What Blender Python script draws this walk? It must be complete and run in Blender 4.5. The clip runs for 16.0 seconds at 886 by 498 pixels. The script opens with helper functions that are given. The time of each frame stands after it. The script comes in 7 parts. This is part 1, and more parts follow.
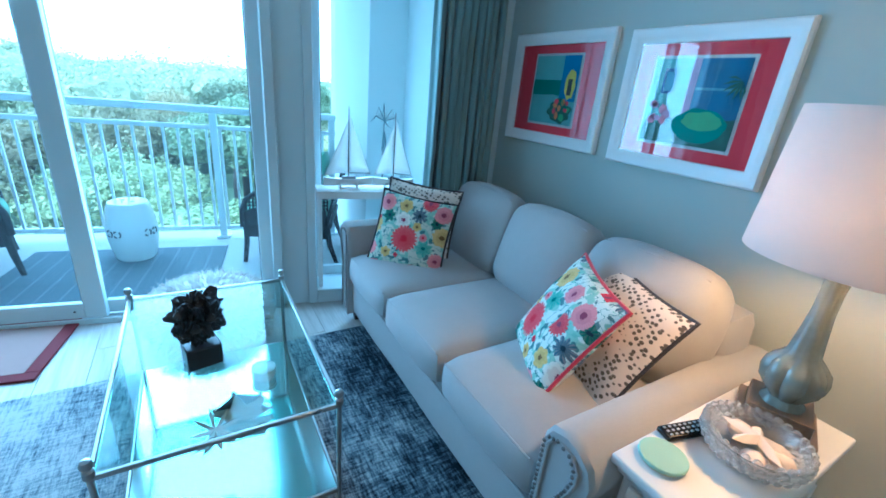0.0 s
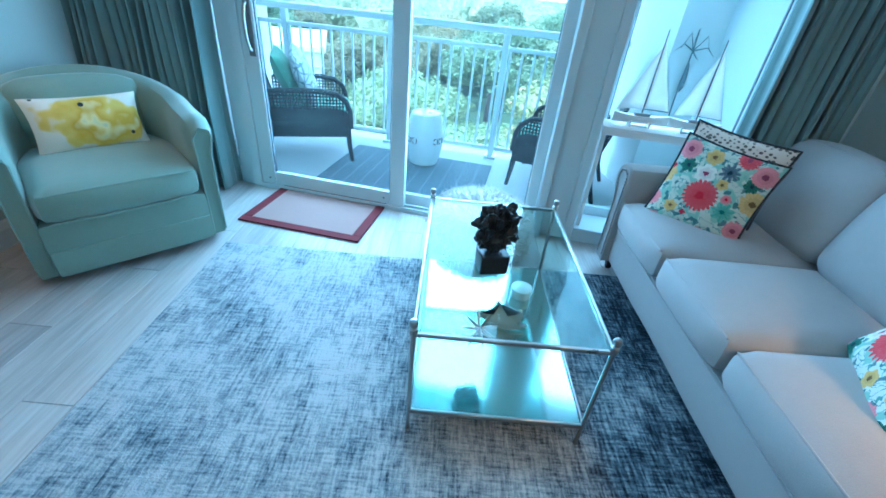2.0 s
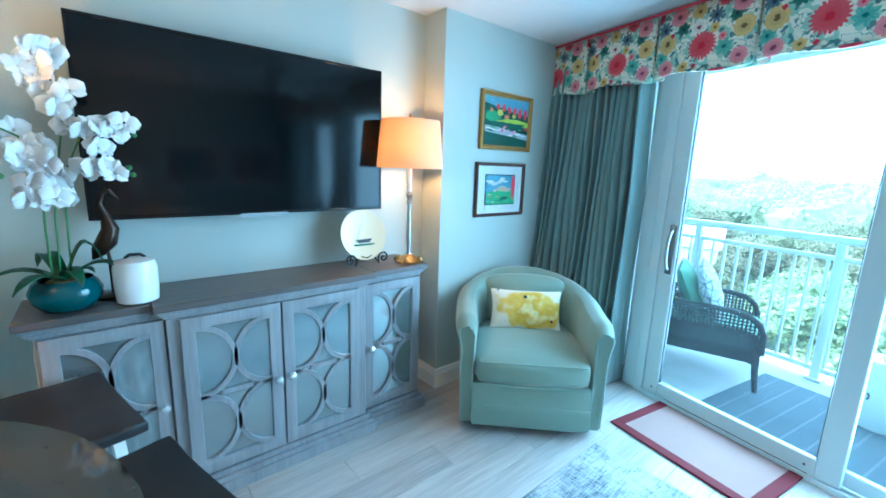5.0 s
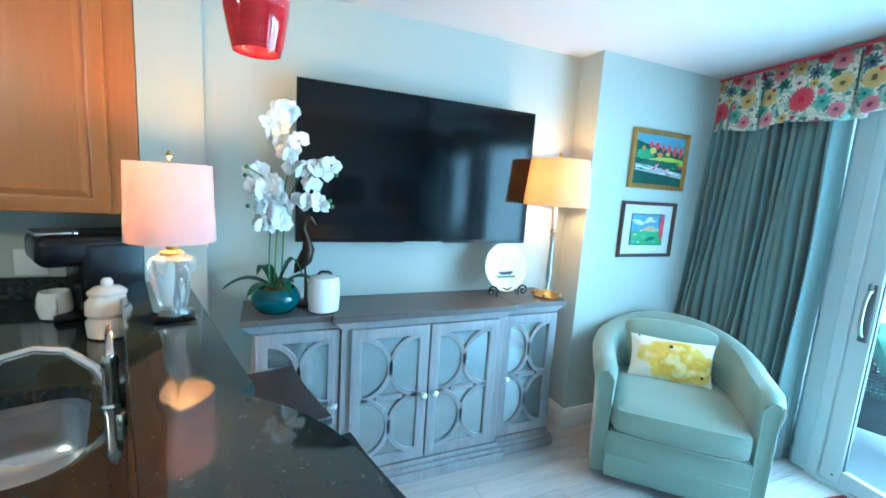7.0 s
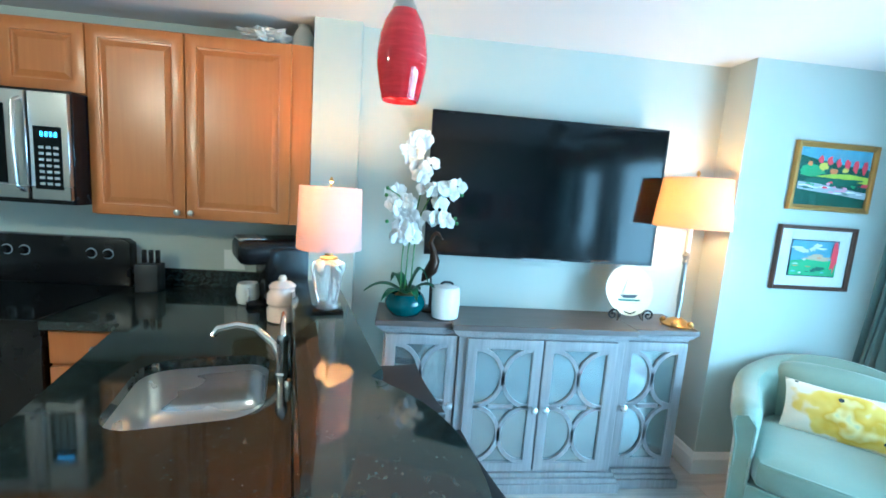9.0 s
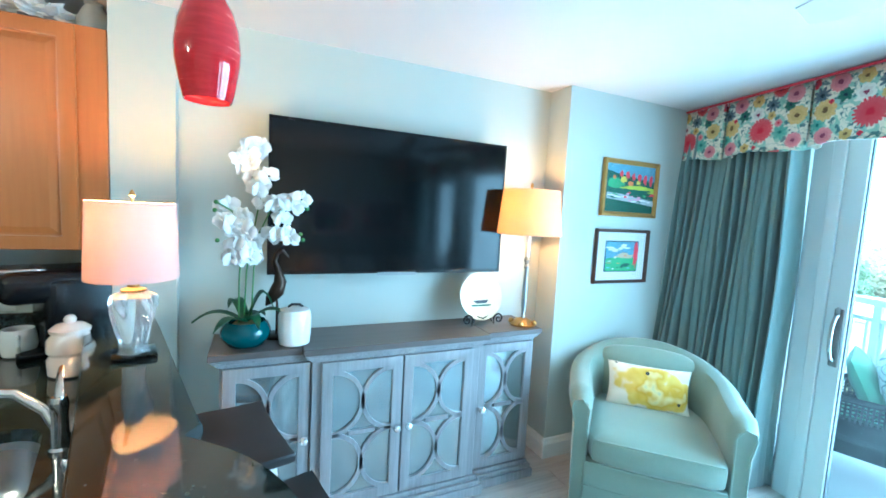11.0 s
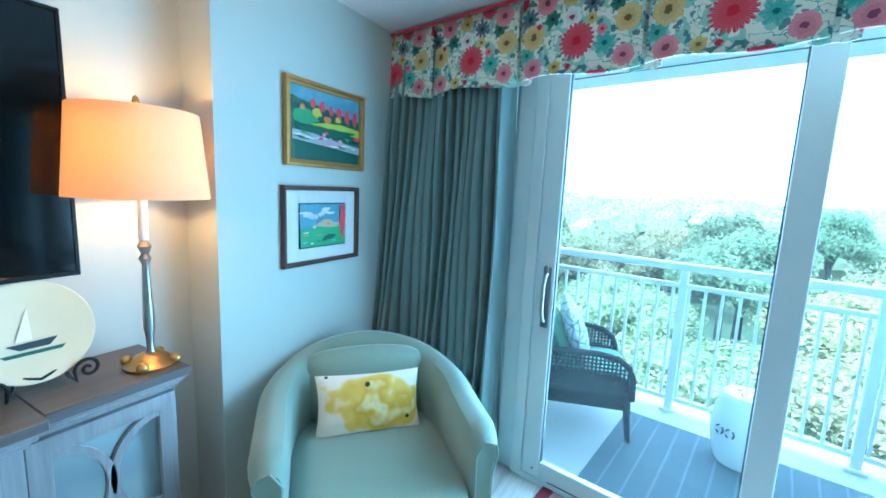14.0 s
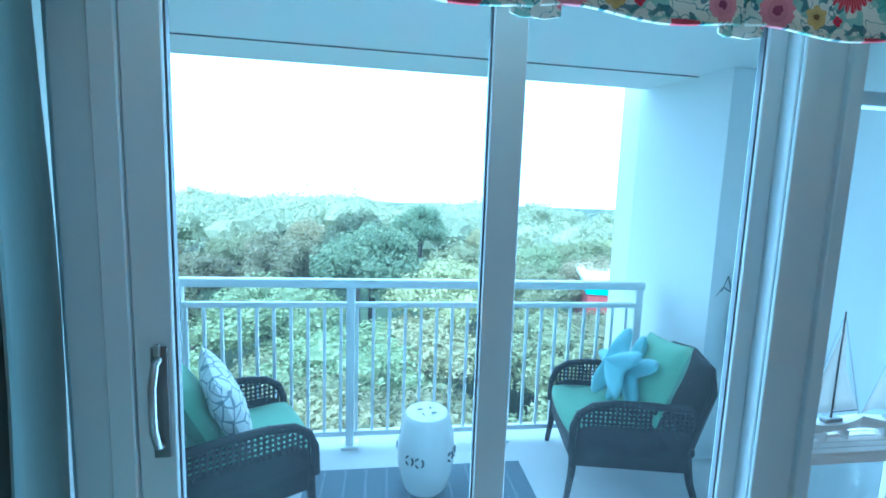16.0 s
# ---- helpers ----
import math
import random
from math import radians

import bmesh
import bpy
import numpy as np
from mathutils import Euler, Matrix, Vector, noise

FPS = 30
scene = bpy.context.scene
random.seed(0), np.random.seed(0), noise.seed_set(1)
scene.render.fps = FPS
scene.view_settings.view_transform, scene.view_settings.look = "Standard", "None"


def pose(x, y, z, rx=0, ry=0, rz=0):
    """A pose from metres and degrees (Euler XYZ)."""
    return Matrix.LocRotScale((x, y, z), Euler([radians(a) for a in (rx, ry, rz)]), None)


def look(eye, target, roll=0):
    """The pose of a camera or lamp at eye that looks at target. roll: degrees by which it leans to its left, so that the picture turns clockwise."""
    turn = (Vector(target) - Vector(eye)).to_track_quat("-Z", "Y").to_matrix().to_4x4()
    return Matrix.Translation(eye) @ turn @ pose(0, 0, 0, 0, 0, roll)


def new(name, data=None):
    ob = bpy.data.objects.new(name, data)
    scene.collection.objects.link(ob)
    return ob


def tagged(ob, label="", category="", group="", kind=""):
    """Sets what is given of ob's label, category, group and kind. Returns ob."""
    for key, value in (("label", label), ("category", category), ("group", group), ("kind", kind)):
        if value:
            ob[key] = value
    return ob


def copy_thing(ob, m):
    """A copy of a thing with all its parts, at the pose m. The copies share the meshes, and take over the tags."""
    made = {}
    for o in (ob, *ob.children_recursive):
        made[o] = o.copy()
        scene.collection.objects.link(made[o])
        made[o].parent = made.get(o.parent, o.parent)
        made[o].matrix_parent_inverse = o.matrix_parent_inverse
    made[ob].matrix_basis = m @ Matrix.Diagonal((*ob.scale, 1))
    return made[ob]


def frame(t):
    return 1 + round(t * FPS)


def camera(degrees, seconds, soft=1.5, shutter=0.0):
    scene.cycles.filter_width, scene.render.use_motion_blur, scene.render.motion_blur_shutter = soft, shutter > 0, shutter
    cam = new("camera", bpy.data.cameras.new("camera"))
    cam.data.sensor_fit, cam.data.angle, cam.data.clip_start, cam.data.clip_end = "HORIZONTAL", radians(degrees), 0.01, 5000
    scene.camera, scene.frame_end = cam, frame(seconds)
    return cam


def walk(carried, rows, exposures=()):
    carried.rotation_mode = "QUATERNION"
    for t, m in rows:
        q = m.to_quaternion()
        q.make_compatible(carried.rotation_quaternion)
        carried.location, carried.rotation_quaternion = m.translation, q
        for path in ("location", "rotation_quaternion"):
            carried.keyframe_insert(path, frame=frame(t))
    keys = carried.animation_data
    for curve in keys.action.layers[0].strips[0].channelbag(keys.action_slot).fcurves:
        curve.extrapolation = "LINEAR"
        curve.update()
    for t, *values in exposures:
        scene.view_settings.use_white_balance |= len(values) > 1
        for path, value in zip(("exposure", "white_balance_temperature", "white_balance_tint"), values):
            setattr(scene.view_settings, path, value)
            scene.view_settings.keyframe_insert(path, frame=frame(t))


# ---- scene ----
cam = camera(93.8, 16.0, soft=1.7)
PATH = [
    (0, (0.807, 0.643, 1.379), (1.799, 2.229, 0.672), 5.5),
    (0.5, (0.811, 0.654, 1.33), (1.66, 2.234, 0.446), 5.9),
    (1, (0.779, 0.666, 1.302), (1.418, 2.278, 0.306), 6.2),
    (1.5, (0.683, 0.693, 1.307), (1.046, 2.356, 0.256), 6.5),
    (2, (0.566, 0.744, 1.325), (0.589, 2.439, 0.263), 5.9),
    (2.5, (0.473, 0.764, 1.327), (0.098, 2.44, 0.303), 4.5),
    (3, (0.395, 0.744, 1.371), (-0.351, 2.347, 0.435), 3.3),
    (3.5, (0.379, 0.736, 1.438), (-0.673, 2.251, 0.666), 2.7),
    (4, (0.415, 0.736, 1.496), (-0.877, 2.138, 0.893), 2.3),
    (4.2, (0.412, 0.725, 1.497), (-0.941, 2.099, 0.968), 2.4),
    (6.3, (0.375, 0.602, 1.541), (-1.298, 1.655, 1.236), 3.2),
    (6.5, (0.385, 0.581, 1.559), (-1.326, 1.57, 1.245), 3.6),
    (7, (0.378, 0.493, 1.559), (-1.43, 1.295, 1.262), 3.7),
    (7.5, (0.403, 0.451, 1.549), (-1.503, 0.996, 1.282), 3.8),
    (8, (0.466, 0.467, 1.557), (-1.495, 0.755, 1.29), 4.2),
    (8.2, (0.488, 0.47, 1.568), (-1.483, 0.674, 1.294), 4.1),
    (10.3, (0.511, 0.585, 1.603), (-1.437, 1.003, 1.429), 3.1),
    (10.5, (0.491, 0.592, 1.612), (-1.429, 1.122, 1.435), 3.0),
    (11, (0.441, 0.586, 1.602), (-1.37, 1.414, 1.421), 3.1),
    (11.5, (0.418, 0.605, 1.61), (-1.206, 1.745, 1.359), 3.4),
    (12, (0.359, 0.735, 1.578), (-1.19, 1.973, 1.318), 3.0),
    (12.5, (0.298, 0.93, 1.587), (-1.202, 2.234, 1.367), 4.6),
    (13, (0.168, 1.06, 1.56), (-1.238, 2.456, 1.281), 2.8),
    (13.5, (-0.057, 1.178, 1.581), (-1.313, 2.709, 1.298), 1.0),
    (14, (-0.152, 1.404, 1.558), (-1.103, 3.139, 1.271), 2.5),
    (14.5, (-0.203, 1.672, 1.58), (-0.835, 3.555, 1.348), 3.1),
    (15, (-0.319, 1.868, 1.579), (-0.506, 3.849, 1.374), 2.0),
    (15.5, (-0.36, 2.021, 1.594), (-0.093, 3.988, 1.353), 2.4),
    (16, (-0.289, 2.21, 1.605), (0.328, 4.099, 1.381), 2.0),
]
EXPOSURES = [(0.0, 0.60, 3800, -9), (1.2, 0.80, 3850, -10), (2.5, 0.80, 3960, -9), (4.2, 1.12, 4060, -10), (6.5, 1.50, 4130, -11), (8.0, 1.72, 4080, -12), (10.5, 1.80, 4250, -11), (12.5, 1.50, 4250, -9), (14.0, 1.14, 4100, -9), (15.0, 0.52, 4050, -8), (16.0, 0.34, 3990, -7)]
walk(cam, [(t, look(eye, target, roll)) for t, eye, target, roll in PATH], EXPOSURES)
SKY, SUN, DAY = 0.15, 5.0, 42.0
LAMP_A, LAMP_B, LAMP_C, LAMP_P, LAMP_K = 19.0, 11.0, 5.5, 7.0, 41.0

# ---- light, sky, exposure ----
world = bpy.data.worlds.new("sky")
scene.world = world
world.use_nodes = True
wn = world.node_tree.nodes
wl = world.node_tree.links
sky = wn.new("ShaderNodeTexSky")
sky.sky_type = "NISHITA"
sky.sun_disc = False
sky.sun_elevation = radians(48)
sky.sun_rotation = radians(235)
sky.air_density, sky.dust_density, sky.ozone_density = 1.0, 4.0, 1.0
veil = wn.new("ShaderNodeMix")      # high white overcast over the blue
veil.data_type = "RGBA"
veil.inputs[0].default_value = 0.85
wl.new(sky.outputs[0], veil.inputs[6])
veil.inputs[7].default_value = (22.0, 23.0, 23.6, 1)
wl.new(veil.outputs[2], wn["Background"].inputs["Color"])
wn["Background"].inputs["Strength"].default_value = SKY

sun = new("sun", bpy.data.lights.new("sun", "SUN"))
sun.data.energy, sun.data.angle, sun.data.color = SUN, radians(8), (1.0, 0.96, 0.9)
sun.matrix_world = look((0, 0, 20), (13, 9, 0))

WIN = pose(-0.70, 3.52, 0, 0, 0, -10.3)     # window wall: x along it, y outwards


def area(name, m, w, h, power, colour):
    la = new(name, bpy.data.lights.new(name, "AREA"))
    la.data.shape, la.data.size, la.data.size_y = "RECTANGLE", w, h
    la.data.energy, la.data.color = power, colour
    la.matrix_world = m
    return la


def bulb(name, x, y, z, power, r=0.04, colour=(1.0, 0.40, 0.11)):
    la = new(name, bpy.data.lights.new(name, "POINT"))
    la.data.energy, la.data.color, la.data.shadow_soft_size = power, colour, r
    la.location = (x, y, z)
    return la


area("window_daylight", WIN @ pose(0.95, 0.12, 1.15, -90, 0, 0), 1.75, 1.9, DAY, (0.86, 0.96, 1.0))
area("side_window_daylight", WIN @ pose(2.56, 0.27, 1.2, -90, 0, 0), 0.6, 1.8, DAY * 0.22, (0.86, 0.96, 1.0))

# ---- materials ----


def nodes_of(name):
    m = bpy.data.materials.new(name)
    m.use_nodes = True
    nt = m.node_tree
    return m, nt.nodes, nt.links, nt.nodes["Principled BSDF"]


def coords(n, l, scale=(1, 1, 1), rot=(0, 0, 0)):
    tc = n.new("ShaderNodeTexCoord")
    mp = n.new("ShaderNodeMapping")
    mp.inputs["Scale"].default_value = scale
    mp.inputs["Rotation"].default_value = [radians(a) for a in rot]
    l.new(tc.outputs["Object"], mp.inputs["Vector"])
    return mp.outputs["Vector"]


def noise_tex(n, l, vec, scale, detail=4, rough=0.6):
    t = n.new("ShaderNodeTexNoise")
    t.inputs["Scale"].default_value, t.inputs["Detail"].default_value, t.inputs["Roughness"].default_value = scale, detail, rough
    l.new(vec, t.inputs["Vector"])
    return t.outputs["Fac"]


def ramp(n, l, fac, stops, constant=False):
    r = n.new("ShaderNodeValToRGB")
    if constant:
        r.color_ramp.interpolation = "CONSTANT"
    el = r.color_ramp.elements
    while len(el) < len(stops):
        el.new(0.5)
    for e, (p, c) in zip(el, stops):
        e.position, e.color = p, (*c, 1)
    l.new(fac, r.inputs["Fac"])
    return r.outputs["Color"]


def mix(n, l, fac, a, b, mode="MIX"):
    m = n.new("ShaderNodeMix")
    m.data_type, m.blend_type = "RGBA", mode
    for sock, v in ((m.inputs[0], fac), (m.inputs[6], a), (m.inputs[7], b)):
        if isinstance(v, (int, float)):
            sock.default_value = v
        elif isinstance(v, tuple):
            sock.default_value = (*v, 1)
        else:
            l.new(v, sock)
    return m.outputs[2]


def calc(n, l, op, a, b=0.0, clamp=False):
    m = n.new("ShaderNodeMath")
    m.operation, m.use_clamp = op, clamp
    for sock, v in ((m.inputs[0], a), (m.inputs[1], b)):
        if isinstance(v, (int, float)):
            sock.default_value = v
        else:
            l.new(v, sock)
    return m.outputs[0]


def bump(n, l, b, height, strength, dist=0.002):
    bp = n.new("ShaderNodeBump")
    bp.inputs["Strength"].default_value, bp.inputs["Distance"].default_value = strength, dist
    l.new(height, bp.inputs["Height"])
    l.new(bp.outputs["Normal"], b.inputs["Normal"])


def shade(c, k):
    return tuple(min(1.0, v * k) for v in c)


def plain(name, c, rough=0.5, metal=0.0, big=1.5, fine=90.0, var=0.12, relief=0.15, dist=0.001, stretch=(1, 1, 1), spec=0.5):
    """A surface with broad mottling and a fine grain."""
    m, n, l, b = nodes_of(name)
    v = coords(n, l, stretch)
    f1, f2 = noise_tex(n, l, v, big, 3), noise_tex(n, l, v, fine, 3)
    base = mix(n, l, f1, shade(c, 1 - var), shade(c, 1 + var))
    base = mix(n, l, calc(n, l, "MULTIPLY", f2, 0.5), base, mix(n, l, 1.0, base, shade((1, 1, 1), 1 - var), "MULTIPLY"))
    l.new(base, b.inputs["Base Color"])
    l.new(calc(n, l, "MULTIPLY_ADD", f1, 0.15), b.inputs["Roughness"])
    b.inputs["Roughness"].links[0].from_node.inputs[2].default_value = max(0.02, rough - 0.07)
    b.inputs["Metallic"].default_value = metal
    b.inputs["Specular IOR Level"].default_value = spec
    bump(n, l, b, f2, relief, dist)
    return m


def fabric(name, c, weave=420.0, var=0.14, rough=0.9, sheen=0.25, relief=0.35, dark=None):
    """Woven cloth: crossed threads over broad fading."""
    m, n, l, b = nodes_of(name)
    v = coords(n, l)
    f1, f3 = noise_tex(n, l, v, 3.0, 3), noise_tex(n, l, v, 26.0, 3)
    vs = coords(n, l, (1, 1, 0.25))
    vt = coords(n, l, (0.25, 1, 1))
    threads = calc(n, l, "ADD", noise_tex(n, l, vs, weave, 2), noise_tex(n, l, vt, weave, 2))
    base = mix(n, l, f1, shade(c, 1 - var), shade(c, 1 + var))
    base = mix(n, l, calc(n, l, "MULTIPLY", threads, 0.35), base, dark or shade(c, 0.7))
    base = mix(n, l, calc(n, l, "MULTIPLY", f3, 0.25), base, shade(c, 1.15))
    l.new(base, b.inputs["Base Color"])
    b.inputs["Roughness"].default_value = rough
    b.inputs["Sheen Weight"].default_value = sheen
    b.inputs["Specular IOR Level"].default_value = 0.2
    bump(n, l, b, threads, relief, 0.0015)
    return m


def wood(name, dark, light, axis="y", scale=1.0, rough=0.45, contrast=1.0, each=False):
    """Straight grain along one axis, with long streaks and pores."""
    m, n, l, b = nodes_of(name)
    s = {"x": (0.06, 1, 1), "y": (1, 0.06, 1), "z": (1, 1, 0.06)}[axis]
    v = coords(n, l, s)
    if each:
        oi = n.new("ShaderNodeObjectInfo")
        ad = n.new("ShaderNodeVectorMath")
        ad.operation = "ADD"
        cb = n.new("ShaderNodeCombineXYZ")
        rnd = calc(n, l, "MULTIPLY", oi.outputs["Random"], 37.0)
        for k in range(3):
            l.new(rnd, cb.inputs[k])
        l.new(v, ad.inputs[0])
        l.new(cb.outputs[0], ad.inputs[1])
        v = ad.outputs[0]
    f1, f2, f3 = noise_tex(n, l, v, 9 * scale, 6, 0.65), noise_tex(n, l, v, 70 * scale, 4), noise_tex(n, l, v, 2.2 * scale, 2)
    g = calc(n, l, "ADD", calc(n, l, "MULTIPLY", f1, 0.6), calc(n, l, "MULTIPLY", f2, 0.4))
    base = ramp(n, l, g, [(0.5 - 0.22 / contrast, dark), (0.5 + 0.22 / contrast, light)])
    base = mix(n, l, calc(n, l, "MULTIPLY", f3, 0.35), base, shade(dark, 0.9))
    if each:
        tone = ramp(n, l, oi.outputs["Random"], [(0.0, (0.86, 0.86, 0.87)), (1.0, (1.0, 1.0, 0.99))])
        base = mix(n, l, 1.0, base, tone, "MULTIPLY")
    l.new(base, b.inputs["Base Color"])
    b.inputs["Roughness"].default_value = rough
    bump(n, l, b, g, 0.25, 0.0012)
    return m


def motif_print(name, period, start, z0, flowers_, ground, up="z"):
    """Printed cotton with one set of blossoms repeated along x, over small leaves; flowers_ holds
    (x, z, radius, petals, notch, colour, heart, streak)."""
    m, n, l, b = nodes_of(name)
    tc = n.new("ShaderNodeTexCoord")
    sp = n.new("ShaderNodeSeparateXYZ")
    l.new(tc.outputs["Object"], sp.inputs[0])
    u = calc(n, l, "FLOORED_MODULO", calc(n, l, "SUBTRACT", sp.outputs[0], start), period)
    v = calc(n, l, "FLOORED_MODULO", calc(n, l, "SUBTRACT", sp.outputs["xyz".index(up)], z0), 0.37)
    cb = n.new("ShaderNodeCombineXYZ")
    l.new(u, cb.inputs[0])
    l.new(v, cb.inputs[1])
    wv = noise_tex(n, l, cb.outputs[0], 60, 3)
    base = mix(n, l, noise_tex(n, l, cb.outputs[0], 14, 3), ground, shade(ground, 0.86))
    # thin stems and leaves
    for sc, c, lo, hi, off in ((26, (0.10, 0.27, 0.24), 0.49, 0.515, 0.0), (17, (0.30, 0.50, 0.40), 0.54, 0.70, 4.0), (30, (0.06, 0.15, 0.17), 0.60, 0.75, 8.0)):
        mv = n.new("ShaderNodeVectorMath")
        mv.inputs[1].default_value = (off, off, off)
        l.new(cb.outputs[0], mv.inputs[0])
        f = noise_tex(n, l, mv.outputs[0], sc, 1, 0.4)
        on = calc(n, l, "MULTIPLY", calc(n, l, "GREATER_THAN", f, lo), calc(n, l, "LESS_THAN", f, hi))
        base = mix(n, l, calc(n, l, "MULTIPLY", on, 0.85), base, c)
    for x, z, r, petals, notch, colour, heart, streak in flowers_:
        dx, dz = calc(n, l, "SUBTRACT", u, x), calc(n, l, "SUBTRACT", v, z)
        ang = calc(n, l, "ADD", calc(n, l, "ARCTAN2", dz, dx), x * 31)
        d = calc(n, l, "SQRT", calc(n, l, "ADD", calc(n, l, "MULTIPLY", dx, dx), calc(n, l, "MULTIPLY", dz, dz)))
        wob = calc(n, l, "ABSOLUTE", calc(n, l, "COSINE", calc(n, l, "MULTIPLY", ang, petals / 2)))
        edge = calc(n, l, "MULTIPLY_ADD", wob, notch)
        edge.node.inputs[2].default_value = 1 - notch
        rel = calc(n, l, "DIVIDE", d, calc(n, l, "MULTIPLY", edge, r))
        rel = calc(n, l, "ADD", rel, calc(n, l, "MULTIPLY", calc(n, l, "SUBTRACT", wv, 0.5), 0.5))
        ray = calc(n, l, "ABSOLUTE", calc(n, l, "SINE", calc(n, l, "MULTIPLY_ADD", ang, petals)))
        ray = calc(n, l, "MULTIPLY", calc(n, l, "POWER", ray, 2.0), streak)
        tone = mix(n, l, ray, colour, mix_c(colour, (0.85, 0.62, 0.55), 0.45))
        tone = mix(n, l, calc(n, l, "MULTIPLY", calc(n, l, "LESS_THAN", rel, 0.62), 0.35), tone, mix_c(colour, heart, 0.5))
        tone = mix(n, l, calc(n, l, "LESS_THAN", rel, 0.27), tone, heart)
        base = mix(n, l, calc(n, l, "LESS_THAN", rel, 1.0), base, tone)
    l.new(base, b.inputs["Base Color"])
    b.inputs["Roughness"].default_value = 0.85
    b.inputs["Specular IOR Level"].default_value = 0.2
    bump(n, l, b, noise_tex(n, l, cb.outputs[0], 500, 2), 0.25, 0.001)
    return m


def mix_c(a, b, k):
    return tuple(x + (y - x) * k for x, y in zip(a, b))


def glass(name, tint=(1, 1, 1), rough=0.0, ior=1.45):
    m, n, l, b = nodes_of(name)
    b.inputs["Base Color"].default_value = (*tint, 1)
    b.inputs["Roughness"].default_value, b.inputs["IOR"].default_value = rough, ior
    b.inputs["Transmission Weight"].default_value = 1.0
    return m


def thin_glass(name, tint=(0.95, 0.98, 0.98), gloss=0.09, haze=0.0):
    """A pane without bending: clear, with a mirror sheen that grows at grazing angles, and a faint pale veil mixed in
    to imitate glare over the view.
    """
    m, n, l, b = nodes_of(name)
    n.remove(b)
    tr, gl, mx, lw = n.new("ShaderNodeBsdfTransparent"), n.new("ShaderNodeBsdfGlossy"), n.new("ShaderNodeMixShader"), n.new("ShaderNodeLayerWeight")
    tr.inputs[0].default_value = (*tint, 1)
    gl.inputs["Roughness"].default_value = 0.01
    lw.inputs["Blend"].default_value = 0.5
    schlick = calc(n, l, "MULTIPLY_ADD", calc(n, l, "POWER", lw.outputs["Facing"], 5.0), 0.9)
    schlick.node.inputs[2].default_value = gloss
    l.new(schlick, mx.inputs[0])
    l.new(tr.outputs[0], mx.inputs[1])
    l.new(gl.outputs[0], mx.inputs[2])
    last = mx.outputs[0]
    if haze:
        tl, mh = n.new("ShaderNodeBsdfTranslucent"), n.new("ShaderNodeMixShader")
        tl.inputs[0].default_value = (0.85, 0.92, 0.95, 1)
        mh.inputs[0].default_value = haze
        l.new(last, mh.inputs[1])
        l.new(tl.outputs[0], mh.inputs[2])
        last = mh.outputs[0]
    l.new(last, n["Material Output"].inputs["Surface"])
    return m


def lampshade(name, c, through_c):
    """Cloth shade: part of the bulb's light comes through, part is thrown back."""
    m, n, l, b = nodes_of(name)
    v = coords(n, l)
    f = noise_tex(n, l, v, 300, 2)
    l.new(mix(n, l, calc(n, l, "MULTIPLY", f, 0.3), c, shade(c, 0.85)), b.inputs["Base Color"])
    b.inputs["Roughness"].default_value = 0.9
    bump(n, l, b, f, 0.2, 0.001)
    tl, mx = n.new("ShaderNodeBsdfTranslucent"), n.new("ShaderNodeMixShader")
    tl.inputs["Color"].default_value = (*through_c, 1)
    mx.inputs[0].default_value = 0.45
    l.new(b.outputs[0], mx.inputs[1])
    l.new(tl.outputs[0], mx.inputs[2])
    l.new(mx.outputs[0], n["Material Output"].inputs["Surface"])
    return m


# the blossoms of one repeat: x, z, radius, petals, notch, colour, heart, streak
CORALF, PINKF, GOLDF, TEALF, INKF, MOSSF = (0.50, 0.016, 0.045), (0.62, 0.22, 0.25), (0.60, 0.43, 0.13), (0.15, 0.40, 0.32), (0.05, 0.12, 0.17), (0.03, 0.14, 0.10)
PLUMH, BROWNH, NAVYH = (0.22, 0.05, 0.10), (0.16, 0.10, 0.04), (0.02, 0.04, 0.06)
LOW_BLOSSOMS = [
    (0.39, 0.10, 0.046, 7, 0.35, TEALF, (0.04, 0.16, 0.14), 0.3), (0.045, 0.105, 0.040, 7, 0.35, TEALF, (0.04, 0.16, 0.14), 0.3),
    (0.33, 0.265, 0.042, 9, 0.45, INKF, NAVYH, 0.5), (0.05, 0.255, 0.046, 9, 0.45, INKF, NAVYH, 0.5),
    (0.43, 0.245, 0.033, 6, 0.3, MOSSF, NAVYH, 0.2), (0.16, 0.235, 0.036, 6, 0.3, MOSSF, NAVYH, 0.2),
    (0.245, 0.225, 0.046, 6, 0.25, (0.74, 0.74, 0.66), PLUMH, 0.1), (0.33, 0.205, 0.026, 5, 0.25, GOLDF, BROWNH, 0.2),
    (0.075, 0.175, 0.056, 10, 0.14, GOLDF, BROWNH, 0.45), (0.47, 0.18, 0.052, 10, 0.14, GOLDF, BROWNH, 0.45)]
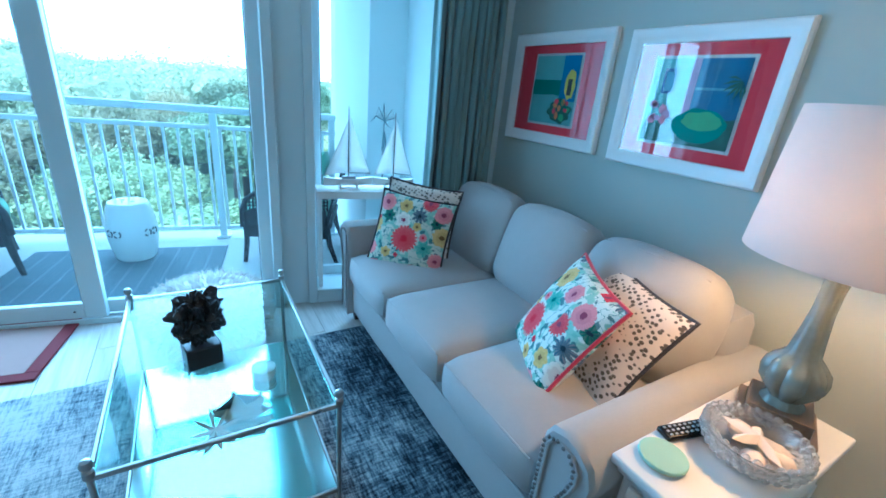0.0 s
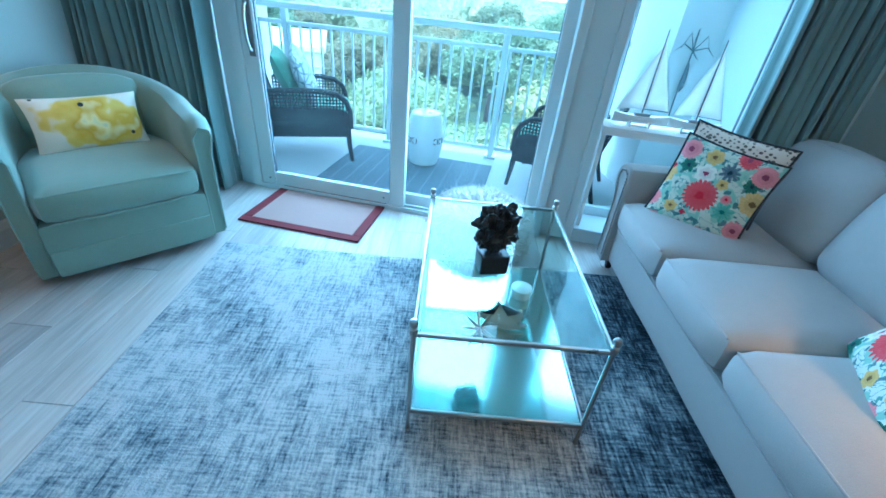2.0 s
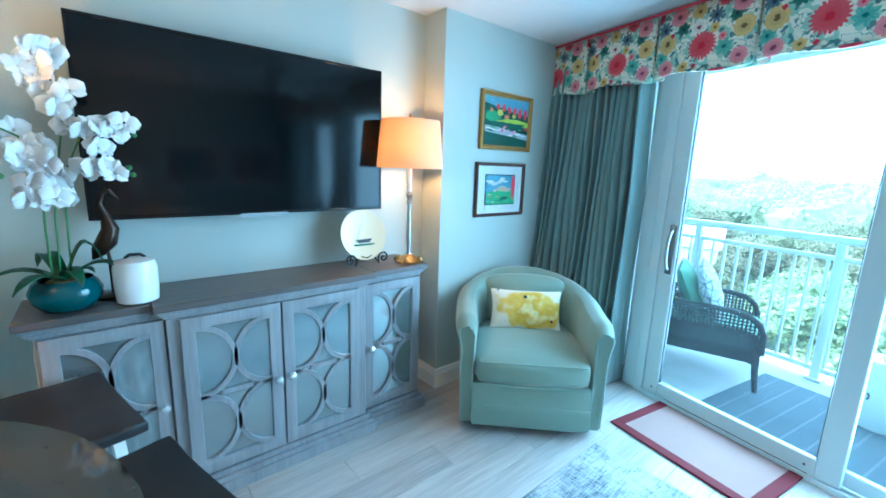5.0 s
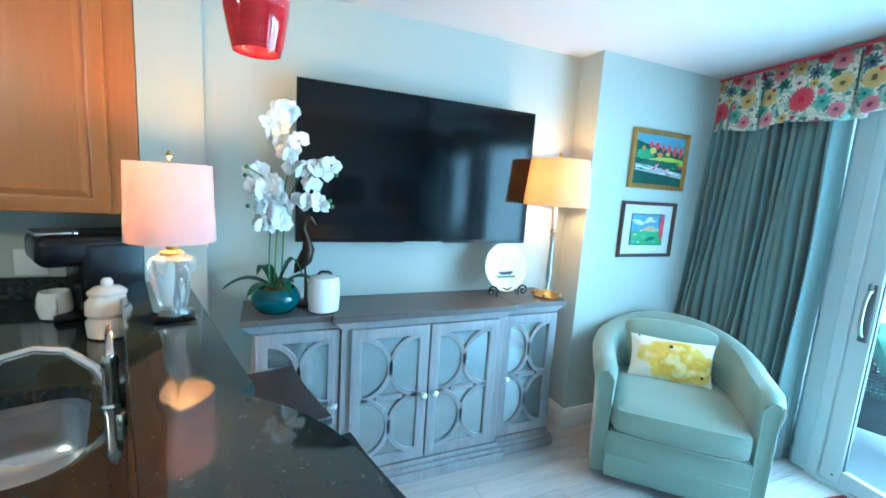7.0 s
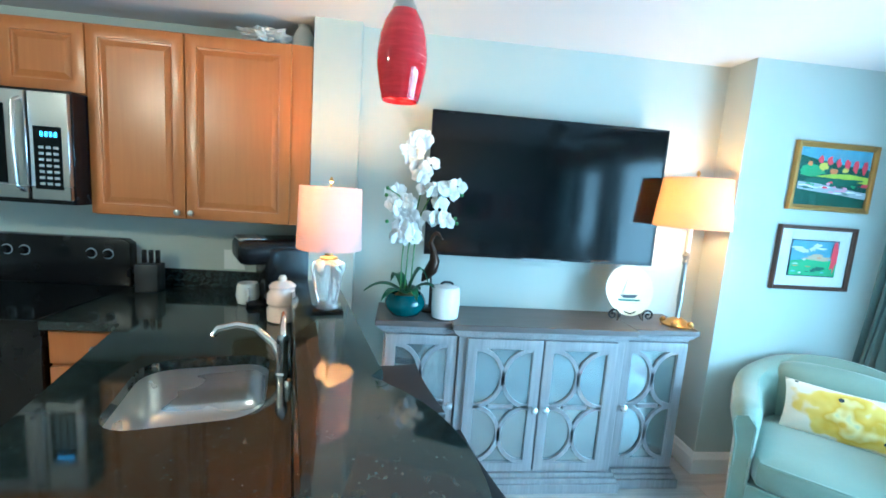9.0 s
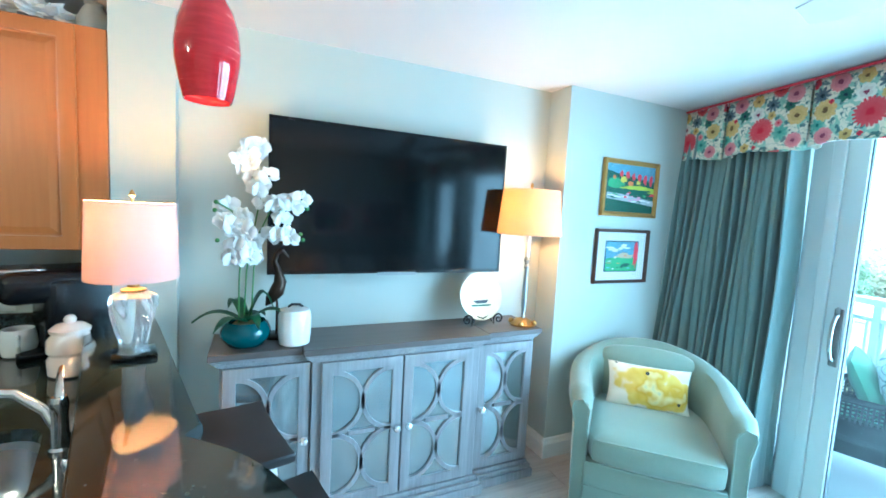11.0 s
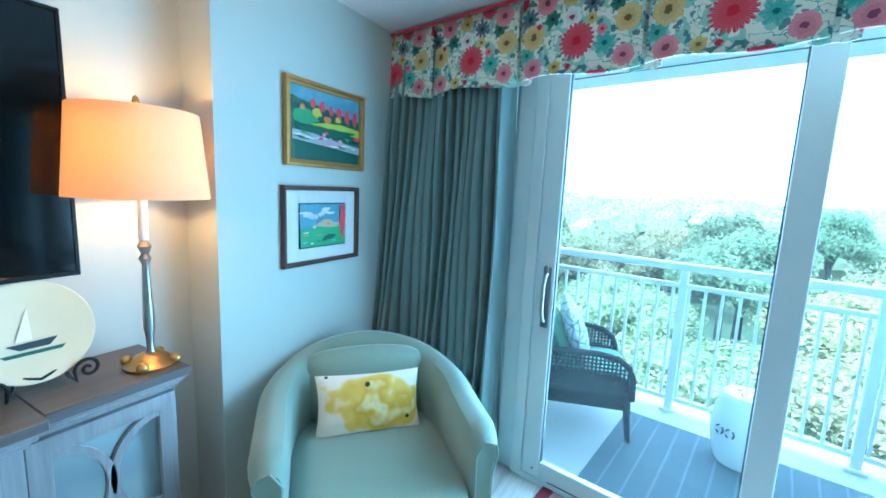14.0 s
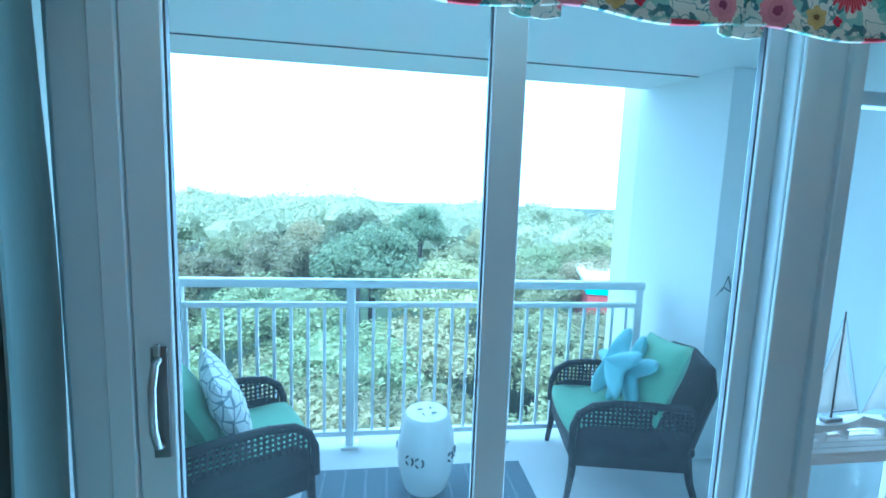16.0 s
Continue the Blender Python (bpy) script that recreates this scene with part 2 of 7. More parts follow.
BLOSSOMS = LOW_BLOSSOMS + [
    (0.08, 0.045, 0.045, 14, 0.08, PINKF, PLUMH, 0.35), (0.465, 0.045, 0.042, 14, 0.08, PINKF, PLUMH, 0.35),
    (0.185, 0.036, 0.030, 6, 0.2, GOLDF, BROWNH, 0.2), (0.245, 0.032, 0.014, 4, 0.3, CORALF, PLUMH, 0.1), (0.10, 0.215, 0.014, 4, 0.3, CORALF, PLUMH, 0.1),
    (0.13, 0.305, 0.048, 14, 0.08, PINKF, PLUMH, 0.35), (0.45, 0.30, 0.048, 14, 0.08, PINKF, PLUMH, 0.35),
    (0.24, 0.305, 0.038, 6, 0.2, GOLDF, BROWNH, 0.2), (0.365, 0.345, 0.045, 18, 0.2, CORALF, PLUMH, 0.5), (0.01, 0.325, 0.032, 8, 0.1, CORALF, PLUMH, 0.2),
    (0.375, 0.155, 0.022, 8, 0.1, PINKF, CORALF, 0.2), (0.275, 0.128, 0.074, 22, 0.2, CORALF, CORALF, 0.5)]
WALL = plain("wall_paint", (0.475, 0.515, 0.48), 0.7, big=0.8, fine=220, var=0.03, relief=0.12)
CEIL = plain("ceiling_paint", (0.68, 0.675, 0.67), 0.85, big=0.7, fine=160, var=0.02, relief=0.25)
TRIM = plain("white_trim_paint", (0.80, 0.81, 0.80), 0.35, big=2, fine=120, var=0.03, relief=0.06)
VINYL = plain("white_window_frame", (0.60, 0.665, 0.685), 0.4, big=2, fine=150, var=0.04, relief=0.05)
SEAL = plain("grey_seal", (0.10, 0.11, 0.12), 0.6)
STUCCO = plain("white_stucco", (0.80, 0.82, 0.82), 0.9, big=0.9, fine=70, var=0.04, relief=0.5, dist=0.003)
CONCRETE = plain("balcony_tile_coat", (0.55, 0.56, 0.56), 0.75, big=1.8, fine=60, var=0.09, relief=0.3)
RAILPAINT = plain("white_rail_paint", (0.80, 0.83, 0.84), 0.35, big=3, fine=100, var=0.03, relief=0.05)
FLOOR = wood("whitewashed_planks", (0.35, 0.33, 0.305), (0.70, 0.67, 0.635), "y", 1.0, 0.38, 1.25, each=True)
SOFA = fabric("grey_linen", (0.41, 0.405, 0.40), 380, 0.08)
SAGE = fabric("sage_velvet", (0.26, 0.34, 0.28), 300, 0.10, 0.75, 0.5, 0.15)
CURTAIN = fabric("sage_grey_drapery", (0.195, 0.265, 0.258), 260, 0.12, 0.75, 0.3, 0.2)
PIPING = fabric("coral_piping", (0.55, 0.04, 0.07), 500, 0.1)
NAVYPIPE = fabric("dark_piping", (0.04, 0.04, 0.05), 500, 0.1)
CAB = wood("grey_washed_oak", (0.165, 0.168, 0.180), (0.41, 0.412, 0.424), "z", 1.3, 0.45, 0.9)
CABTOP = wood("dark_oak_top", (0.07, 0.06, 0.058), (0.17, 0.15, 0.145), "y", 1.2, 0.35, 0.9)
MAPLE = wood("honey_maple", (0.31, 0.100, 0.022), (0.47, 0.185, 0.045), "z", 0.8, 0.3, 0.6)
BLACKWOOD = plain("black_painted_wood", (0.018, 0.017, 0.018), 0.35, big=6, fine=80, var=0.25)
WHITEWOOD = plain("white_painted_wood", (0.76, 0.74, 0.71), 0.45, big=5, fine=90, var=0.05)
CHROME = plain("chrome", (0.75, 0.76, 0.77), 0.12, 1.0, var=0.03, relief=0.02)
STEEL = plain("brushed_steel", (0.55, 0.56, 0.57), 0.28, 1.0, 4, 300, 0.06, 0.1, stretch=(1, 0.05, 1))
NICKEL = plain("antique_silver", (0.42, 0.42, 0.41), 0.3, 1.0, 12, 160, 0.2, 0.15)
PEWTER = plain("dull_pewter", (0.20, 0.195, 0.19), 0.5, 0.8, 12, 160, 0.2, 0.1)
BRASS = plain("aged_brass", (0.55, 0.36, 0.12), 0.32, 1.0, 9, 140, 0.2, 0.1)
IRON = plain("black_iron", (0.02, 0.02, 0.022), 0.45, 0.6, 20, 150, 0.3)
BLACKGLASS = plain("black_screen", (0.003, 0.004, 0.005), 0.07, 0, 2, 30, 0.1, 0.0, spec=0.3)
BLACKPLASTIC = plain("black_plastic", (0.006, 0.006, 0.007), 0.25, 0, 6, 200, 0.2, 0.05, spec=0.3)
PANE = thin_glass("window_glass", (0.93, 0.975, 0.98), 0.02, 0.004)
PICGLASS = thin_glass("picture_glass", (0.97, 0.98, 0.98), 0.08)
BEADGLASS = glass("pressed_glass", (0.96, 0.97, 0.98), 0.05)
BEADGLASS.node_tree.nodes["Principled BSDF"].inputs["Transmission Weight"].default_value = 0.85
CLEAR = thin_glass("table_glass", (0.84, 0.94, 0.92), 0.035)
CRYSTAL = glass("crystal_glass", (0.97, 0.98, 0.99))
MIRROR = plain("mirror", (0.64, 0.76, 0.75), 0.02, 1.0, var=0.02, relief=0.0)
LINEN = plain("white_mat_board", (0.82, 0.81, 0.78), 0.8, var=0.02)
WICKER = plain("dark_wicker", (0.020, 0.021, 0.024), 0.5, 0, 20, 160, 0.35, 0.6, 0.003, spec=0.3)
GREENCLOTH = fabric("green_outdoor_cloth", (0.24, 0.42, 0.27), 320, 0.06)
PORCELAIN = plain("white_glazed_ceramic", (0.80, 0.81, 0.80), 0.14, 0, 6, 60, 0.03, 0.03)

# ---- helpers for shapes ----


def part(name, bm, material, parent=None, label="", smooth=True, m=None):
    """Links a bmesh as one mesh object under a thing or a part."""
    me = bpy.data.meshes.new(name)
    bmesh.ops.recalc_face_normals(bm, faces=bm.faces)
    bm.to_mesh(me)
    bm.free()
    me.materials.append(material)
    if smooth:
        me.shade_smooth()
        me.set_sharp_from_angle(angle=radians(38))
    ob = new(name, me)
    ob.parent = parent
    if m is not None:
        ob.matrix_basis = m
    if label:
        ob["label"] = label
    return ob


def again(ob, m, parent=None):
    """A piece that shares ob's mesh."""
    o = new(ob.name.split(".")[0], ob.data)
    o.parent = parent or ob.parent
    o.matrix_basis = m
    return o


def thing(name, m, label, category, group="", kind=""):
    ob = new(name)
    ob.empty_display_size = 0.1
    ob.matrix_basis = m
    return tagged(ob, label, category, group, kind)


def box(x0, y0, z0, x1, y1, z1, r=0.0, seg=2, bm=None):
    bm = bm or bmesh.new()
    vs = [bm.verts.new((x, y, z)) for z in (z0, z1) for y in (y0, y1) for x in (x0, x1)]
    fs = [bm.faces.new([vs[i] for i in f]) for f in ((0, 2, 3, 1), (4, 5, 7, 6), (0, 1, 5, 4), (2, 6, 7, 3), (0, 4, 6, 2), (1, 3, 7, 5))]
    if r > 0:
        es = {e for f in fs for e in f.edges}
        bmesh.ops.bevel(bm, geom=list(es), offset=r, segments=seg, profile=0.5, affect="EDGES")
    return bm


def boxes(rows, r=0.0, seg=2):
    bm = bmesh.new()
    for row in rows:
        box(*row, r=r, seg=seg, bm=bm)
    return bm


def lathe(profile, seg=32, bm=None, at=(0, 0, 0), caps=True):
    bm = bm or bmesh.new()
    rings = []
    for r, z in profile:
        rings.append([bm.verts.new((at[0] + r * math.cos(2 * math.pi * k / seg), at[1] + r * math.sin(2 * math.pi * k / seg), at[2] + z)) for k in range(seg)])
    for a, b in zip(rings, rings[1:]):
        for k in range(seg):
            bm.faces.new((a[k], a[(k + 1) % seg], b[(k + 1) % seg], b[k]))
    if caps:
        bm.faces.new(rings[0][::-1])
        bm.faces.new(rings[-1])
    return bm


def tube(points, r, seg=8, bm=None, closed=False, flat=1.0):
    """A round bar along points; r may be one radius or one for each point."""
    bm = bm or bmesh.new()
    pts = [Vector(p) for p in points]
    rs = r if isinstance(r, (list, tuple)) else [r] * len(pts)
    rings, side = [], None
    n = len(pts)
    for i, p in enumerate(pts):
        a = pts[(i - 1) % n] if closed or i else p
        b = pts[(i + 1) % n] if closed or i < n - 1 else p
        d = (b - a).normalized()
        if side is None:
            side = d.orthogonal().normalized()
        side = (side - d * side.dot(d)).normalized()
        up = d.cross(side)
        rings.append([bm.verts.new(p + rs[i] * (math.cos(2 * math.pi * k / seg) * side + flat * math.sin(2 * math.pi * k / seg) * up)) for k in range(seg)])
    pairs = list(zip(rings, rings[1:])) + ([(rings[-1], rings[0])] if closed else [])
    for a, b in pairs:
        for k in range(seg):
            bm.faces.new((a[k], a[(k + 1) % seg], b[(k + 1) % seg], b[k]))
    if not closed:
        bm.faces.new(rings[0][::-1])
        bm.faces.new(rings[-1])
    return bm


def prism(outline, z0, z1, r=0.0, seg=2, bm=None):
    """A slab over an outline in x and y."""
    bm = bm or bmesh.new()
    lo = [bm.verts.new((x, y, z0)) for x, y in outline]
    hi = [bm.verts.new((x, y, z1)) for x, y in outline]
    k = len(lo)
    fs = [bm.faces.new(lo[::-1]), bm.faces.new(hi)]
    fs += [bm.faces.new((lo[i], lo[(i + 1) % k], hi[(i + 1) % k], hi[i])) for i in range(k)]
    if r > 0:
        es = {e for f in fs[:2] for e in f.edges}
        bmesh.ops.bevel(bm, geom=list(es), offset=r, segments=seg, profile=0.5, affect="EDGES")
    return bm


def moved(bm, m):
    bmesh.ops.transform(bm, matrix=m, verts=bm.verts)
    return bm


def pillow(w, h, t, n=22, seed=0, power=0.42):
    """A stuffed pillow lying in x and y, with sagging edges and soft creases."""
    bm = bmesh.new()
    sheets = []
    for s in (1, -1):
        g = []
        for j in range(n + 1):
            row = []
            for i in range(n + 1):
                x, y = 2 * i / n - 1, 2 * j / n - 1
                f = max(0.0, (1 - x * x) * (1 - y * y))
                z = s * t / 2 * f ** power
                z += s * 0.010 * f ** 0.5 * noise.noise(Vector((3 * x + seed, 3 * y, s)))
                px = x * w / 2 * (1 - 0.07 * (1 - y * y))
                py = y * h / 2 * (1 - 0.07 * (1 - x * x))
                edge = i in (0, n) or j in (0, n)
                row.append(sheets[0][j][i] if edge and s < 0 else bm.verts.new((px, py, 0 if edge else z)))
            g.append(row)
        sheets.append(g)
        for j in range(n):
            for i in range(n):
                bm.faces.new((g[j][i], g[j][i + 1], g[j + 1][i + 1], g[j + 1][i]))
    return bm


def pillow_rim(w, h, r, n=14):
    pts = []
    for k, (a, b) in enumerate((((-1, -1), (1, -1)), ((1, -1), (1, 1)), ((1, 1), (-1, 1)), ((-1, 1), (-1, -1)))):
        for i in range(n):
            x, y = a[0] + (b[0] - a[0]) * i / n, a[1] + (b[1] - a[1]) * i / n
            pts.append((x * w / 2 * (1 - 0.07 * (1 - y * y)), y * h / 2 * (1 - 0.07 * (1 - x * x)), 0))
    return tube(pts, r, 6, closed=True)


def ring_frame(x0, x1, y0, y1, z0, z1, w, bevel=0.003):
    """A door frame in y and z, w wide, from x0 to x1, in one piece."""
    bm = bmesh.new()
    rings = []
    for off, x in ((0, x0), (0, x1), (w, x1), (w, x0)):
        rings.append([bm.verts.new((x, y, z)) for y, z in ((y0 + off, z0 + off), (y1 - off, z0 + off), (y1 - off, z1 - off), (y0 + off, z1 - off))])
    for a, b in zip(rings, rings[1:] + rings[:1]):
        for i in range(4):
            bm.faces.new((a[i], a[(i + 1) % 4], b[(i + 1) % 4], b[i]))
    if bevel:
        es = [e for e in bm.edges if abs(e.verts[0].co.x - x1) < 1e-6 and abs(e.verts[1].co.x - x1) < 1e-6 and (e.verts[0].co - e.verts[1].co).length > w * 1.6]
        bmesh.ops.bevel(bm, geom=es, offset=bevel, segments=2, profile=0.5, affect="EDGES")
    return bm


def soft_block(x0, y0, z0, x1, y1, z1, r, crown=0.02, cuts=7, seed=0):
    """An upholstered block: rounded edges, a crowned top and slightly uneven faces."""
    bm = box(x0, y0, z0, x1, y1, z1)
    bmesh.ops.subdivide_edges(bm, edges=bm.edges[:], cuts=cuts, use_grid_fill=True)
    c = Vector(((x0 + x1) / 2, (y0 + y1) / 2, (z0 + z1) / 2))
    h = Vector(((x1 - x0) / 2, (y1 - y0) / 2, (z1 - z0) / 2))
    for v in bm.verts:
        d = v.co - c
        inner = Vector([max(-h[k] + r, min(h[k] - r, d[k])) for k in range(3)])
        out = d - inner
        if out.length > 1e-6:
            d = inner + out.normalized() * min(r, out.length)
        u = [d[k] / h[k] for k in range(3)]
        for k in range(3):
            a, b2 = [q for q in range(3) if q != k]
            d[k] += math.copysign(crown, u[k]) * abs(u[k]) * (1 - u[a] ** 2) * (1 - u[b2] ** 2)
        d += 0.004 * Vector(noise.noise_vector(d * 6 + Vector((seed, seed, 0))))
        v.co = c + d
    return bm


# ---- structure ----
XT, XS, XR, ZC, YS = -1.85, -1.655, 2.58, 2.42, 2.36


def wall_y(x):
    """The inner face of the slanted window wall."""
    return 3.52 - 0.1817 * (x + 0.70)


def structure(name, bm, material, label, category="wall", m=None, smooth=False):
    return tagged(part(name, bm, material, None, label, smooth, m), label, category, kind="structure")


structure("wall_north", box(XT - 0.15, 0.26, 0, XT, YS + 0.1, ZC), WALL, "pale grey-green painted wall behind the television")
structure("wall_stub", prism([(XT - 0.15, YS), (XS, YS), (XS, wall_y(XS) + 0.1), (XT - 0.15, wall_y(XS) + 0.1)], 0, ZC), WALL, "pale grey-green wall stub that carries two pictures")
structure("wall_pillar", box(XT - 0.4, 0.02, 0, -1.785, 0.2605, ZC), WALL, "pale painted wall end between kitchen and living room")
structure("wall_kitchen", box(-2.27, -5.1, 0, -2.12, 0.02, ZC), WALL, "pale grey-green kitchen wall above dark counter")
structure("wall_sofa", box(XR, -5.1, 0, XR + 0.15, 3.2, ZC), WALL, "pale grey-green painted wall behind the sofa")
structure("wall_back", box(-2.27, -5.25, 0, XR + 0.15, -5.1, ZC), WALL, "plain pale wall closing the room behind")
structure("ceiling", prism([(-2.3, -5.2), (XR + 0.1, -5.2), (XR + 0.1, wall_y(XR) + 0.1), (-2.3, wall_y(-2.3) + 0.1)], ZC, ZC + 0.12), CEIL, "smooth white painted ceiling", "ceiling")
structure("subfloor", prism([(-2.3, -5.2), (XR + 0.1, -5.2), (XR + 0.1, wall_y(XR) + 0.1), (-2.3, wall_y(-2.3) + 0.1)], -0.2, -0.012), SEAL, "dark underlay below the plank floor", "floor")

# window wall: header, side post and corner pieces, in its own frame
structure("wall_window", boxes([(-1.1, 0, 2.36, 3.5, 0.14, ZC), (1.932, 0, 0, 2.13, 0.14, 2.36), (-1.1, 0, 0, -0.90, 0.14, 2.36), (3.02, 0, 0, 3.5, 0.14, 2.36)]),
          VINYL, "white wall post and header round the windows", m=WIN)


def baseboard(name, pts):
    bm = bmesh.new()
    prof = [(0.0, 0.0), (0.018, 0.0), (0.018, 0.095), (0.012, 0.11), (0.008, 0.128), (0.0, 0.135)]
    rows = []
    for i, p in enumerate(pts):
        d0 = (Vector(pts[i]) - Vector(pts[i - 1])).normalized() if i else None
        d1 = (Vector(pts[i + 1]) - Vector(p)).normalized() if i < len(pts) - 1 else None
        n0 = Vector((d0.y, -d0.x)) if d0 else None
        n1 = Vector((d1.y, -d1.x)) if d1 else None
        nn = (n0 + n1) / (1 + n0.dot(n1)) if n0 and n1 else (n0 or n1)
        rows.append([bm.verts.new((p[0] + nn.x * a, p[1] + nn.y * a, z)) for a, z in prof])
    for a, b in zip(rows, rows[1:]):
        for k in range(len(prof) - 1):
            bm.faces.new((a[k], a[k + 1], b[k + 1], b[k]))
    for rw in (rows[0], rows[-1]):
        bm.faces.new(rw)
    return structure(name, bm, TRIM, "white moulded baseboard along the wall", "baseboard")


baseboard("baseboard", [(XT + 0.001, 0.27), (XT + 0.001, YS - 0.001), (XS + 0.001, YS - 0.001), (XS + 0.001, 3.66)])
baseboard("baseboard_sofa", [(XR - 0.001, 2.9), (XR - 0.001, -3.0)])

# sliding glass door and side windows
DOOR = thing("door_1", WIN, "white-framed sliding glass door to the balcony, closed", "sliding door", kind="structure")


def sash(name, u0, u1, v0, v1, z0, z1, stile, rail, parent):
    f = part(name, boxes([(u0, v0, z0, u0 + stile, v1, z1), (u1 - stile, v0, z0, u1, v1, z1),
                          (u0 + stile, v0 + 0.002, z1 - rail, u1 - stile, v1 - 0.002, z1), (u0 + stile, v0 + 0.002, z0, u1 - stile, v1 - 0.002, z0 + rail * 1.3)], 0.004, 1), VINYL, parent)
    vm = (v0 + v1) / 2
    part("gasket", boxes([(u0 + stile, vm - 0.009, z0 + rail, u0 + stile + 0.006, vm + 0.009, z1 - rail), (u1 - stile - 0.006, vm - 0.009, z0 + rail, u1 - stile, vm + 0.009, z1 - rail)]), SEAL, f, "dark rubber gasket")
    g = part("pane", box(u0 + stile - 0.005, vm - 0.003, z0 + rail, u1 - stile + 0.005, vm + 0.003, z1 - rail), PANE, f, "clear window glass", smooth=False)
    g.visible_shadow = False
    return f


part("jamb", boxes([(-0.198, -0.03, 0, -0.035, 0.14, 2.36), (1.895, -0.03, 0, 1.932, 0.13, 2.36)], 0.004, 1), VINYL, DOOR)
part("jamb_step", boxes([(-0.10, -0.045, 0, -0.035, -0.03, 2.36), (1.90, -0.042, 0, 1.955, -0.03, 2.36), (2.10, -0.02, 0, 2.155, 0.1, 2.36)], 0.004, 1), VINYL, DOOR)
part("head", box(-0.035, -0.03, 2.30, 1.895, 0.13, 2.359, 0.004, 1), VINYL, DOOR)
part("sill_track", boxes([(-0.035, -0.05, -0.01, 1.895, -0.035, 0.03), (-0.035, -0.035, -0.01, 1.895, 0.13, 0.012), (-0.035, 0.008, 0.012, 1.895, 0.014, 0.028)], 0.002, 1), VINYL, DOOR)
SL = sash("sliding_sash", -0.033, 1.022, -0.035, 0.006, 0.03, 2.31, 0.10, 0.07, DOOR)
SF = sash("fixed_sash", 0.935, 1.897, 0.016, 0.056, 0.03, 2.31, 0.07, 0.06, DOOR)
hb = tube([(0.032, -0.03, 0.90), (0.032, -0.062, 0.915), (0.032, -0.080, 0.97), (0.032, -0.082, 1.03), (0.032, -0.080, 1.09), (0.032, -0.062, 1.145), (0.032, -0.03, 1.16)], 0.010, 10)
hd = part("handle", hb, NICKEL, SL, "curved satin metal pull handle")
part("backplate", box(0.010, -0.043, 0.87, 0.054, -0.034, 1.19, 0.004, 2), PEWTER, hd)
part("lock_lever", box(0.024, -0.055, 1.165, 0.040, -0.043, 1.20, 0.003, 1), NICKEL, hd)
for u in (0.03, 0.88):
    sc = lathe([(0.006, 0), (0.006, 0.004)], 10)
    moved(sc, pose(u, -0.035, 0.075, 90))
    part("roller_screw", sc, SEAL, SL)

W1 = thing("window_1", WIN, "tall fixed side window beside the sliding door", "window", kind="structure")
sash("window_frame", 2.155, 2.968, 0.205, 0.25, 0.10, 2.36, 0.05, 0.05, W1)
part("transom", box(2.205, 0.20, 2.03, 2.918, 0.255, 2.085, 0.004, 1), VINYL, W1)
part("reveal", boxes([(2.085, 0.141, 0, 2.155, 0.26, 2.36), (2.085, 0.141, 2.361, 2.968, 0.26, 2.42)], 0.003, 1), VINYL, W1)
part("window_sill", boxes([(2.156, -0.02, 0, 2.968, 0.204, 0.085), (2.156, -0.035, 0.085, 2.968, 0.204, 0.102)], 0.004, 1), VINYL, W1)
W2 = thing("window_2", WIN, "narrow fixed side window half behind the drapery", "window", kind="structure")
sash("window_frame", -0.90, -0.199, 0.03, 0.075, 0.10, 2.36, 0.05, 0.05, W2)
part("window_sill", box(-0.90, -0.02, 0, -0.199, 0.12, 0.10, 0.004, 1), VINYL, W2)

# balcony
structure("balcony_slab", box(-2.6, 0.14, -0.30, 3.4, 1.62, -0.03), CONCRETE, "pale coated balcony floor slab", "balcony floor", m=WIN)
structure("balcony_soffit", box(-2.6, 0.14, 2.46, 3.4, 1.66, 2.75), STUCCO, "white stucco balcony ceiling", "balcony ceiling", m=WIN)
structure("balcony_drip", box(-2.6, 1.30, 2.453, 2.6, 1.307, 2.462), SEAL, "thin drip groove in the balcony ceiling", "groove", m=WIN)
structure("balcony_column", prism([(2.66, 1.10), (3.4, 1.10), (3.4, 1.9), (2.44, 1.9), (2.46, 1.70)], -0.3, 2.75), STUCCO, "broad white stucco column at the balcony corner", "column", m=WIN)
structure("balcony_side_wall", box(2.97, 0.26, -0.03, 3.4, 1.10, 2.46), STUCCO, "white stucco side wall of the balcony", m=WIN)
structure("balcony_left_wall", box(-1.10, 0.14, -0.03, -0.90, 1.62, 2.46), STUCCO, "white stucco end wall of the balcony", m=WIN)
structure("facade", boxes([(-9, 0.0, -9, -1.1, 0.14, 6), (3.5, 0.0, -9, 9, 0.14, 6), (-1.1, 0.0, 2.75, 3.5, 0.14, 6), (-1.1, 0, -9, 3.5, 0.14, -0.3)]), STUCCO, "white stucco outer wall of the building", m=WIN)

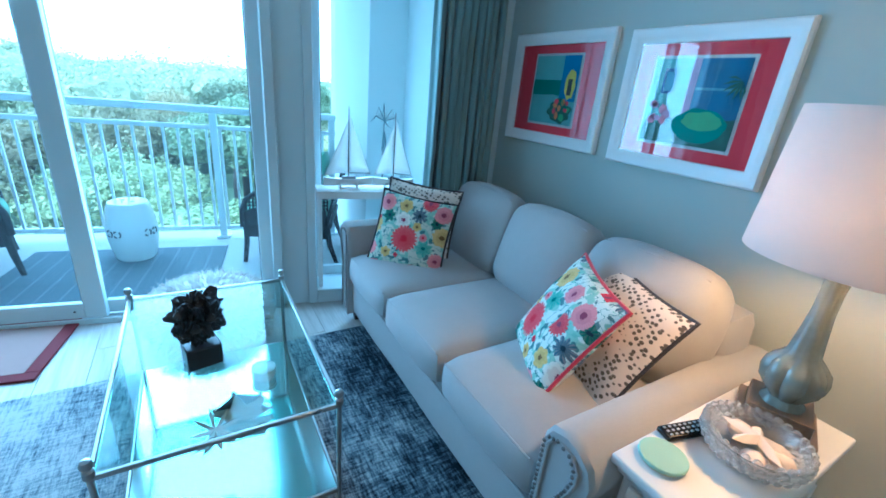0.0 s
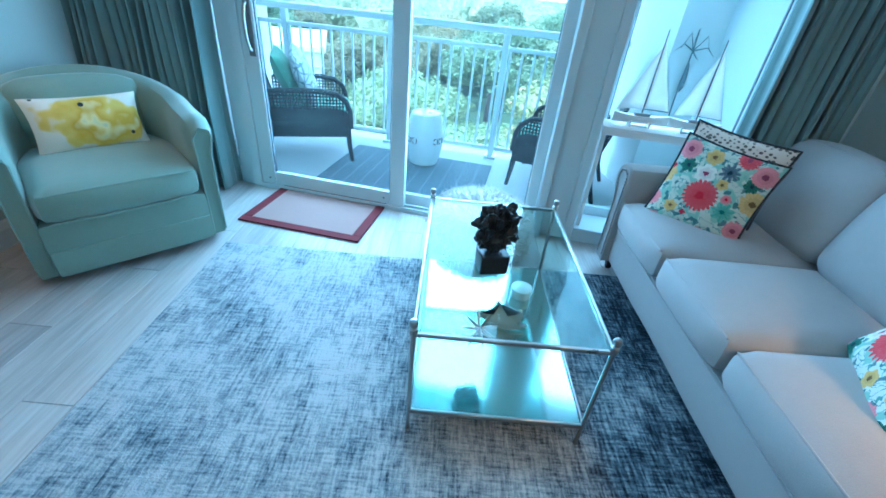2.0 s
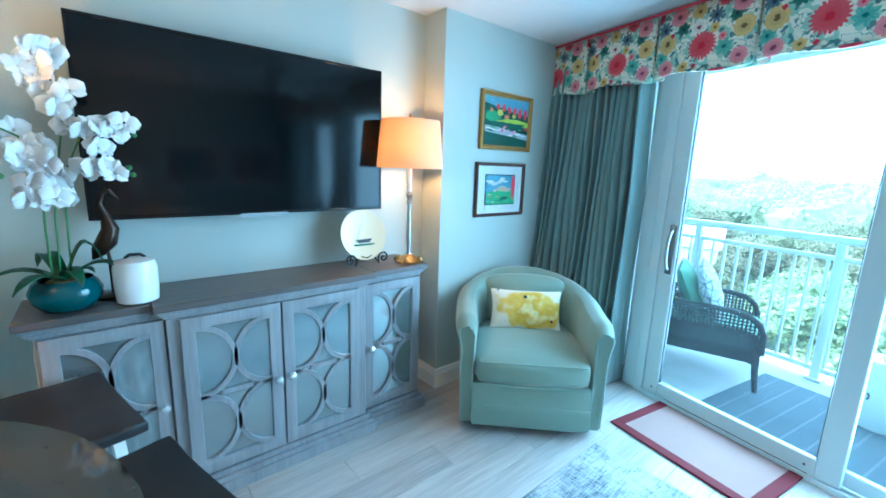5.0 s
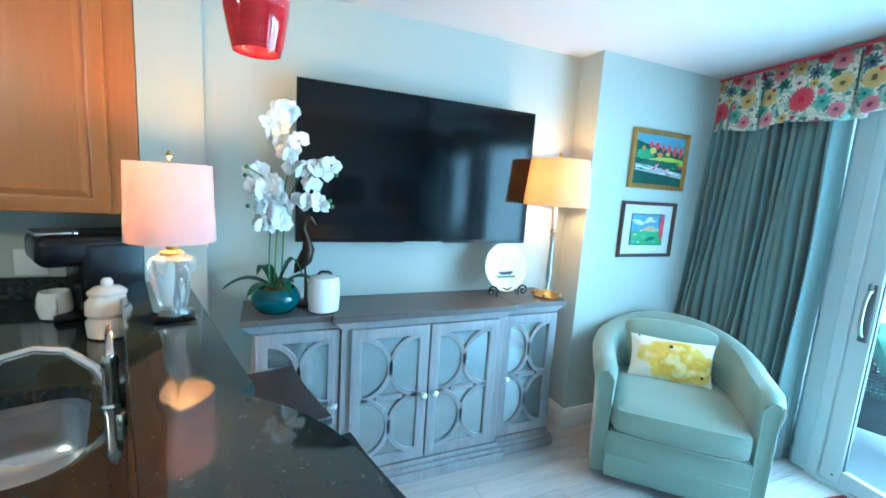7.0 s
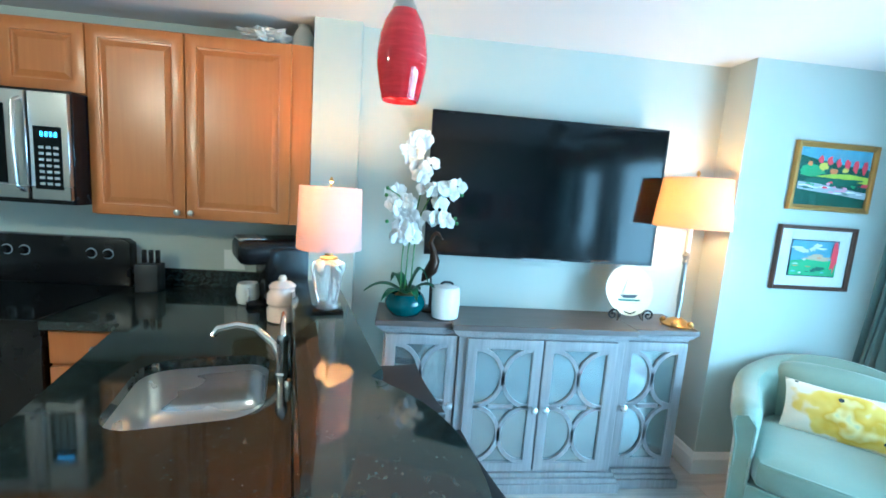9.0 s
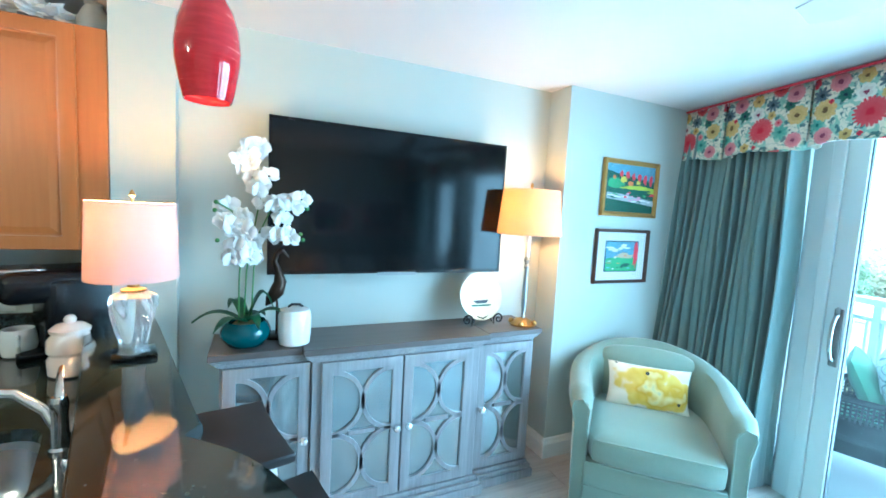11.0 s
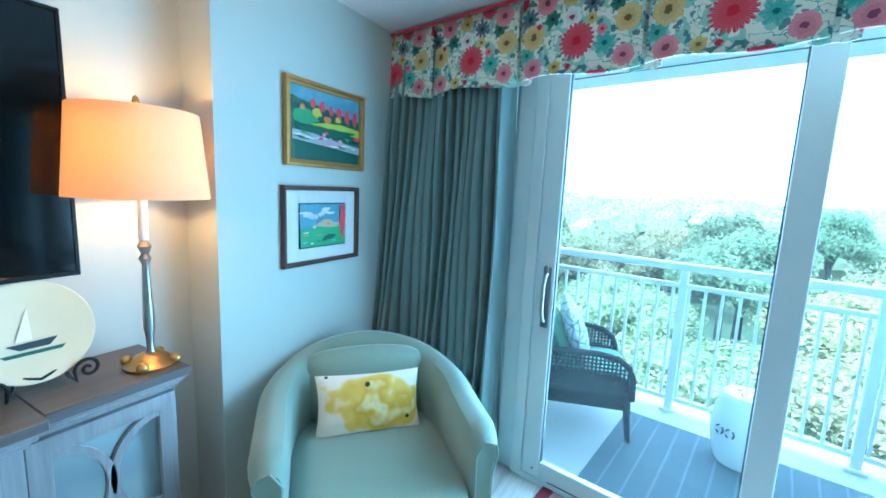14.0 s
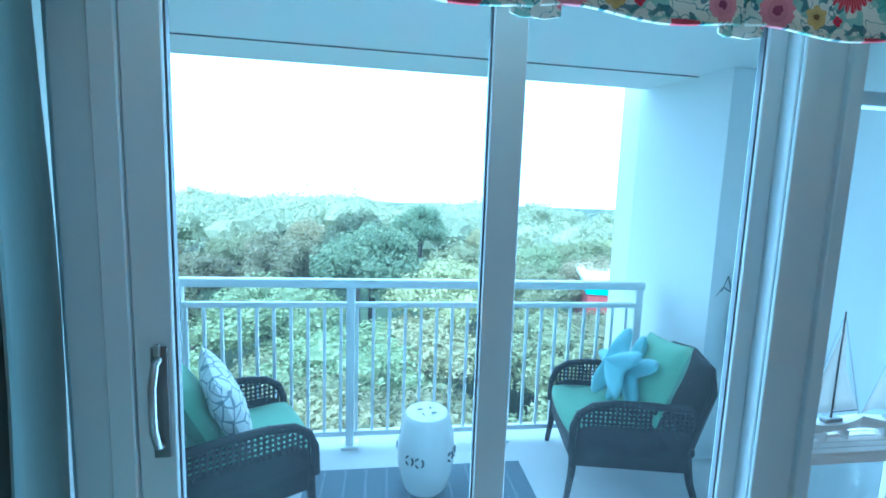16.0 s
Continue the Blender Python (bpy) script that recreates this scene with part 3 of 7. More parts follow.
POSTS = (-0.61, 0.42, 1.445, 2.395)
RAIL = thing("balcony_railing", WIN, "white painted metal balcony railing with thin balusters", "railing")
part("top_rail", box(-0.90, 1.40, 1.045, 2.43, 1.475, 1.10, 0.014, 3), RAILPAINT, RAIL)
part("middle_rail", box(-0.90, 1.42, 0.915, 2.43, 1.455, 0.95, 0.006, 2), RAILPAINT, RAIL)
part("bottom_rail", box(-0.90, 1.42, 0.045, 2.43, 1.455, 0.08, 0.006, 2), RAILPAINT, RAIL)
post0 = None
for u in POSTS:
    if post0 is None:
        post0 = part("post", boxes([(-0.027, 1.412, -0.03, 0.027, 1.463, 1.05), (-0.055, 1.385, -0.03, 0.055, 1.49, -0.012)], 0.004, 1), RAILPAINT, RAIL, m=pose(u, 0, 0))
    else:
        again(post0, pose(u, 0, 0), RAIL)
bal0 = None
u = -0.878
while u < 2.36:
    if min(abs(u - q) for q in POSTS) > 0.04:
        if bal0 is None:
            bal0 = part("baluster", box(-0.0095, 1.428, 0.08, 0.0095, 1.447, 0.915, 0.002, 1), RAILPAINT, RAIL, m=pose(u, 0, 0))
        else:
            again(bal0, pose(u, 0, 0), RAIL)
    u += 0.103

# ---- living room: sofa side ----


def make_sofa():
    s = thing("sofa", pose(1.515, 1.065, 0), "grey linen three-seat sofa with rolled arms and nailhead trim", "sofa")
    L, D = 1.86, 1.03
    part("base", soft_block(0.03, 0.06, 0.075, D - 0.03, L - 0.06, 0.30, 0.02, 0.004), SOFA, s)
    part("front_welt", tube([(0.028, 0.14, 0.285), (0.028, L - 0.14, 0.285)], 0.006, 6), SOFA, s)
    # rolled arms
    prof = [(0.02, 0.07), (0.02, 0.40), (0.0, 0.46), (-0.028, 0.51), (-0.034, 0.555), (-0.018, 0.598), (0.02, 0.625), (0.07, 0.632), (0.115, 0.618), (0.135, 0.58), (0.135, 0.07)]
    for side in (0, 1):
        bm = bmesh.new()
        rows = []
        for k, x in enumerate((0.0, 0.012, 0.03, 0.3, 0.6, 0.85, D - 0.05)):
            sh = 0.008 if k == 0 else 0.0
            drop = 0.0 if x < 0.6 else (x - 0.6) * 0.02
            rows.append([bm.verts.new((x, (a + (sh if a < 0.07 else -sh)) if side == 0 else L - a - (sh if a < 0.07 else -sh), z - sh - drop)) for a, z in prof])
        for a, b in zip(rows, rows[1:]):
            for q in range(len(prof)):
                bm.faces.new((a[q], a[(q + 1) % len(prof)], b[(q + 1) % len(prof)], b[q]))
        bm.faces.new(rows[0])
        bm.faces.new(rows[-1])
        arm = part("arm", bm, SOFA, s)
        pan = [(0.045, 0.10), (0.045, 0.43), (0.020, 0.49), (0.008, 0.53), (0.010, 0.565), (0.03, 0.592), (0.07, 0.602), (0.098, 0.592), (0.110, 0.57), (0.112, 0.10)]
        pts = [(-0.004, a if side == 0 else L - a, z) for a, z in pan]
        part("arm_welt", tube(pts, 0.0045, 6), SOFA, arm)
        nail = None
        dense = []
        for p, q in zip(pts, pts[1:]):
            p, q = Vector(p), Vector(q)
            k = max(1, round((q - p).length / 0.017))
            dense += [p.lerp(q, i / k) for i in range(k)]
        for p in dense:
            if nail is None:
                nb = lathe([(0.0062, 0.0), (0.0055, 0.0025), (0.003, 0.0045), (0.0004, 0.005)], 8)
                moved(nb, pose(0, 0, 0, 0, -90, 0))
                nail = part("nail", nb, PEWTER, arm, "dull pewter nailhead", m=Matrix.Translation(p + Vector((-0.003, 0.011 if side == 0 else -0.011, 0))))
            else:
                again(nail, Matrix.Translation(p + Vector((-0.003, 0.011 if side == 0 else -0.011, 0))), arm)
    part("back", soft_block(D - 0.27, 0.10, 0.28, D - 0.03, L - 0.10, 0.76, 0.06, 0.01), SOFA, s)
    w = (L - 0.27) / 3
    for k in range(3):
        y0 = 0.135 + k * w
        c = part("seat_cushion", soft_block(-0.005 if k else 0.0, y0 + 0.004, 0.30, 0.72, y0 + w - 0.004, 0.468, 0.05, 0.022, 8, k), SOFA, s)
        part("seat_welt", tube([(0.006, y0 + 0.03, 0.452), (0.006, y0 + w - 0.03, 0.452)], 0.004, 6), SOFA, c)
        m = pose(0.66, y0 + w / 2, 0.455, 0, 17, 0)
        bc = part("back_cushion", soft_block(-0.085, -w / 2 + 0.004, 0.0, 0.105, w / 2 - 0.004, 0.43, 0.075, 0.035, 9, 5 + k), SOFA, s, m=m)
        for ex in (-0.055, 0.075):
            part("cushion_welt", tube([(ex, -w / 2 + 0.05, 0.418), (ex, 0, 0.436), (ex, w / 2 - 0.05, 0.418)], 0.004, 6), SOFA, bc)
    for x in (0.07, D - 0.1):
        for y in (0.09, L - 0.09):
            part("leg", lathe([(0.018, 0), (0.028, 0.08)], 4), BLACKWOOD, s, "dark wooden block foot", m=pose(x, y, 0, 0, 0, 45))
    return s


make_sofa()

FLORAL = motif_print("floral_cotton", 0.5325, -0.29, -0.16, BLOSSOMS, (0.62, 0.66, 0.56), up="y")
FLORAL2 = motif_print("floral_cotton_bright", 0.5325, -0.34, -0.07, BLOSSOMS, (0.70, 0.76, 0.70), up="y")


def spots(name):
    m, n, l, b = nodes_of(name)
    v = coords(n, l, (1, 1.25, 0.6), (0, 0, 25))
    vo = n.new("ShaderNodeTexVoronoi")
    vo.inputs["Scale"].default_value, vo.inputs["Randomness"].default_value = 46, 0.55
    wv = n.new("ShaderNodeVectorMath")
    wv.operation = "ADD"
    nt = n.new("ShaderNodeTexNoise")
    nt.inputs["Scale"].default_value = 40
    sc = n.new("ShaderNodeVectorMath")
    sc.operation = "SCALE"
    sc.inputs["Scale"].default_value = 0.006
    l.new(v, nt.inputs["Vector"])
    l.new(nt.outputs["Color"], sc.inputs[0])
    l.new(v, wv.inputs[0])
    l.new(sc.outputs[0], wv.inputs[1])
    l.new(wv.outputs[0], vo.inputs["Vector"])
    base = ramp(n, l, vo.outputs["Distance"], [(0.34, (0.035, 0.028, 0.026)), (0.40, (0.72, 0.62, 0.52))])
    base = mix(n, l, calc(n, l, "MULTIPLY", noise_tex(n, l, v, 9, 2), 0.3), base, shade((0.6, 0.5, 0.4), 1))
    l.new(base, b.inputs["Base Color"])
    b.inputs["Roughness"].default_value = 0.9
    bump(n, l, b, noise_tex(n, l, v, 500, 2), 0.25, 0.001)
    return m


SPOT = spots("spotted_cotton")


def throw_pillow(m, w, h, t, material, trim, label, seed):
    p = thing("throw_pillow", m, label, "pillow", "pillows on the sofa")
    part("cover", pillow(w, h, t, seed=seed), material, p)
    part("piping", pillow_rim(w, h, 0.007), trim, p)
    return p


def stand(x, y, z, yaw, lean, spin, up):
    """The pose of a pillow that faces yaw, leans back, and is turned by spin in its own plane; up is its half height."""
    return pose(x, y, z, 0, 0, yaw) @ pose(0, 0, 0, 90 - lean, 0, 0) @ pose(0, 0, 0, 0, 0, spin) @ pose(0, 0, 0)


throw_pillow(stand(1.805, 2.583, 0.626, -43, 21, -5, 0), 0.43, 0.43, 0.15, FLORAL, NAVYPIPE, "floral print throw pillow with dark piping on the sofa", 1)
throw_pillow(stand(1.90, 2.69, 0.66, -43, 19, -4, 0), 0.44, 0.44, 0.13, SPOT, NAVYPIPE, "cream throw pillow with small dark spots behind the floral one", 2)
throw_pillow(stand(1.914, 1.54, 0.622, -119.6, 30.4, 87.6, 0), 0.45, 0.45, 0.15, FLORAL2, PIPING, "floral print throw pillow with coral piping on the sofa", 3)
throw_pillow(stand(2.03, 1.42, 0.615, -112, 32, -1, 0), 0.45, 0.45, 0.13, SPOT, NAVYPIPE, "cream throw pillow with small dark spots by the arm", 4)


# framed prints above the sofa
def flat(name, pts, y, material, parent, label=""):
    """A thin flat piece of a picture, in x and z, y proud of its ground."""
    bm = bmesh.new()
    vs = [bm.verts.new((x, -y, z)) for x, z in pts]
    lo = [bm.verts.new((x, -y + 0.0008, z)) for x, z in pts]
    bm.faces.new(vs)
    k = len(vs)
    for i in range(k):
        bm.faces.new((vs[i], lo[i], lo[(i + 1) % k], vs[(i + 1) % k]))
    return part(name, bm, material, parent, label, smooth=False)


def rect(x0, z0, x1, z1):
    return [(x0, z0), (x1, z0), (x1, z1), (x0, z1)]


def blob(cx, cz, rx, rz, n=18, rag=0.12, seed=0, top=False):
    pts = []
    for i in range(n):
        a = math.pi * (i / (n - 1)) if top else 2 * math.pi * i / n
        k = 1 + rag * noise.noise(Vector((math.cos(a) * 2 + seed, math.sin(a) * 2, seed)))
        pts.append((cx + rx * k * math.cos(a), cz + rz * k * math.sin(a)))
    return pts


def paint(name, c, var=0.25):
    return plain(name, c, 0.5, 0, 14, 120, var, 0.15)


P_RED, P_BLUE, P_SKY, P_GREEN, P_DGREEN, P_PINK, P_YEL, P_ORANGE = (paint("print_" + k, c) for k, c in (
    ("red", (0.62, 0.05, 0.08)), ("blue", (0.03, 0.10, 0.30)), ("sky", (0.22, 0.42, 0.56)), ("green", (0.12, 0.36, 0.14)), ("dark_green", (0.02, 0.10, 0.06)),
    ("pink", (0.62, 0.30, 0.42)), ("yellow", (0.60, 0.52, 0.06)), ("orange", (0.58, 0.20, 0.06))))
P_AQUA, P_SEA, P_TEALG, P_LILAC = (paint("print_" + k, c) for k, c in (("aqua", (0.25, 0.50, 0.50)), ("sea", (0.03, 0.15, 0.34)), ("teal_green", (0.02, 0.20, 0.15)), ("lilac", (0.58, 0.40, 0.60))))
P_WHITE, P_SAND, P_GREY, P_BLACK = (paint("print_" + k, c, 0.12) for k, c in (("white", (0.72, 0.72, 0.7)), ("sand", (0.5, 0.4, 0.26)), ("grey", (0.35, 0.38, 0.4)), ("ink", (0.02, 0.03, 0.04))))


def picture(m, w, h, rim, depth, fmat, label, mat_m, mw, iw, second=None):
    """A frame with bevelled moulding, mat board, glass; returns the thing and its picture field."""
    p = thing("picture_frame", m, label, "framed picture", "framed pictures")
    bm = bmesh.new()
    rings = []
    for off, y in ((0, 0.0), (0, depth * 0.75), (rim * 0.12, depth), (rim * 0.45, depth * 0.96), (rim * 0.62, depth * 0.7), (rim * 0.95, depth * 0.62), (rim, depth * 0.4), (rim, 0.0)):
        x, z = w / 2 - off, h / 2 - off
        rings.append([bm.verts.new((sx * x, -y, sz * z)) for sx, sz in ((-1, -1), (1, -1), (1, 1), (-1, 1))])
    for a, b in zip(rings, rings[1:]):
        for k in range(4):
            bm.faces.new((a[k], a[(k + 1) % 4], b[(k + 1) % 4], b[k]))
    part("frame", bm, fmat, p)
    x, z = w / 2 - rim + 0.003, h / 2 - rim + 0.003
    part("mat_board", box(-x, -depth * 0.30, -z, x, -0.002, z), mat_m, p, smooth=False)
    if second:
        x2, z2 = iw[0] / 2 + 0.012, iw[1] / 2 + 0.012
        flat("inner_mat", rect(-x2, -z2, x2, z2), depth * 0.30 + 0.001, second, p)
    g = part("glazing", box(-x, -depth * 0.52, -z, x, -depth * 0.50, z), PICGLASS, p, "clear picture glass", smooth=False)
    g.visible_shadow = False
    return p, depth * 0.30 + 0.002


CORAL = plain("coral_mat_board", (0.66, 0.035, 0.07), 0.8, var=0.04)
WHITEFRAME = plain("white_lacquer_frame", (0.80, 0.81, 0.80), 0.35, var=0.03)


def sofa_print(y0, y1, z0, z1, label, kind):
    m = pose(XR, (y0 + y1) / 2, (z0 + z1) / 2, 0, 0, -90)
    w, h = y1 - y0, z1 - z0
    iw = (w * 0.56, h * 0.58) if kind else (w * 0.46, h * 0.60)
    p, y = picture(m, w, h, 0.062, 0.03, WHITEFRAME, label, CORAL, 0.1, iw, P_WHITE)
    a, b = iw[0] / 2, iw[1] / 2
    d = 0.0012
    flat("printed_sky", rect(-a, -b, a, b), y + d, P_AQUA if not kind else P_SEA, p)
    rng = random.Random(3 + kind)
    if kind:
        flat("printed_horizon", rect(-a * 0.05, b * 0.30, a, b * 0.36), y + 2 * d, P_SKY, p)
        flat("printed_house", rect(-a, -b * 0.9, -a * 0.12, b), y + 2 * d, P_AQUA, p)
        flat("printed_shutter", rect(-a * 0.14, -b * 0.4, a * 0.02, b), y + 3 * d, P_LILAC, p)
        flat("printed_window", rect(-a * 0.74, b * 0.18, -a * 0.42, b * 0.78), y + 3 * d, P_BLUE, p)
        flat("printed_window_pane", rect(-a * 0.68, b * 0.25, -a * 0.48, b * 0.70), y + 4 * d, P_SKY, p)
        flat("printed_ground", [(-a, -b), (a, -b), (a, -b * 0.30), (a * 0.5, -b * 0.40), (-a * 0.2, -b * 0.32), (-a, -b * 0.52)], y + 3 * d, P_DGREEN, p)
        flat("printed_hill", blob(a * 0.30, -b * 0.52, a * 0.58, b * 0.40, 44, 0.10, 5), y + 4 * d, P_TEALG, p)
        flat("printed_lawn", blob(a * 0.36, -b * 0.40, a * 0.42, b * 0.22, 40, 0.16, 7), y + 5 * d, P_GREEN, p)
        for k in range(9):
            flat("flower_print", blob(-a * rng.uniform(0.45, 0.85), b * rng.uniform(-0.5, -0.02), a * rng.uniform(0.05, 0.11), b * rng.uniform(0.06, 0.12), 14, 0.5, k), y + (5 + k % 2) * d, (P_PINK, P_LILAC, P_PINK)[k % 3], p)
        for k in range(7):
            t = radians(150 + 26 * k)
            flat("printed_frond", [(a * 0.93, b * 0.52), (a * 0.93 + a * 0.16 * math.cos(t) - a * 0.03, b * 0.52 + b * 0.22 * math.sin(t)), (min(a, a * 0.93 + a * 0.36 * math.cos(t)), b * 0.52 + b * 0.34 * math.sin(t) - b * 0.10), (a * 0.93 + a * 0.16 * math.cos(t) + a * 0.02, b * 0.47 + b * 0.20 * math.sin(t))], y + (6 + 0.3 * k) * d, P_DGREEN, p)
    else:
        flat("printed_sea", rect(-a, -b * 0.15, a * 0.35, b * 0.30), y + 2 * d, P_TEALG, p)
        flat("printed_beach", [(-a, -b), (a, -b), (a, -b * 0.25), (0, -b * 0.12), (-a, -b * 0.2)], y + 3 * d, P_AQUA, p)
        flat("printed_house", rect(a * 0.30, -b * 0.3, a, b), y + 4 * d, P_SEA, p)
        flat("printed_porch", blob(a * 0.72, b * 0.18, a * 0.22, b * 0.42, 30, 0.25, 4), y + 5 * d, P_YEL, p)
        flat("printed_doorway", rect(a * 0.62, -b * 0.12, a * 0.80, b * 0.34), y + 6 * d, P_BLACK, p)
        flat("printed_garden", blob(a * 0.42, -b * 0.58, a * 0.52, b * 0.36, 36, 0.3, 2), y + 6 * d, P_DGREEN, p)
        for k in range(12):
            flat("flower_print", blob(a * rng.uniform(0.0, 0.85), -b * rng.uniform(0.3, 0.85), a * rng.uniform(0.05, 0.10), b * rng.uniform(0.05, 0.12), 12, 0.6, k), y + (7 + k % 2) * d, (P_RED, P_GREEN, P_ORANGE)[k % 3], p)
    return p


sofa_print(2.106, 2.825, 1.148, 1.733, "white framed seaside print with coral mat above the sofa", 0)
sofa_print(1.345, 2.022, 1.140, 1.712, "large white framed print of a beach house with coral mat", 1)


# end table with lamp and small things
def make_end_table():
    t = thing("end_table", pose(1.90, 0.918, 0), "white painted wooden end table beside the sofa", "end table")
    part("top", box(-0.315, -0.13, 0.595, 0.34, 0.135, 0.622, 0.007, 3), WHITEWOOD, t)
    part("moulding", box(-0.30, -0.118, 0.572, 0.325, 0.122, 0.595, 0.006, 2), WHITEWOOD, t)
    part("apron", box(-0.285, -0.105, 0.44, 0.31, 0.108, 0.572, 0.004, 1), WHITEWOOD, t)
    dr = part("drawer", box(-0.297, -0.085, 0.462, -0.285, 0.085, 0.556, 0.004, 2), WHITEWOOD, t)
    part("knob", moved(lathe([(0.006, 0), (0.006, 0.012), (0.015, 0.018), (0.012, 0.028), (0.002, 0.031)], 14), pose(-0.297, 0, 0.51, 0, -90, 0)), NICKEL, dr)
    for x in (-0.255, 0.285):
        for y in (-0.085, 0.088):
            part("leg", lathe([(0.016, 0), (0.020, 0.06), (0.030, 0.30), (0.036, 0.45)], 4), WHITEWOOD, t, m=pose(x, y, 0, 0, 0, 45))
    part("shelf", box(-0.27, -0.10, 0.15, 0.29, 0.10, 0.17, 0.004, 1), WHITEWOOD, t)
    return t


make_end_table()
GLAZE = plain("grey_green_glaze", (0.20, 0.22, 0.19), 0.16, 0, 10, 60, 0.35, 0.05)
WOODBASE = wood("brown_lamp_base", (0.11, 0.075, 0.05), (0.22, 0.16, 0.11), "x", 2.0, 0.4)


def shade_mesh(r0, r1, z0, z1, seg=48, th=0.003):
    return lathe([(r0, z0), (r1, z1), (r1 - th, z1), (r0 - th, z0), (r0, z0)], seg, caps=False)


def make_side_lamp():
    s = thing("table_lamp", pose(2.08, 0.925, 0.622), "tall grey-green ceramic table lamp with white drum shade, lit", "lamp", "lit lamps")
    part("plinth", boxes([(-0.088, -0.088, 0, 0.088, 0.088, 0.035), (-0.070, -0.070, 0.035, 0.070, 0.070, 0.075)], 0.005, 2, ), WOODBASE, s, m=pose(0, 0, 0, 0, 0, 20))
    bm = bmesh.new()
    prof = [(0.050, 0.075), (0.048, 0.083), (0.038, 0.095), (0.052, 0.112), (0.069, 0.135), (0.073, 0.162), (0.068, 0.188), (0.050, 0.210), (0.036, 0.225), (0.031, 0.27), (0.024, 0.34), (0.023, 0.40), (0.027, 0.445)]
    seg, rings = 48, []
    for r, z in prof:
        lob = 0.13 if 0.10 < z < 0.21 else 0.06
        rings.append([bm.verts.new((r * (1 - lob * (0.5 + 0.5 * math.cos(8 * a)) ** 4) * math.cos(a), r * (1 - lob * (0.5 + 0.5 * math.cos(8 * a)) ** 4) * math.sin(a), z)) for a in (2 * math.pi * k / seg for k in range(seg))])
    for a, b in zip(rings, rings[1:]):
        for k in range(seg):
            bm.faces.new((a[k], a[(k + 1) % seg], b[(k + 1) % seg], b[k]))
    bm.faces.new(rings[0][::-1])
    bm.faces.new(rings[-1])
    part("body", bm, GLAZE, s)
    part("collar", lathe([(0.027, 0.445), (0.036, 0.45), (0.034, 0.46), (0.016, 0.465), (0.012, 0.51)], 24), BRASS, s)
    part("shade", shade_mesh(0.205, 0.182, 0.475, 0.805), lampshade("white_side_shade", (0.80, 0.77, 0.74), (0.36, 0.35, 0.40)), s, "white fabric drum shade")
    part("harp", tube([(0, 0, 0.50), (0.05, 0, 0.58), (0.05, 0, 0.70), (0, 0, 0.80)], 0.003, 6), BRASS, s)
    return s


make_side_lamp()
bulb("side_lamp_bulb", 2.08, 0.925, 1.235, LAMP_A)


def make_bowl():
    b = thing("glass_bowl", pose(1.885, 0.895, 0.625), "crystal glass bowl with beaded rim on the end table", "bowl")
    part("dish", lathe([(0.05, 0), (0.085, 0.012), (0.102, 0.045), (0.108, 0.062), (0.102, 0.062), (0.095, 0.045), (0.078, 0.018), (0.01, 0.012)], 40), BEADGLASS, b)
    bead = None
    for row, (r, z, n) in enumerate(((0.106, 0.066, 30), (0.107, 0.047, 30), (0.099, 0.028, 28))):
        for k in range(n):
            a = 2 * math.pi * (k + row / 2) / n
            if bead is None:
                bm = bmesh.new()
                bmesh.ops.create_icosphere(bm, subdivisions=2, radius=0.0098)
                bead = part("bead", bm, BEADGLASS, b, m=pose(r * math.cos(a), r * math.sin(a), z))
            else:
                again(bead, pose(r * math.cos(a), r * math.sin(a), z), b)
    return b


make_bowl()


def star_mesh(r, t, arms=5, inner=0.28, lift=0.0, seed=0):
    bm = bmesh.new()
    n = arms * 6
    top = bm.verts.new((0, 0, t))
    bot = bm.verts.new((0, 0, 0))
    ring, mid = [], []
    for k in range(n):
        a = 2 * math.pi * k / n
        f = (0.5 + 0.5 * math.cos(arms * a)) ** 1.6
        rr = r * (inner + (1 - inner) * f) * (1 + 0.06 * noise.noise(Vector((a, seed, 0))))
        ring.append(bm.verts.new((rr * math.cos(a), rr * math.sin(a), t * 0.25 + lift * f)))
        mid.append(bm.verts.new((rr * 0.55 * math.cos(a), rr * 0.55 * math.sin(a), t * (0.5 + 0.4 * f) + lift * f * 0.4)))
    for k in range(n):
        j = (k + 1) % n
        bm.faces.new((top, mid[k], mid[j]))
        bm.faces.new((mid[k], ring[k], ring[j], mid[j]))
        bm.faces.new((bot, ring[j], ring[k]))
    return bm


SHELL = plain("bleached_shell", (0.72, 0.62, 0.54), 0.6, 0, 20, 150, 0.12, 0.5, 0.002)


def small(name, bm, material, m, label, category, group=""):
    return tagged(part(name, bm, material, None, label, True, m), label, category, group)


small("starfish", star_mesh(0.085, 0.022, seed=1), SHELL, pose(1.885, 0.892, 0.672, 8, 10, 20), "pale dried starfish lying in the glass bowl", "starfish")
for k, (dx, dy, rx) in enumerate(((0.035, 0.04, 20), (-0.045, -0.02, -25), (0.02, -0.05, 10))):
    bm = bmesh.new()
    bmesh.ops.create_icosphere(bm, subdivisions=3, radius=0.032)
    for v in bm.verts:
        v.co.z = max(-0.012, v.co.z * 0.6)
        v.co *= 1 + 0.05 * math.cos(14 * math.atan2(v.co.y, v.co.x + 0.03))
    small("seashell", bm, SHELL, pose(1.885 + dx, 0.895 + dy, 0.652, rx, 0, 40 * k), "ribbed pale pink seashell in the glass bowl", "seashell", "shells in the bowl")

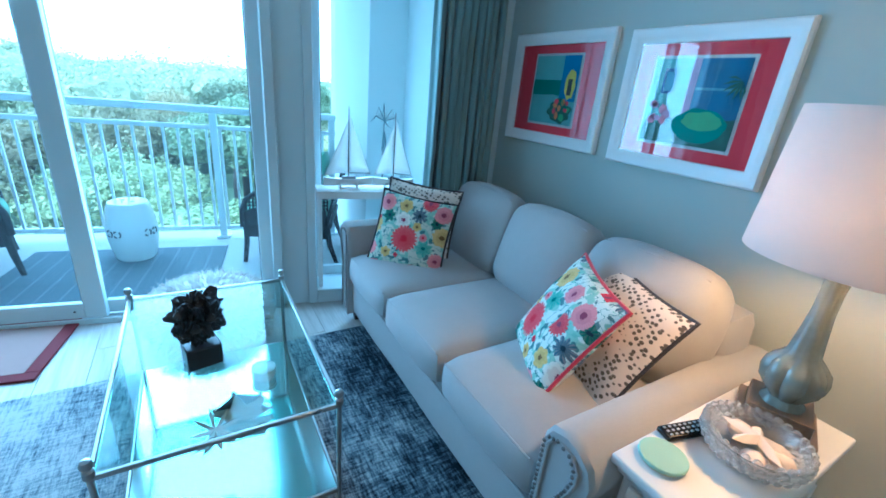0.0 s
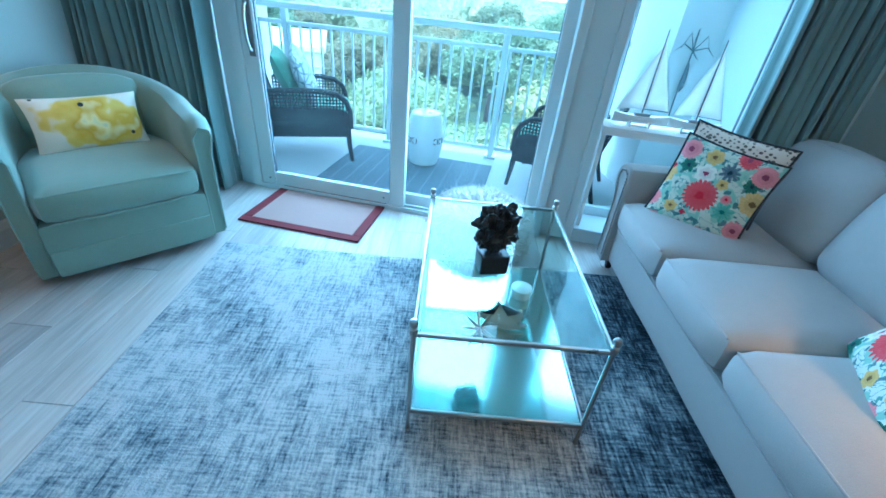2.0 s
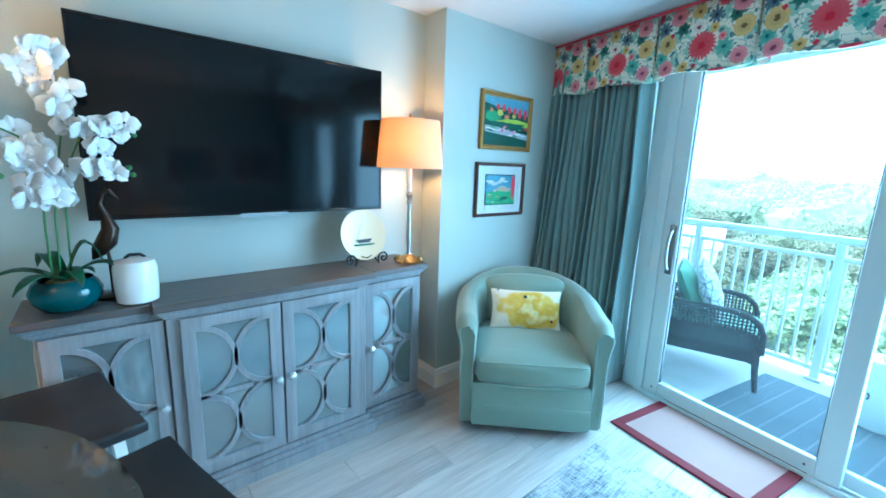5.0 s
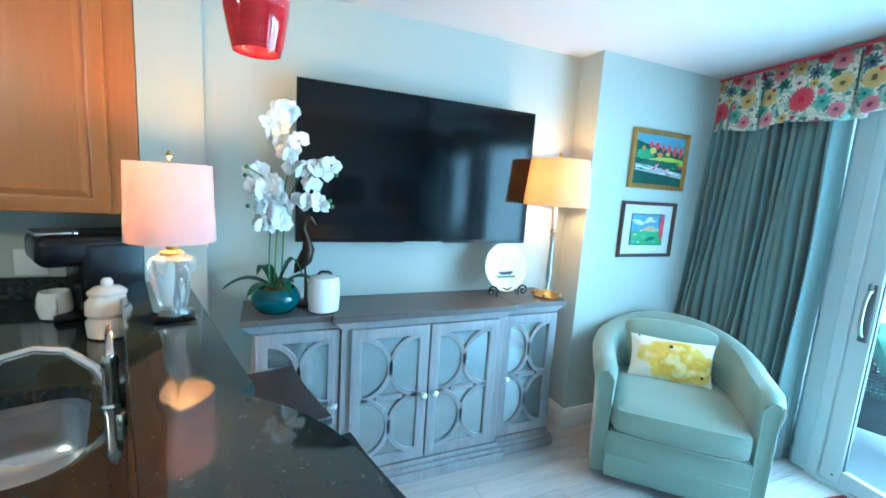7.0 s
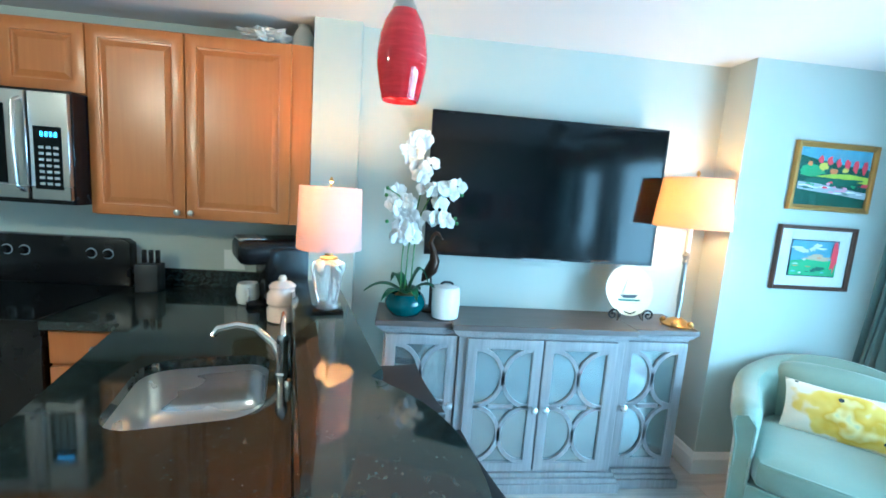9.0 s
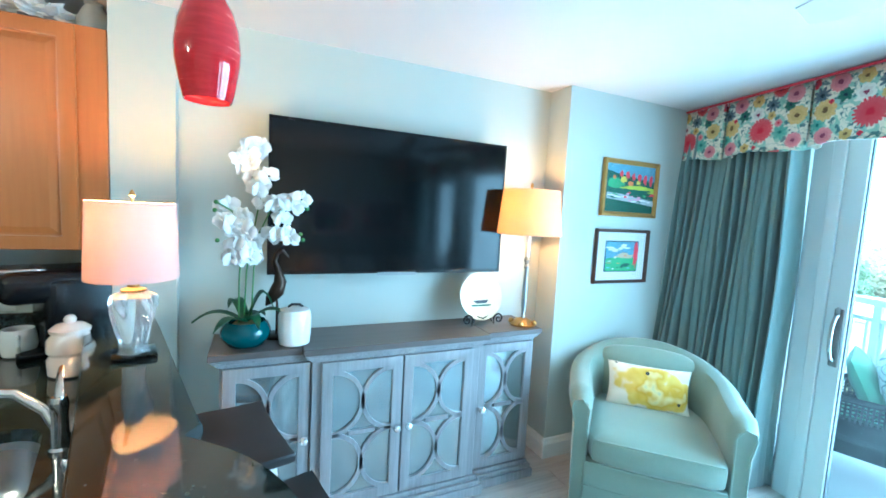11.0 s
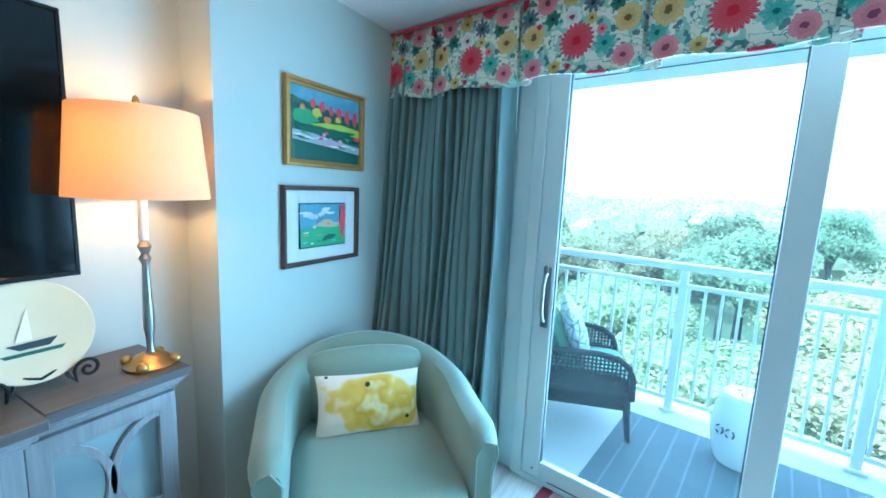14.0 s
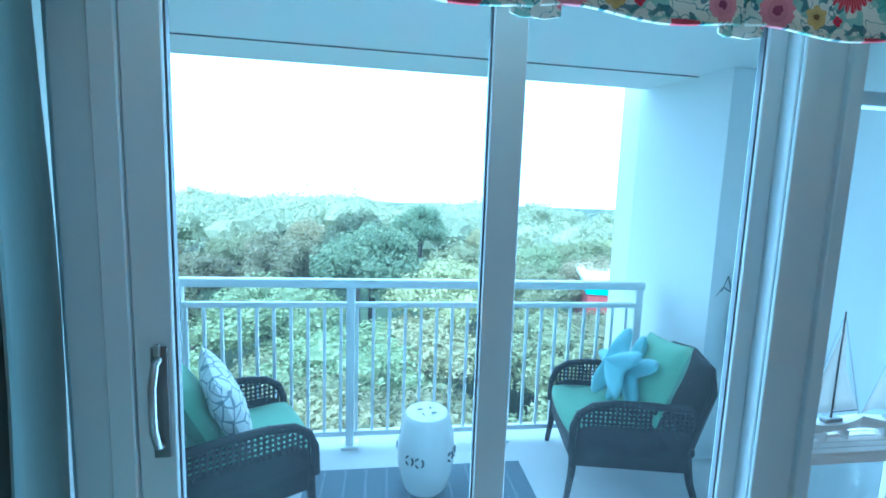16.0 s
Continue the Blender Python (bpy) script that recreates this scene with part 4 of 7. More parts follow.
COASTER = plain("mint_stone", (0.33, 0.55, 0.46), 0.6, 0, 8, 120, 0.06, 0.1)
ct = thing("coaster", pose(1.678, 0.985, 0.625), "round mint green coaster with cork base", "coaster")
part("disc", lathe([(0.052, 0.004), (0.054, 0.006), (0.054, 0.012), (0.052, 0.014)], 40), COASTER, ct)
part("cork", lathe([(0.050, 0), (0.051, 0.004)], 40), P_SAND, ct)

rc = thing("remote_control", pose(1.815, 1.01, 0.625, 0, 0, -14), "slim black remote control on the end table", "remote control")
part("body", box(-0.075, -0.022, 0, 0.075, 0.022, 0.016, 0.005, 3), BLACKPLASTIC, rc)
btn = None
for i in range(8):
    for j in range(3):
        mm = pose(-0.06 + i * 0.016, -0.012 + j * 0.012, 0.016)
        if btn is None:
            btn = part("button", box(-0.004, -0.003, -0.001, 0.004, 0.003, 0.0018, 0.001, 1), P_GREY, rc, m=mm)
        else:
            again(btn, mm, rc)


# coffee table
def make_coffee_table():
    t = thing("coffee_table", pose(0.815, 2.112, 0), "mirrored coffee table with glass top and silver metal frame", "coffee table")
    a, b = 0.298, 0.468
    post = None
    for x in (-a, a):
        for y in (-b, b):
            bm = lathe([(0.008, 0.0), (0.010, 0.012), (0.007, 0.02), (0.008, 0.455), (0.013, 0.46), (0.013, 0.478), (0.007, 0.483), (0.012, 0.489), (0.015, 0.498), (0.011, 0.509), (0.003, 0.513)], 16)
            if post is None:
                post = part("leg", bm, NICKEL, t, m=pose(x, y, 0))
            else:
                bm.free()
                again(post, pose(x, y, 0), t)
    part("top_frame", boxes([(-a, -b - 0.007, 0.448, a, -b + 0.007, 0.464), (-a, b - 0.007, 0.448, a, b + 0.007, 0.464), (-a - 0.007, -b, 0.448, -a + 0.007, b, 0.464), (a - 0.007, -b, 0.448, a + 0.007, b, 0.464)], 0.003, 1), NICKEL, t)
    part("shelf_frame", boxes([(-a, -b - 0.006, 0.093, a, -b + 0.006, 0.113), (-a, b - 0.006, 0.093, a, b + 0.006, 0.113), (-a - 0.006, -b, 0.093, -a + 0.006, b, 0.113), (a - 0.006, -b, 0.093, a + 0.006, b, 0.113)], 0.003, 1), NICKEL, t)
    g = part("glass_top", box(-a + 0.008, -b + 0.008, 0.455, a - 0.008, b - 0.008, 0.463), CLEAR, t, "clear bevelled glass top", smooth=False)
    g.visible_shadow = False
    part("mirror_shelf", box(-a + 0.007, -b + 0.007, 0.098, a - 0.007, b - 0.007, 0.110), MIRROR, t, "mirrored lower shelf", smooth=False)
    return t


make_coffee_table()


def rock(r, seed, stretch=(1, 1, 1), rough=0.5, sub=4, freq=2.2):
    bm = bmesh.new()
    bmesh.ops.create_icosphere(bm, subdivisions=sub, radius=1)
    for v in bm.verts:
        d = v.co.normalized()
        k = 1 + rough * noise.fractal(d * freq + Vector((seed, 0, 0)), 0.7, 2.2, 4) + 0.3 * rough * noise.noise(d * freq * 4 + Vector((0, seed, 0)))
        v.co = Vector((d.x * stretch[0], d.y * stretch[1], d.z * stretch[2])) * r * k
    return bm


BURL = plain("black_burl_wood", (0.010, 0.009, 0.009), 0.3, 0, 30, 120, 0.4, 0.6, 0.004)
sc = thing("sculpture", pose(0.765, 2.02, 0.463, 0, 0, 12), "black gnarled root sculpture on square base", "sculpture")
root = rock(1.0, 4.7, (1, 1, 1), 0.30, 5, 3.0)
rng = random.Random(14)
knots = []
for k in range(22):      # burls and broken root ends
    d = Vector((math.cos(2.4 * k), math.sin(2.4 * k), -0.5 + 1.45 * k / 21))
    knots.append((d.normalized(), rng.uniform(0.14, 0.40), rng.uniform(0.14, 0.26)))
for v in root.verts:
    u = v.co.normalized()
    swell = max(h * math.exp(-((u - d).length / w) ** 2) for d, h, w in knots)
    v.co *= 1 + swell - 0.12
    v.co = Vector((v.co.x * 0.074, v.co.y * 0.060, v.co.z * 0.096 + 0.166)) + 0.010 * Vector(noise.noise_vector(v.co * 3.6))
    v.co.z = max(0.06, v.co.z)
part("root", root, BURL, sc)
part("plinth", box(-0.052, -0.045, 0, 0.052, 0.045, 0.075, 0.004, 1), BLACKWOOD, sc)

CORALM = plain("white_coral", (0.62, 0.60, 0.56), 0.8, 0, 25, 180, 0.15, 0.8, 0.004)
small("starfish", star_mesh(0.085, 0.03, 8, 0.2, 0.03, 5), SHELL, pose(0.77, 2.06, 0.115, 25, 0, 10), "spiny white starfish on the mirrored shelf", "starfish")


def coral_fan():
    """An upright plate of lobed coral with a rough rim."""
    rim_ = []
    for i in range(90):
        t = math.pi * i / 89
        k = 0.10 * (0.72 + 0.22 * math.cos(7 * t + 0.6) + 0.10 * noise.noise(Vector((9 * t, 0, 2))) + 0.08 * math.sin(23 * t))
        rim_.append((1.15 * k * math.cos(t), 0.015 + 1.05 * k * math.sin(t)))
    bm = prism([(0.03, 0.0)] + rim_ + [(-0.03, 0.0)], -0.012, 0.012, 0.005, 1)
    for v in bm.verts:
        v.co.z += 0.030 * math.sin(22 * v.co.x) + 0.006 * noise.noise(v.co * 60)
    return moved(bm, pose(0, 0, 0, 90, 0, 0))


small("coral_fan", coral_fan(), CORALM, pose(0.87, 2.09, 0.110, -14, 0, 12), "grey lobed fan coral on the mirrored shelf", "coral")
dish = thing("round_box", pose(0.98, 2.33, 0.111), "small round white lidded box on the mirrored shelf", "box")
part("box_body", lathe([(0.045, 0), (0.048, 0.006), (0.048, 0.035), (0.045, 0.038)], 32), PORCELAIN, dish)
part("box_lid", lathe([(0.050, 0.038), (0.050, 0.048), (0.04, 0.054), (0.005, 0.056)], 32), PORCELAIN, dish)

# fluffy white pouf
FLUFF = fabric("white_fur", (0.70, 0.68, 0.65), 200, 0.12, 1.0, 0.6, 0.8)
pf = thing("pouf", pose(0.80, 2.92, 0), "round pouf covered in shaggy white fur", "pouf")
part("cushion", lathe([(0.20, 0.0), (0.27, 0.03), (0.295, 0.12), (0.285, 0.22), (0.24, 0.28), (0.12, 0.305), (0.01, 0.31)], 40), FLUFF, pf)
rng = random.Random(5)
tuft = bmesh.new()
for k in range(2600):
    a, h = rng.uniform(0, 2 * math.pi), rng.random()
    if h < 0.55:
        z = 0.03 + 0.24 * h / 0.55
        r = 0.275 + 0.02 * math.sin(math.pi * h / 0.55)
        nrm = Vector((math.cos(a), math.sin(a), 0.15))
        p = Vector((r * math.cos(a), r * math.sin(a), z))
    else:
        r = 0.27 * math.sqrt(rng.random())
        p = Vector((r * math.cos(a), r * math.sin(a), 0.31 - 0.045 * (r / 0.27) ** 2))
        nrm = Vector((0.5 * math.cos(a), 0.5 * math.sin(a), 1))
    d = (nrm + 0.7 * Vector((rng.uniform(-1, 1), rng.uniform(-1, 1), rng.uniform(-1.2, 0.3)))).normalized()
    s = d.orthogonal().normalized() * 0.004
    e = p + d * rng.uniform(0.02, 0.045)
    e.z = max(0.004, e.z)
    tuft.faces.new([tuft.verts.new(q) for q in (p - s, p + s, e + s * 0.2, e - s * 0.2)])
tagged(part("fur", tuft, FLUFF, pf), kind="stuff")


# rugs and mat
def rug_cloth(name):
    m, n, l, b = nodes_of(name)
    v = coords(n, l)
    vx, vy = coords(n, l, (1, 0.12, 1)), coords(n, l, (0.12, 1, 1))
    big = noise_tex(n, l, v, 1.5, 5, 0.62)
    sx, sy = noise_tex(n, l, vx, 90, 3, 0.7), noise_tex(n, l, vy, 105, 3, 0.7)
    mid = noise_tex(n, l, coords(n, l, (1, 0.35, 1)), 13, 5, 0.75)
    speck = noise_tex(n, l, v, 150, 2, 0.7)
    g = calc(n, l, "ADD", calc(n, l, "MULTIPLY", big, 0.44), calc(n, l, "MULTIPLY", mid, 0.24))
    g = calc(n, l, "ADD", g, calc(n, l, "ADD", calc(n, l, "MULTIPLY", sx, 0.34), calc(n, l, "MULTIPLY", sy, 0.26)))
    g = calc(n, l, "ADD", g, calc(n, l, "MULTIPLY", speck, 0.12))
    g = calc(n, l, "MULTIPLY_ADD", g, 1.0)
    g.node.inputs[2].default_value = 0.02
    sp = n.new("ShaderNodeSeparateXYZ")     # paler towards low x, darker towards the sofa
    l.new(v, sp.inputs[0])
    side_tone = n.new("ShaderNodeMapRange")
    side_tone.interpolation_type = "SMOOTHSTEP"
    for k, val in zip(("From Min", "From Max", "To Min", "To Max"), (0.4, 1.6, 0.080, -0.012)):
        side_tone.inputs[k].default_value = val
    l.new(calc(n, l, "ADD", sp.outputs[0], calc(n, l, "MULTIPLY", big, 0.5)), side_tone.inputs["Value"])
    g = calc(n, l, "ADD", g, side_tone.outputs["Result"])
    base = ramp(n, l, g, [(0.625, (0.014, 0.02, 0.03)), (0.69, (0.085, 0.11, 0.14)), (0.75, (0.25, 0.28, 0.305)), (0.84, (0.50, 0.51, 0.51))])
    l.new(base, b.inputs["Base Color"])
    b.inputs["Roughness"].default_value = 0.95
    b.inputs["Specular IOR Level"].default_value = 0.1
    bump(n, l, b, calc(n, l, "ADD", speck, g), 0.6, 0.004)
    return m


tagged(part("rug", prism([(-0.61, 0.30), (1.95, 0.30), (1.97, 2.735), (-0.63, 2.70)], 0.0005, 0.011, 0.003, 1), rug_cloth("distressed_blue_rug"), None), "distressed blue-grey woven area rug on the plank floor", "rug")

MATRED = plain("dark_red_binding", (0.115, 0.006, 0.014), 0.85, 0, 8, 260, 0.15, 0.4)
MATTAN = fabric("tan_sisal", (0.34, 0.23, 0.205), 240, 0.06, 0.95, 0.1, 0.6)
dm = thing("door_mat", pose(-0.253, 3.176, 0, 0, 0, -9.8), "tan door mat with dark red border before the door", "door mat")
part("weave", box(-0.333, -0.222, 0.001, 0.333, 0.222, 0.011, 0.002, 1), MATTAN, dm)
part("border", boxes([(-0.393, -0.282, 0.001, 0.393, -0.222, 0.013), (-0.393, 0.222, 0.001, 0.393, 0.282, 0.013), (-0.393, -0.222, 0.001, -0.333, 0.222, 0.013), (0.333, -0.222, 0.001, 0.393, 0.222, 0.013)], 0.003, 1), MATRED, dm)

# ---- living room: television side ----
SMOKED = plain("grey_mirror_glass", (0.40, 0.46, 0.48), 0.12, 0.75, 2, 30, 0.15, 0.02)


def make_cabinet():
    c = thing("sideboard", pose(XT + 0.004, 0.41, 0), "grey washed breakfront sideboard with glass doors and circle fretwork", "sideboard")
    W = 1.75
    y1, y2 = 0.43, 1.335
    ds, dc = 0.29, 0.325        # depth of the side and middle bodies
    part("body", boxes([(0, 0.04, 0.09, ds, y1, 0.875), (0, y1, 0.09, dc, y2, 0.875), (0, y2, 0.09, ds, W - 0.04, 0.875)], 0.003, 1), CAB, c)

    def steps(z0, rows, mat, name):
        for sec in range(3):
            part(name, boxes([((0, 0.04 - a, z0, ds + a, y1 - a - 0.001, z1), (0, y1 - a, z0, dc + a, y2 + a, z1), (0, y2 + a + 0.001, z0, ds + a, W - 0.04 + a, z1))[sec] for a, z0, z1 in rows], 0.003, 1), mat, c)

    steps(0, [(0.012, 0.865, 0.88), (0.024, 0.88, 0.895), (0.034, 0.895, 0.905)], CAB, "cornice")
    steps(0, [(0.042, 0.905, 0.935)], CABTOP, "top")
    steps(0, [(0.045, 0.0, 0.055), (0.034, 0.055, 0.08), (0.018, 0.08, 0.105)], CAB, "plinth")

    def door(y0, yw, x, knob_side):
        z0, z1, st = 0.118, 0.858, 0.052
        d = part("door", ring_frame(x, x + 0.02, y0, y0 + yw, z0, z1, st), CAB, c)
        part("glass", box(x + 0.002, y0 + st - 0.004, z0 + st - 0.004, x + 0.006, y0 + yw - st + 0.004, z1 - st + 0.004), SMOKED, d, "dim reflecting glass", smooth=False)
        a0, a1, b0, b1 = y0 + st, y0 + yw - st, z0 + st, z1 - st
        zm = (b0 + b1) / 2
        rx, rz = (a1 - a0) / 2, (b1 - b0) / 4
        for zc in ((b0 + zm) / 2, (b1 + zm) / 2):
            for yc, s in ((a0, 1), (a1, -1)):
                arc = [(x + 0.013, yc + s * (rx - 0.002) * math.sin(math.pi * k / 16), zc + (rz - 0.003) * math.cos(math.pi * k / 16)) for k in range(17)]
                bm = bmesh.new()
                rows = []
                for k, p in enumerate(arc):
                    a = math.pi * k / 16
                    nrm = Vector((0, s * math.sin(a), math.cos(a))) * 0.011
                    p = Vector(p)
                    rows.append([bm.verts.new(q) for q in (p + nrm + Vector((-0.007, 0, 0)), p + nrm + Vector((0.005, 0, 0)), p - nrm + Vector((0.005, 0, 0)), p - nrm + Vector((-0.007, 0, 0)))])
                for a, b in zip(rows, rows[1:]):
                    for q in range(4):
                        bm.faces.new((a[q], a[(q + 1) % 4], b[(q + 1) % 4], b[q]))
                bm.faces.new(rows[0])
                bm.faces.new(rows[-1])
                part("fretwork", bm, CAB, d)
        part("mid_bar", box(x + 0.006, a0 + rx * 0.55, zm - 0.011, x + 0.017, a1 - rx * 0.55, zm + 0.011), CAB, d)
        ky = y0 + st / 2 if knob_side < 0 else y0 + yw - st / 2
        kb = moved(lathe([(0.006, 0), (0.006, 0.014), (0.014, 0.018), (0.021, 0.030), (0.017, 0.042), (0.006, 0.047)], 8), pose(x + 0.02, ky, 0.488, 0, 90, 0))
        part("knob", kb, CRYSTAL_KNOB, d, "faceted crystal knob", smooth=False)

    door(0.055, 0.37, ds, 1)
    door(y1 + 0.045, 0.40, dc, 1)
    door(y1 + 0.455, 0.40, dc, -1)
    door(y2 + 0.005, 0.37, ds, -1)
    return c


CRYSTAL_KNOB = plain("crystal_knob", (0.75, 0.78, 0.80), 0.08, 0.6, 20, 60, 0.1, 0.0)
make_cabinet()

tv = thing("television", pose(-1.725, 1.302, 1.631), "large black flat television on a wall bracket", "television")
part("bezel", boxes([(-0.03, -0.660, -0.382, 0.004, 0.660, -0.366), (-0.03, -0.660, 0.370, 0.004, 0.660, 0.382), (-0.03, -0.660, -0.366, 0.004, -0.649, 0.370), (-0.03, 0.649, -0.366, 0.004, 0.660, 0.370)], 0.002, 1), BLACKPLASTIC, tv)
part("screen", box(-0.028, -0.649, -0.366, 0.0, 0.649, 0.370), BLACKGLASS, tv, "glossy dark screen", smooth=False)
part("back_housing", box(-0.065, -0.45, -0.34, -0.03, 0.45, 0.15, 0.01, 2), BLACKPLASTIC, tv)
part("logo_bar", boxes([(0.004, -0.11, -0.392, 0.006, 0.11, -0.376), (0.006, -0.03, -0.383, 0.0068, 0.03, -0.376)]), P_GREY, tv, smooth=False)
part("bracket", boxes([(-0.121, -0.2, -0.2, -0.105, 0.2, 0.2), (-0.105, -0.05, -0.05, -0.065, 0.05, 0.05)], 0.003, 1), IRON, tv)

GOLD = plain("gilt_frame", (0.42, 0.25, 0.07), 0.38, 0.8, 14, 160, 0.3, 0.3, 0.002)
BROWNFRAME = wood("brown_frame_wood", (0.035, 0.016, 0.010), (0.10, 0.05, 0.03), "x", 3, 0.35)


P_LIME = paint("print_lime", (0.42, 0.52, 0.04))


def wall_art(y0, y1, z0, z1, rim, fmat, label, matted):
    w, h = y1 - y0, z1 - z0
    p, y = picture(pose(XS, (y0 + y1) / 2, (z0 + z1) / 2, 0, 0, 90), w, h, rim, 0.026, fmat, label, LINEN, 0, (w * 0.6, h * 0.6))
    a, b = (w * 0.30, h * 0.27) if matted else (w / 2 - rim, h / 2 - rim)
    d = 0.0012
    if not matted:
        flat("painted_sky", rect(-a, 0, a, b), y + d, P_SKY, p)
        flat("painted_ground", rect(-a, -b, a, b * 0.1), y + d, P_DGREEN, p)
        flat("painted_ridge", [(-a * 0.99, b * 0.72), (-a * 0.6, b * 0.62), (a * 0.1, b * 0.5), (a * 0.99, b * 0.36), (a * 0.99, 0), (-a * 0.99, 0)], y + 2 * d, P_DGREEN, p)
        flat("painted_field", blob(-a * 0.62, b * 0.2, a * 0.34, b * 0.22, 20, 0.7, 6), y + 3 * d, P_GREEN, p)
        for k in range(6):
            flat("painted_tree", blob(-a * 0.42 + k * a * 0.25, b * (0.62 - 0.045 * k), a * 0.075, b * (0.13 + 0.02 * k), 12, 0.8, k), y + 4 * d, P_RED, p)
        for k, (x, z, r, c) in enumerate(((-0.32, 0.36, 0.13, P_YEL), (-0.02, 0.2, 0.10, P_ORANGE), (0.3, 0.28, 0.08, P_YEL), (-0.7, 0.44, 0.07, P_ORANGE))):
            flat("painted_bush", blob(a * x, b * z, a * r, b * r * 1.1, 12, 0.8, 40 + k), y + 4 * d, c, p)
        flat("painted_hill", [(-a * 0.5, b * 0.02), (-a * 0.1, b * 0.12), (a * 0.4, b * 0.16), (a * 0.98, b * 0.08), (a * 0.98, -b * 0.16), (a * 0.45, -b * 0.08), (-a * 0.1, -b * 0.05)], y + 5 * d, P_LIME, p)
        flat("painted_thicket", blob(a * 0.05, -b * 0.16, a * 0.85, b * 0.14, 30, 0.9, 4), y + 6 * d, P_DGREEN, p)
        flat("painted_stream", [(-a * 0.98, -b * 0.2), (-a * 0.4, -b * 0.24), (a * 0.2, -b * 0.36), (a * 0.98, -b * 0.46), (a * 0.98, -b * 0.7), (a * 0.3, -b * 0.6), (-a * 0.3, -b * 0.54), (-a * 0.98, -b * 0.46)], y + 7 * d, P_GREY, p)
        rng = random.Random(6)
        for k in range(16):
            x, z = rng.uniform(-0.85, 0.85), rng.uniform(-0.08, 0.08)
            flat("brush_stroke", blob(a * x, b * (-0.45 - 0.12 * x + z), a * rng.uniform(0.06, 0.2), b * rng.uniform(0.014, 0.035), 10, 0.7, 60 + k), y + (8 + k % 3) * d * 0.9, (P_WHITE, P_WHITE, P_PINK, P_DGREEN)[k % 4], p)
        for k in range(9):
            flat("brush_stroke", blob(a * rng.uniform(-0.8, 0.9), -b * rng.uniform(0.16, 0.38), a * rng.uniform(0.04, 0.09), b * rng.uniform(0.03, 0.06), 10, 0.8, 80 + k), y + (11 + k % 2) * d * 0.9, (P_RED, P_PINK, P_GREEN)[k % 3], p)
    else:
        flat("print_margin", rect(-a - 0.006, -b - 0.006, a + 0.006, b + 0.006), y + d, P_BLACK, p)
        flat("painted_sky", rect(-a, -b, a, b), y + 2 * d, P_SKY, p)
        rng = random.Random(9)
        for k in range(7):
            flat("painted_cloud", blob(a * rng.uniform(-0.8, 0.7), b * rng.uniform(0.35, 0.85), a * rng.uniform(0.12, 0.3), b * rng.uniform(0.05, 0.12), 14, 0.8, k), y + (3 + k % 2) * d, P_WHITE, p)
        flat("painted_village", blob(a * 0.15, b * 0.02, a * 0.6, b * 0.24, 22, 0.7, 2), y + 5 * d, P_SAND, p)
        flat("painted_lawn", [(-a, -b * 0.15), (-a * 0.3, -b * 0.06), (a * 0.4, -b * 0.14), (a, -b * 0.05), (a, -b), (-a, -b)], y + 6 * d, P_GREEN, p)
        flat("painted_shade", blob(a * 0.25, -b * 0.6, a * 0.26, b * 0.12, 16, 0.7, 5), y + 7 * d, P_DGREEN, p)
        flat("painted_red_tree", blob(a * 0.85, b * 0.1, a * 0.13, b * 0.85, 18, 0.6, 8), y + 7 * d, P_RED, p)
        for k in range(12):
            flat("brush_stroke", blob(a * rng.uniform(-0.85, 0.6), b * rng.uniform(-0.85, 0.1), a * rng.uniform(0.05, 0.16), b * rng.uniform(0.02, 0.05), 10, 0.8, 90 + k), y + (8 + k % 3) * d * 0.9, (P_DGREEN, P_WHITE, P_SKY, P_ORANGE)[k % 4], p)
    return p


wall_art(2.667, 3.180, 1.632, 2.013, 0.032, GOLD, "colourful landscape painting in a gilt frame", False)
wall_art(2.650, 3.144, 1.172, 1.545, 0.022, BROWNFRAME, "small village print with white mat in dark frame", True)


